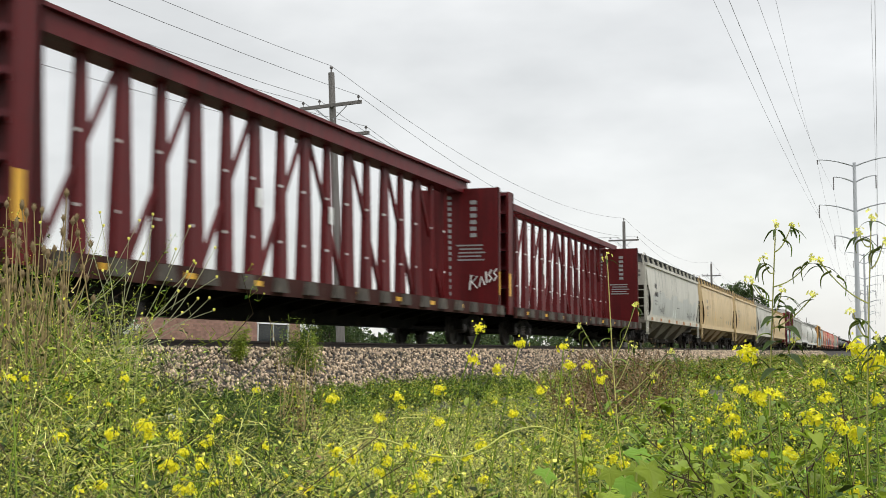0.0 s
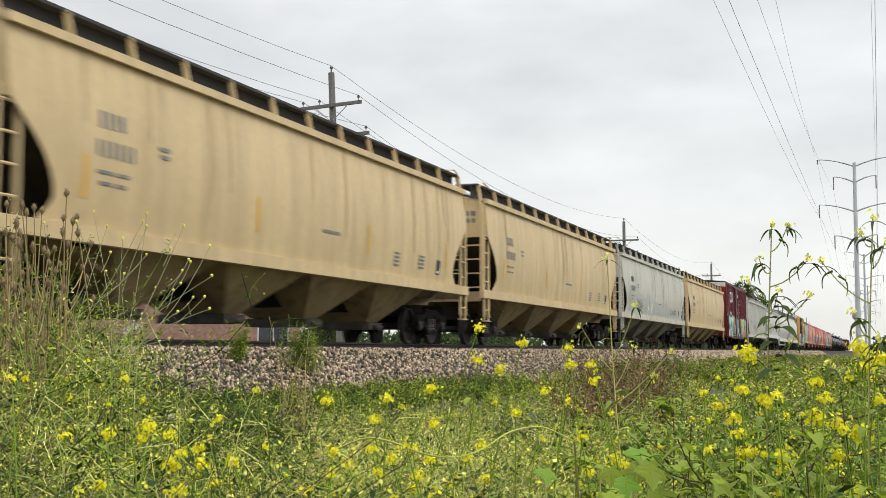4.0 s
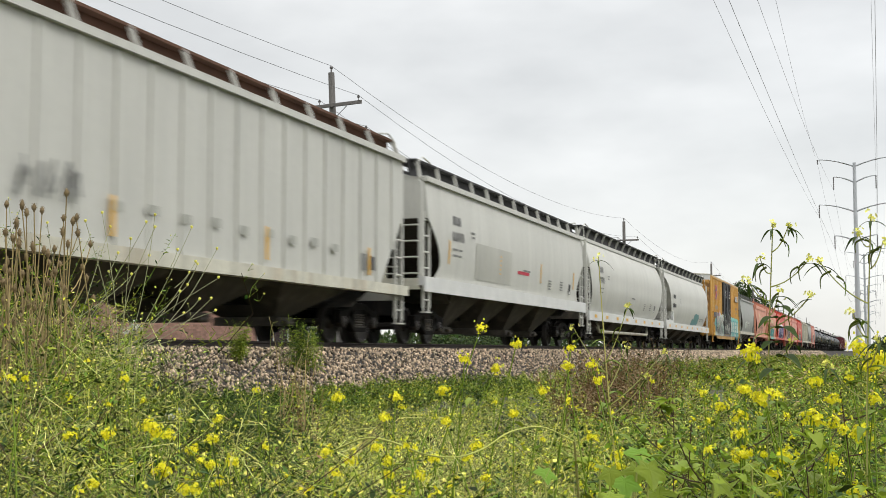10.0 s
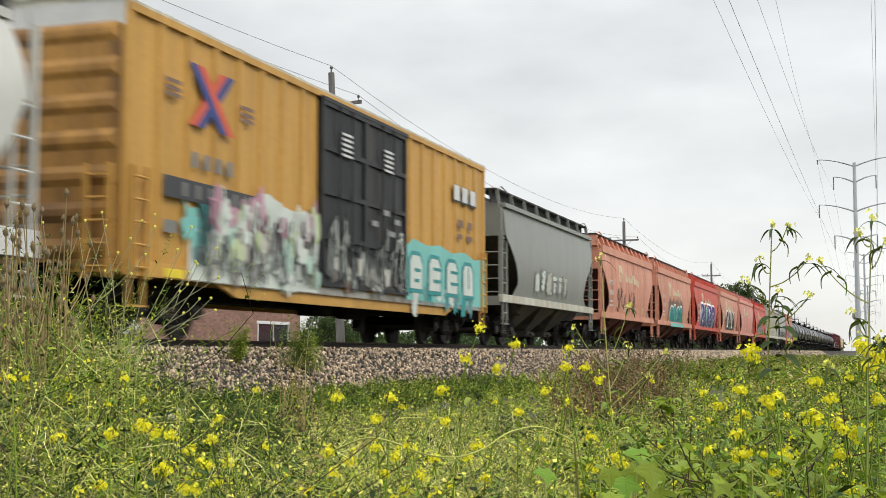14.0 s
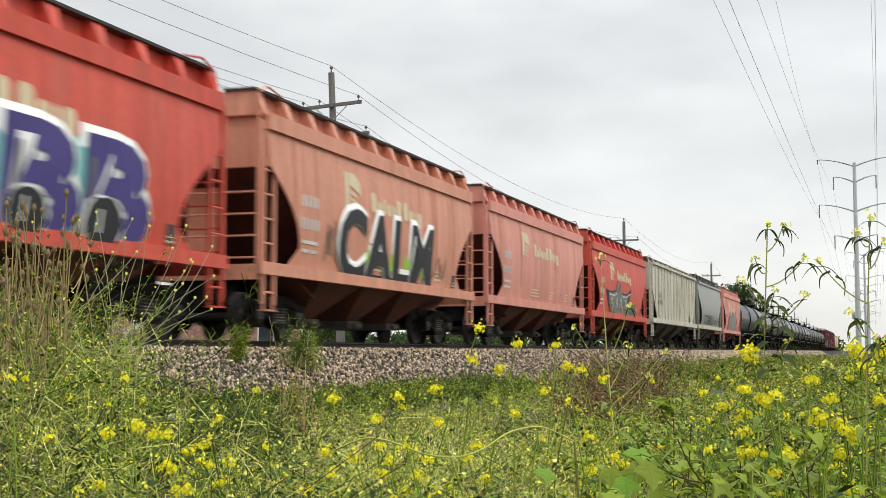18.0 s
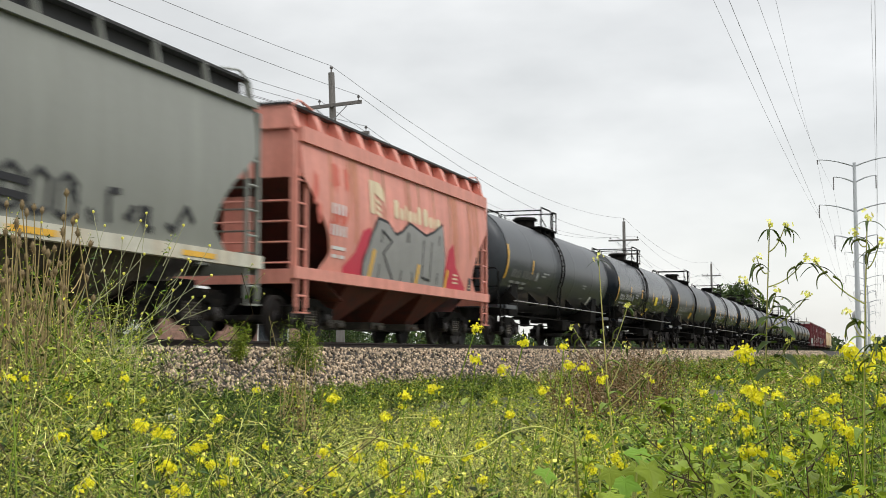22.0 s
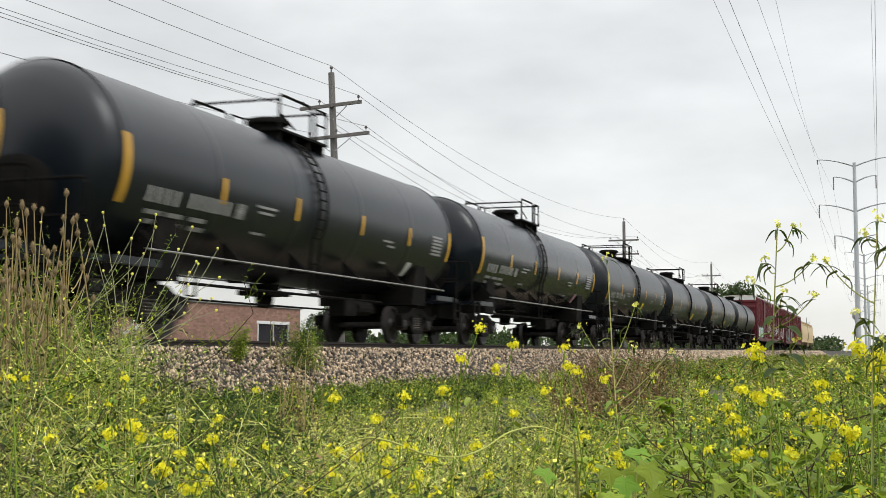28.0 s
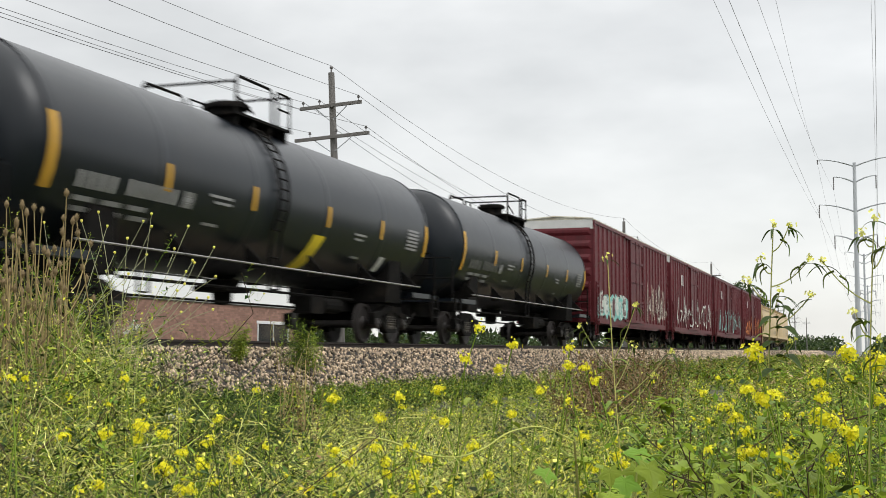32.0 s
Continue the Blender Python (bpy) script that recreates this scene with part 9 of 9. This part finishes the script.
def build_brick_house():
    """A long one-storey brick building beyond the track, its front parallel to the line."""
    x0, x1, y0, y1, z0, z1 = 44.0, 87.0, 40.0, 52.0, 0.3, 4.28
    house = thing("brick_building", "long one-storey red brick building with flat roof and white-framed windows", "building")
    wins = [(80.0, 85.0)]
    lo, hi = 1.5, 3.15
    s = Shape()
    edges = [x0] + [v for w in sorted(wins) for v in w] + [x1]
    for a, b in zip(edges[::2], edges[1::2]):
        s.box(a, y0, z0, b, y0 + 0.3, z1)
    for a, b in wins:
        s.box(a, y0, z0, b, y0 + 0.3, lo)
        s.box(a, y0, hi, b, y0 + 0.3, z1)
    s.box(x0, y1 - 0.3, z0, x1, y1, z1)
    s.box(x0, y0 + 0.3, z0, x0 + 0.3, y1 - 0.3, z1)
    s.box(x1 - 0.3, y0 + 0.3, z0, x1, y1 - 0.3, z1)
    part("wall", s, MORTAR, house, "red brick wall")
    r = Shape()
    r.box(x0 - 0.1, y0 - 0.1, z1, x1 + 0.1, y1 + 0.1, z1 + 0.18)
    part("roof", r, ROOF_GREY, house)
    c = Shape()
    c.box(x0 - 0.14, y0 - 0.14, z1 + 0.02, x1 + 0.14, y0 - 0.10, z1 + 0.16)
    part("coping", c, CONCRETE, house)
    # brick courses as one proud layer on the front
    b = Shape()
    rnd = random.Random(2)
    h, L_ = 0.135, 0.40
    rows = int((z1 - z0) / h)
    for i in range(rows):
        z = z0 + i * h
        x = x0 - (L_ / 2 if i % 2 else 0)
        while x < x1:
            a, e = max(x + 0.006, x0), min(x + L_ - 0.006, x1)
            if e - a > 0.1 and not any(a < w1 and e > w0 and z + h > lo and z < hi for w0, w1 in wins):
                b.box(a, y0 - 0.012 - rnd.random() * 0.004, z + 0.006, e, y0, z + h - 0.006)
            x += L_
    part("brickwork", b, BRICK, house)["kind"] = "stuff"
    for a, e in wins:
        f = Shape()
        for xa, xb, za, zb in ((a - 0.1, e + 0.1, hi - 0.05, hi + 0.16), (a, e, lo - 0.06, lo + 0.04), (a, a + 0.1, lo, hi), (e - 0.05, e, lo, hi), ((a + e) / 2 - 0.02, (a + e) / 2 + 0.02, lo, hi)):
            f.box(xa, y0 - 0.06, za, xb, y0 + 0.08, zb)
        w = part("window", f, FRAME_WHITE, house, "white-framed window")
        g = Shape()
        g.box(a + 0.1, y0 + 0.02, lo, e - 0.1, y0 + 0.04, hi - 0.1)
        part("pane", g, GLASS, w)


def leafy(rng, centres, radii, per, size, mats=(0,)):
    """Loose leaf clumps about given centres."""
    g = Growth([TREE_LEAF, SHADE_LEAF])
    for (c, r) in zip(centres, radii):
        n = per
        d = rng.normal(0, 1, (n, 3))
        d /= np.linalg.norm(d, axis=1, keepdims=True)
        rad = r * rng.uniform(0.35, 1.0, (n, 1)) ** 0.5
        base = np.array(c)[None] + d * rad * np.array([[1, 1, 0.8]])
        way = d + rng.normal(0, 0.6, (n, 3))
        ln = size * rng.uniform(0.6, 1.4, n)
        g.leaves(base, way, ln, ln * 0.55, rng.uniform(-1.5, 1.5, n), rng.choice(mats, n))
    return g


def tree(x, y, tall, spread, seed, label="leafy green tree beyond the railway"):
    rng = np.random.default_rng(seed)
    rnd = random.Random(seed)
    t = thing("tree", label, "tree", "trees beyond the track")
    t.location = (x, y, 0.35)
    s = Shape()
    s.tube([(0, 0, -0.3), (0.1, 0, tall * 0.25), (0.05, 0.1, tall * 0.5), (0, 0, tall * 0.8)], tall * 0.028, 8, tall * 0.008)
    cs, rs = [], []
    for i in range(11):
        w = i * 2.4
        h = tall * rnd.uniform(0.3, 0.62)
        e = Vector((math.cos(w) * spread * rnd.uniform(0.45, 0.8), math.sin(w) * spread * rnd.uniform(0.45, 0.8), h + tall * rnd.uniform(0.1, 0.28)))
        s.tube(curve_between((0.05, 0.05, h * 0.8), e, (0, 0, 0.2), 4), tall * 0.010, 6, tall * 0.003)
        cs.append(tuple(e))
        rs.append(spread * rnd.uniform(0.3, 0.48))
    for i in range(6):
        cs.append((rnd.uniform(-0.3, 0.3) * spread, rnd.uniform(-0.3, 0.3) * spread, tall * rnd.uniform(0.68, 0.9)))
        rs.append(spread * rnd.uniform(0.25, 0.4))
    part("trunk", s, BARK, t, smooth=60)
    part("crown", leafy(rng, cs, rs, 330, tall * 0.035, (0, 0, 1)).mesh("crown"), None, t)
    return t


def build_growth_behind():
    rng = np.random.default_rng(33)
    rnd = random.Random(33)
    # tangled shrubs between the building and the far trackside
    cs, rs = [], []
    for i in range(150):
        x = 56 + 190 * rnd.random() ** 1.3
        y = rnd.uniform(21, 27) + max(0, (x - 90) * 0.02)
        if x < 66 and y < 40:
            y = rnd.uniform(24, 30)
        h = rnd.uniform(0.9, 1.9) * (0.75 if x < 70 else 1.15)
        cs.append((x, y, 0.35 + h * 0.45))
        rs.append(h * 0.75)
    for i in range(60):
        cs.append((45 + 30 * rnd.random(), 20.5 + rnd.random() * 3, 0.5))
        rs.append(rnd.uniform(0.25, 0.5))
    tagged(new("shrubbery", leafy(rng, cs, rs, 240, 0.16, (1, 1, 0)).mesh("shrubbery")), "dark green tangled shrubs beyond the railway track", "shrubs", kind="stuff")
    for x, y, h, sp, seed in ((228, 22.5, 13.5, 5.2, 1), (240, 30, 12.0, 5.0, 2), (262, 27, 11.0, 4.5, 3), (70.5, 30.0, 3.6, 1.7, 4), (62.5, 27.0, 2.6, 1.3, 5)):
        tree(x, y, h, sp, seed)
    # far woods along the horizon
    cs, rs = [], []
    for i in range(230):
        a = rnd.uniform(0.9, 9.0)
        d = rnd.uniform(620, 900)
        h = rnd.uniform(5, 10)
        cs.append((d * math.cos(radians(a)), d * math.sin(radians(a)) + 6, 0.4 + h * 0.5))
        rs.append(h * 0.75)
    for i in range(200):
        a = rnd.uniform(9.0, 44.0)
        d = rnd.uniform(330, 420)
        h = rnd.uniform(4, 7)
        cs.append((d * math.cos(radians(a)), d * math.sin(radians(a)), 0.4 + h * 0.4))
        rs.append(h * 0.8)
    for i in range(60):
        a = rnd.uniform(-4.0, 0.2)
        d = rnd.uniform(320, 700)
        h = rnd.uniform(3, 6)
        cs.append((d * math.cos(radians(a)), d * math.sin(radians(a)) - 4, 0.2 + h * 0.4))
        rs.append(h * 0.8)
    tagged(new("far_woods", leafy(rng, cs, rs, 90, 1.5, (0, 1)).mesh("far_woods")), "distant line of green trees on the horizon", "trees", kind="stuff")
    # the belt of trees behind the standpoint, mirrored in the glossy tanks
    cs, rs = [], []
    for i in range(260):
        x = -60 + 260 * rnd.random()
        h = rnd.uniform(4, 10)
        cs.append((x, rnd.uniform(-34, -24), h * 0.55))
        rs.append(h * 0.5)
    tagged(new("tree_belt", leafy(rng, cs, rs, 110, 0.9, (0, 1)).mesh("tree_belt")), "belt of green trees across the field from the railway", "trees", kind="stuff")


def build_water_tower():
    w = thing("water_tower", "pale distant water tower with a round tank", "water tower")
    w.location = (1090.0, 11.2, 0.3)
    s = Shape()
    s.lathe_z([(26, 0.0), (26.2, 1.4), (27, 2.9), (28.5, 3.4), (30.8, 3.4), (32.5, 2.9), (33.5, 1.5), (33.8, 0.0)], 24)
    part("tank", s, CONCRETE, w, smooth=50)
    s = Shape()
    s.lathe_z([(0, 1.8), (3, 1.1), (22, 1.0), (26.5, 1.8)], 16)
    part("column", s, CONCRETE, w, smooth=50)


build_brick_house()
build_growth_behind()
build_water_tower()


# ------------------------------------------------------------------ motion of the train
def motions():
    times = [2.0 * i for i in range(17)]
    for car, at in CARS:
        walk(car, [(t, pose(at - travelled(t), TRACK_Y, RAIL_Z)) for t in times])
    # the wind rocks the near plants a little about their roots
    rnd = random.Random(9)
    for plant in SWAYERS:
        at, rows = plant.location.copy(), []
        amp, ph, sp = rnd.uniform(0.5, 1.1), rnd.uniform(0, 6.28), rnd.uniform(1.1, 1.9)
        for i in range(65):
            t = 0.5 * i
            a = amp * math.sin(sp * t + ph) + 0.4 * amp * math.sin(2.7 * t + 2 * ph)
            rows.append((t, pose(at.x, at.y, at.z, 0.5 * a, a, 0)))
        walk(plant, rows)
    rows = []
    for k in range(32 * FPS + 1):
        t = k / FPS
        turn = -(travelled(t) - travelled(0.0)) / WHEEL_R
        rows.append((t, Matrix.Rotation(turn, 4, "Y")))
    lead = WHEELSETS[0]
    walk(lead, rows)
    act, slot = lead.animation_data.action, lead.animation_data.action_slot
    for w in WHEELSETS[1:]:
        w.rotation_mode = "QUATERNION"
        data = w.animation_data_create()
        data.action = act
        data.action_slot = slot


motions()
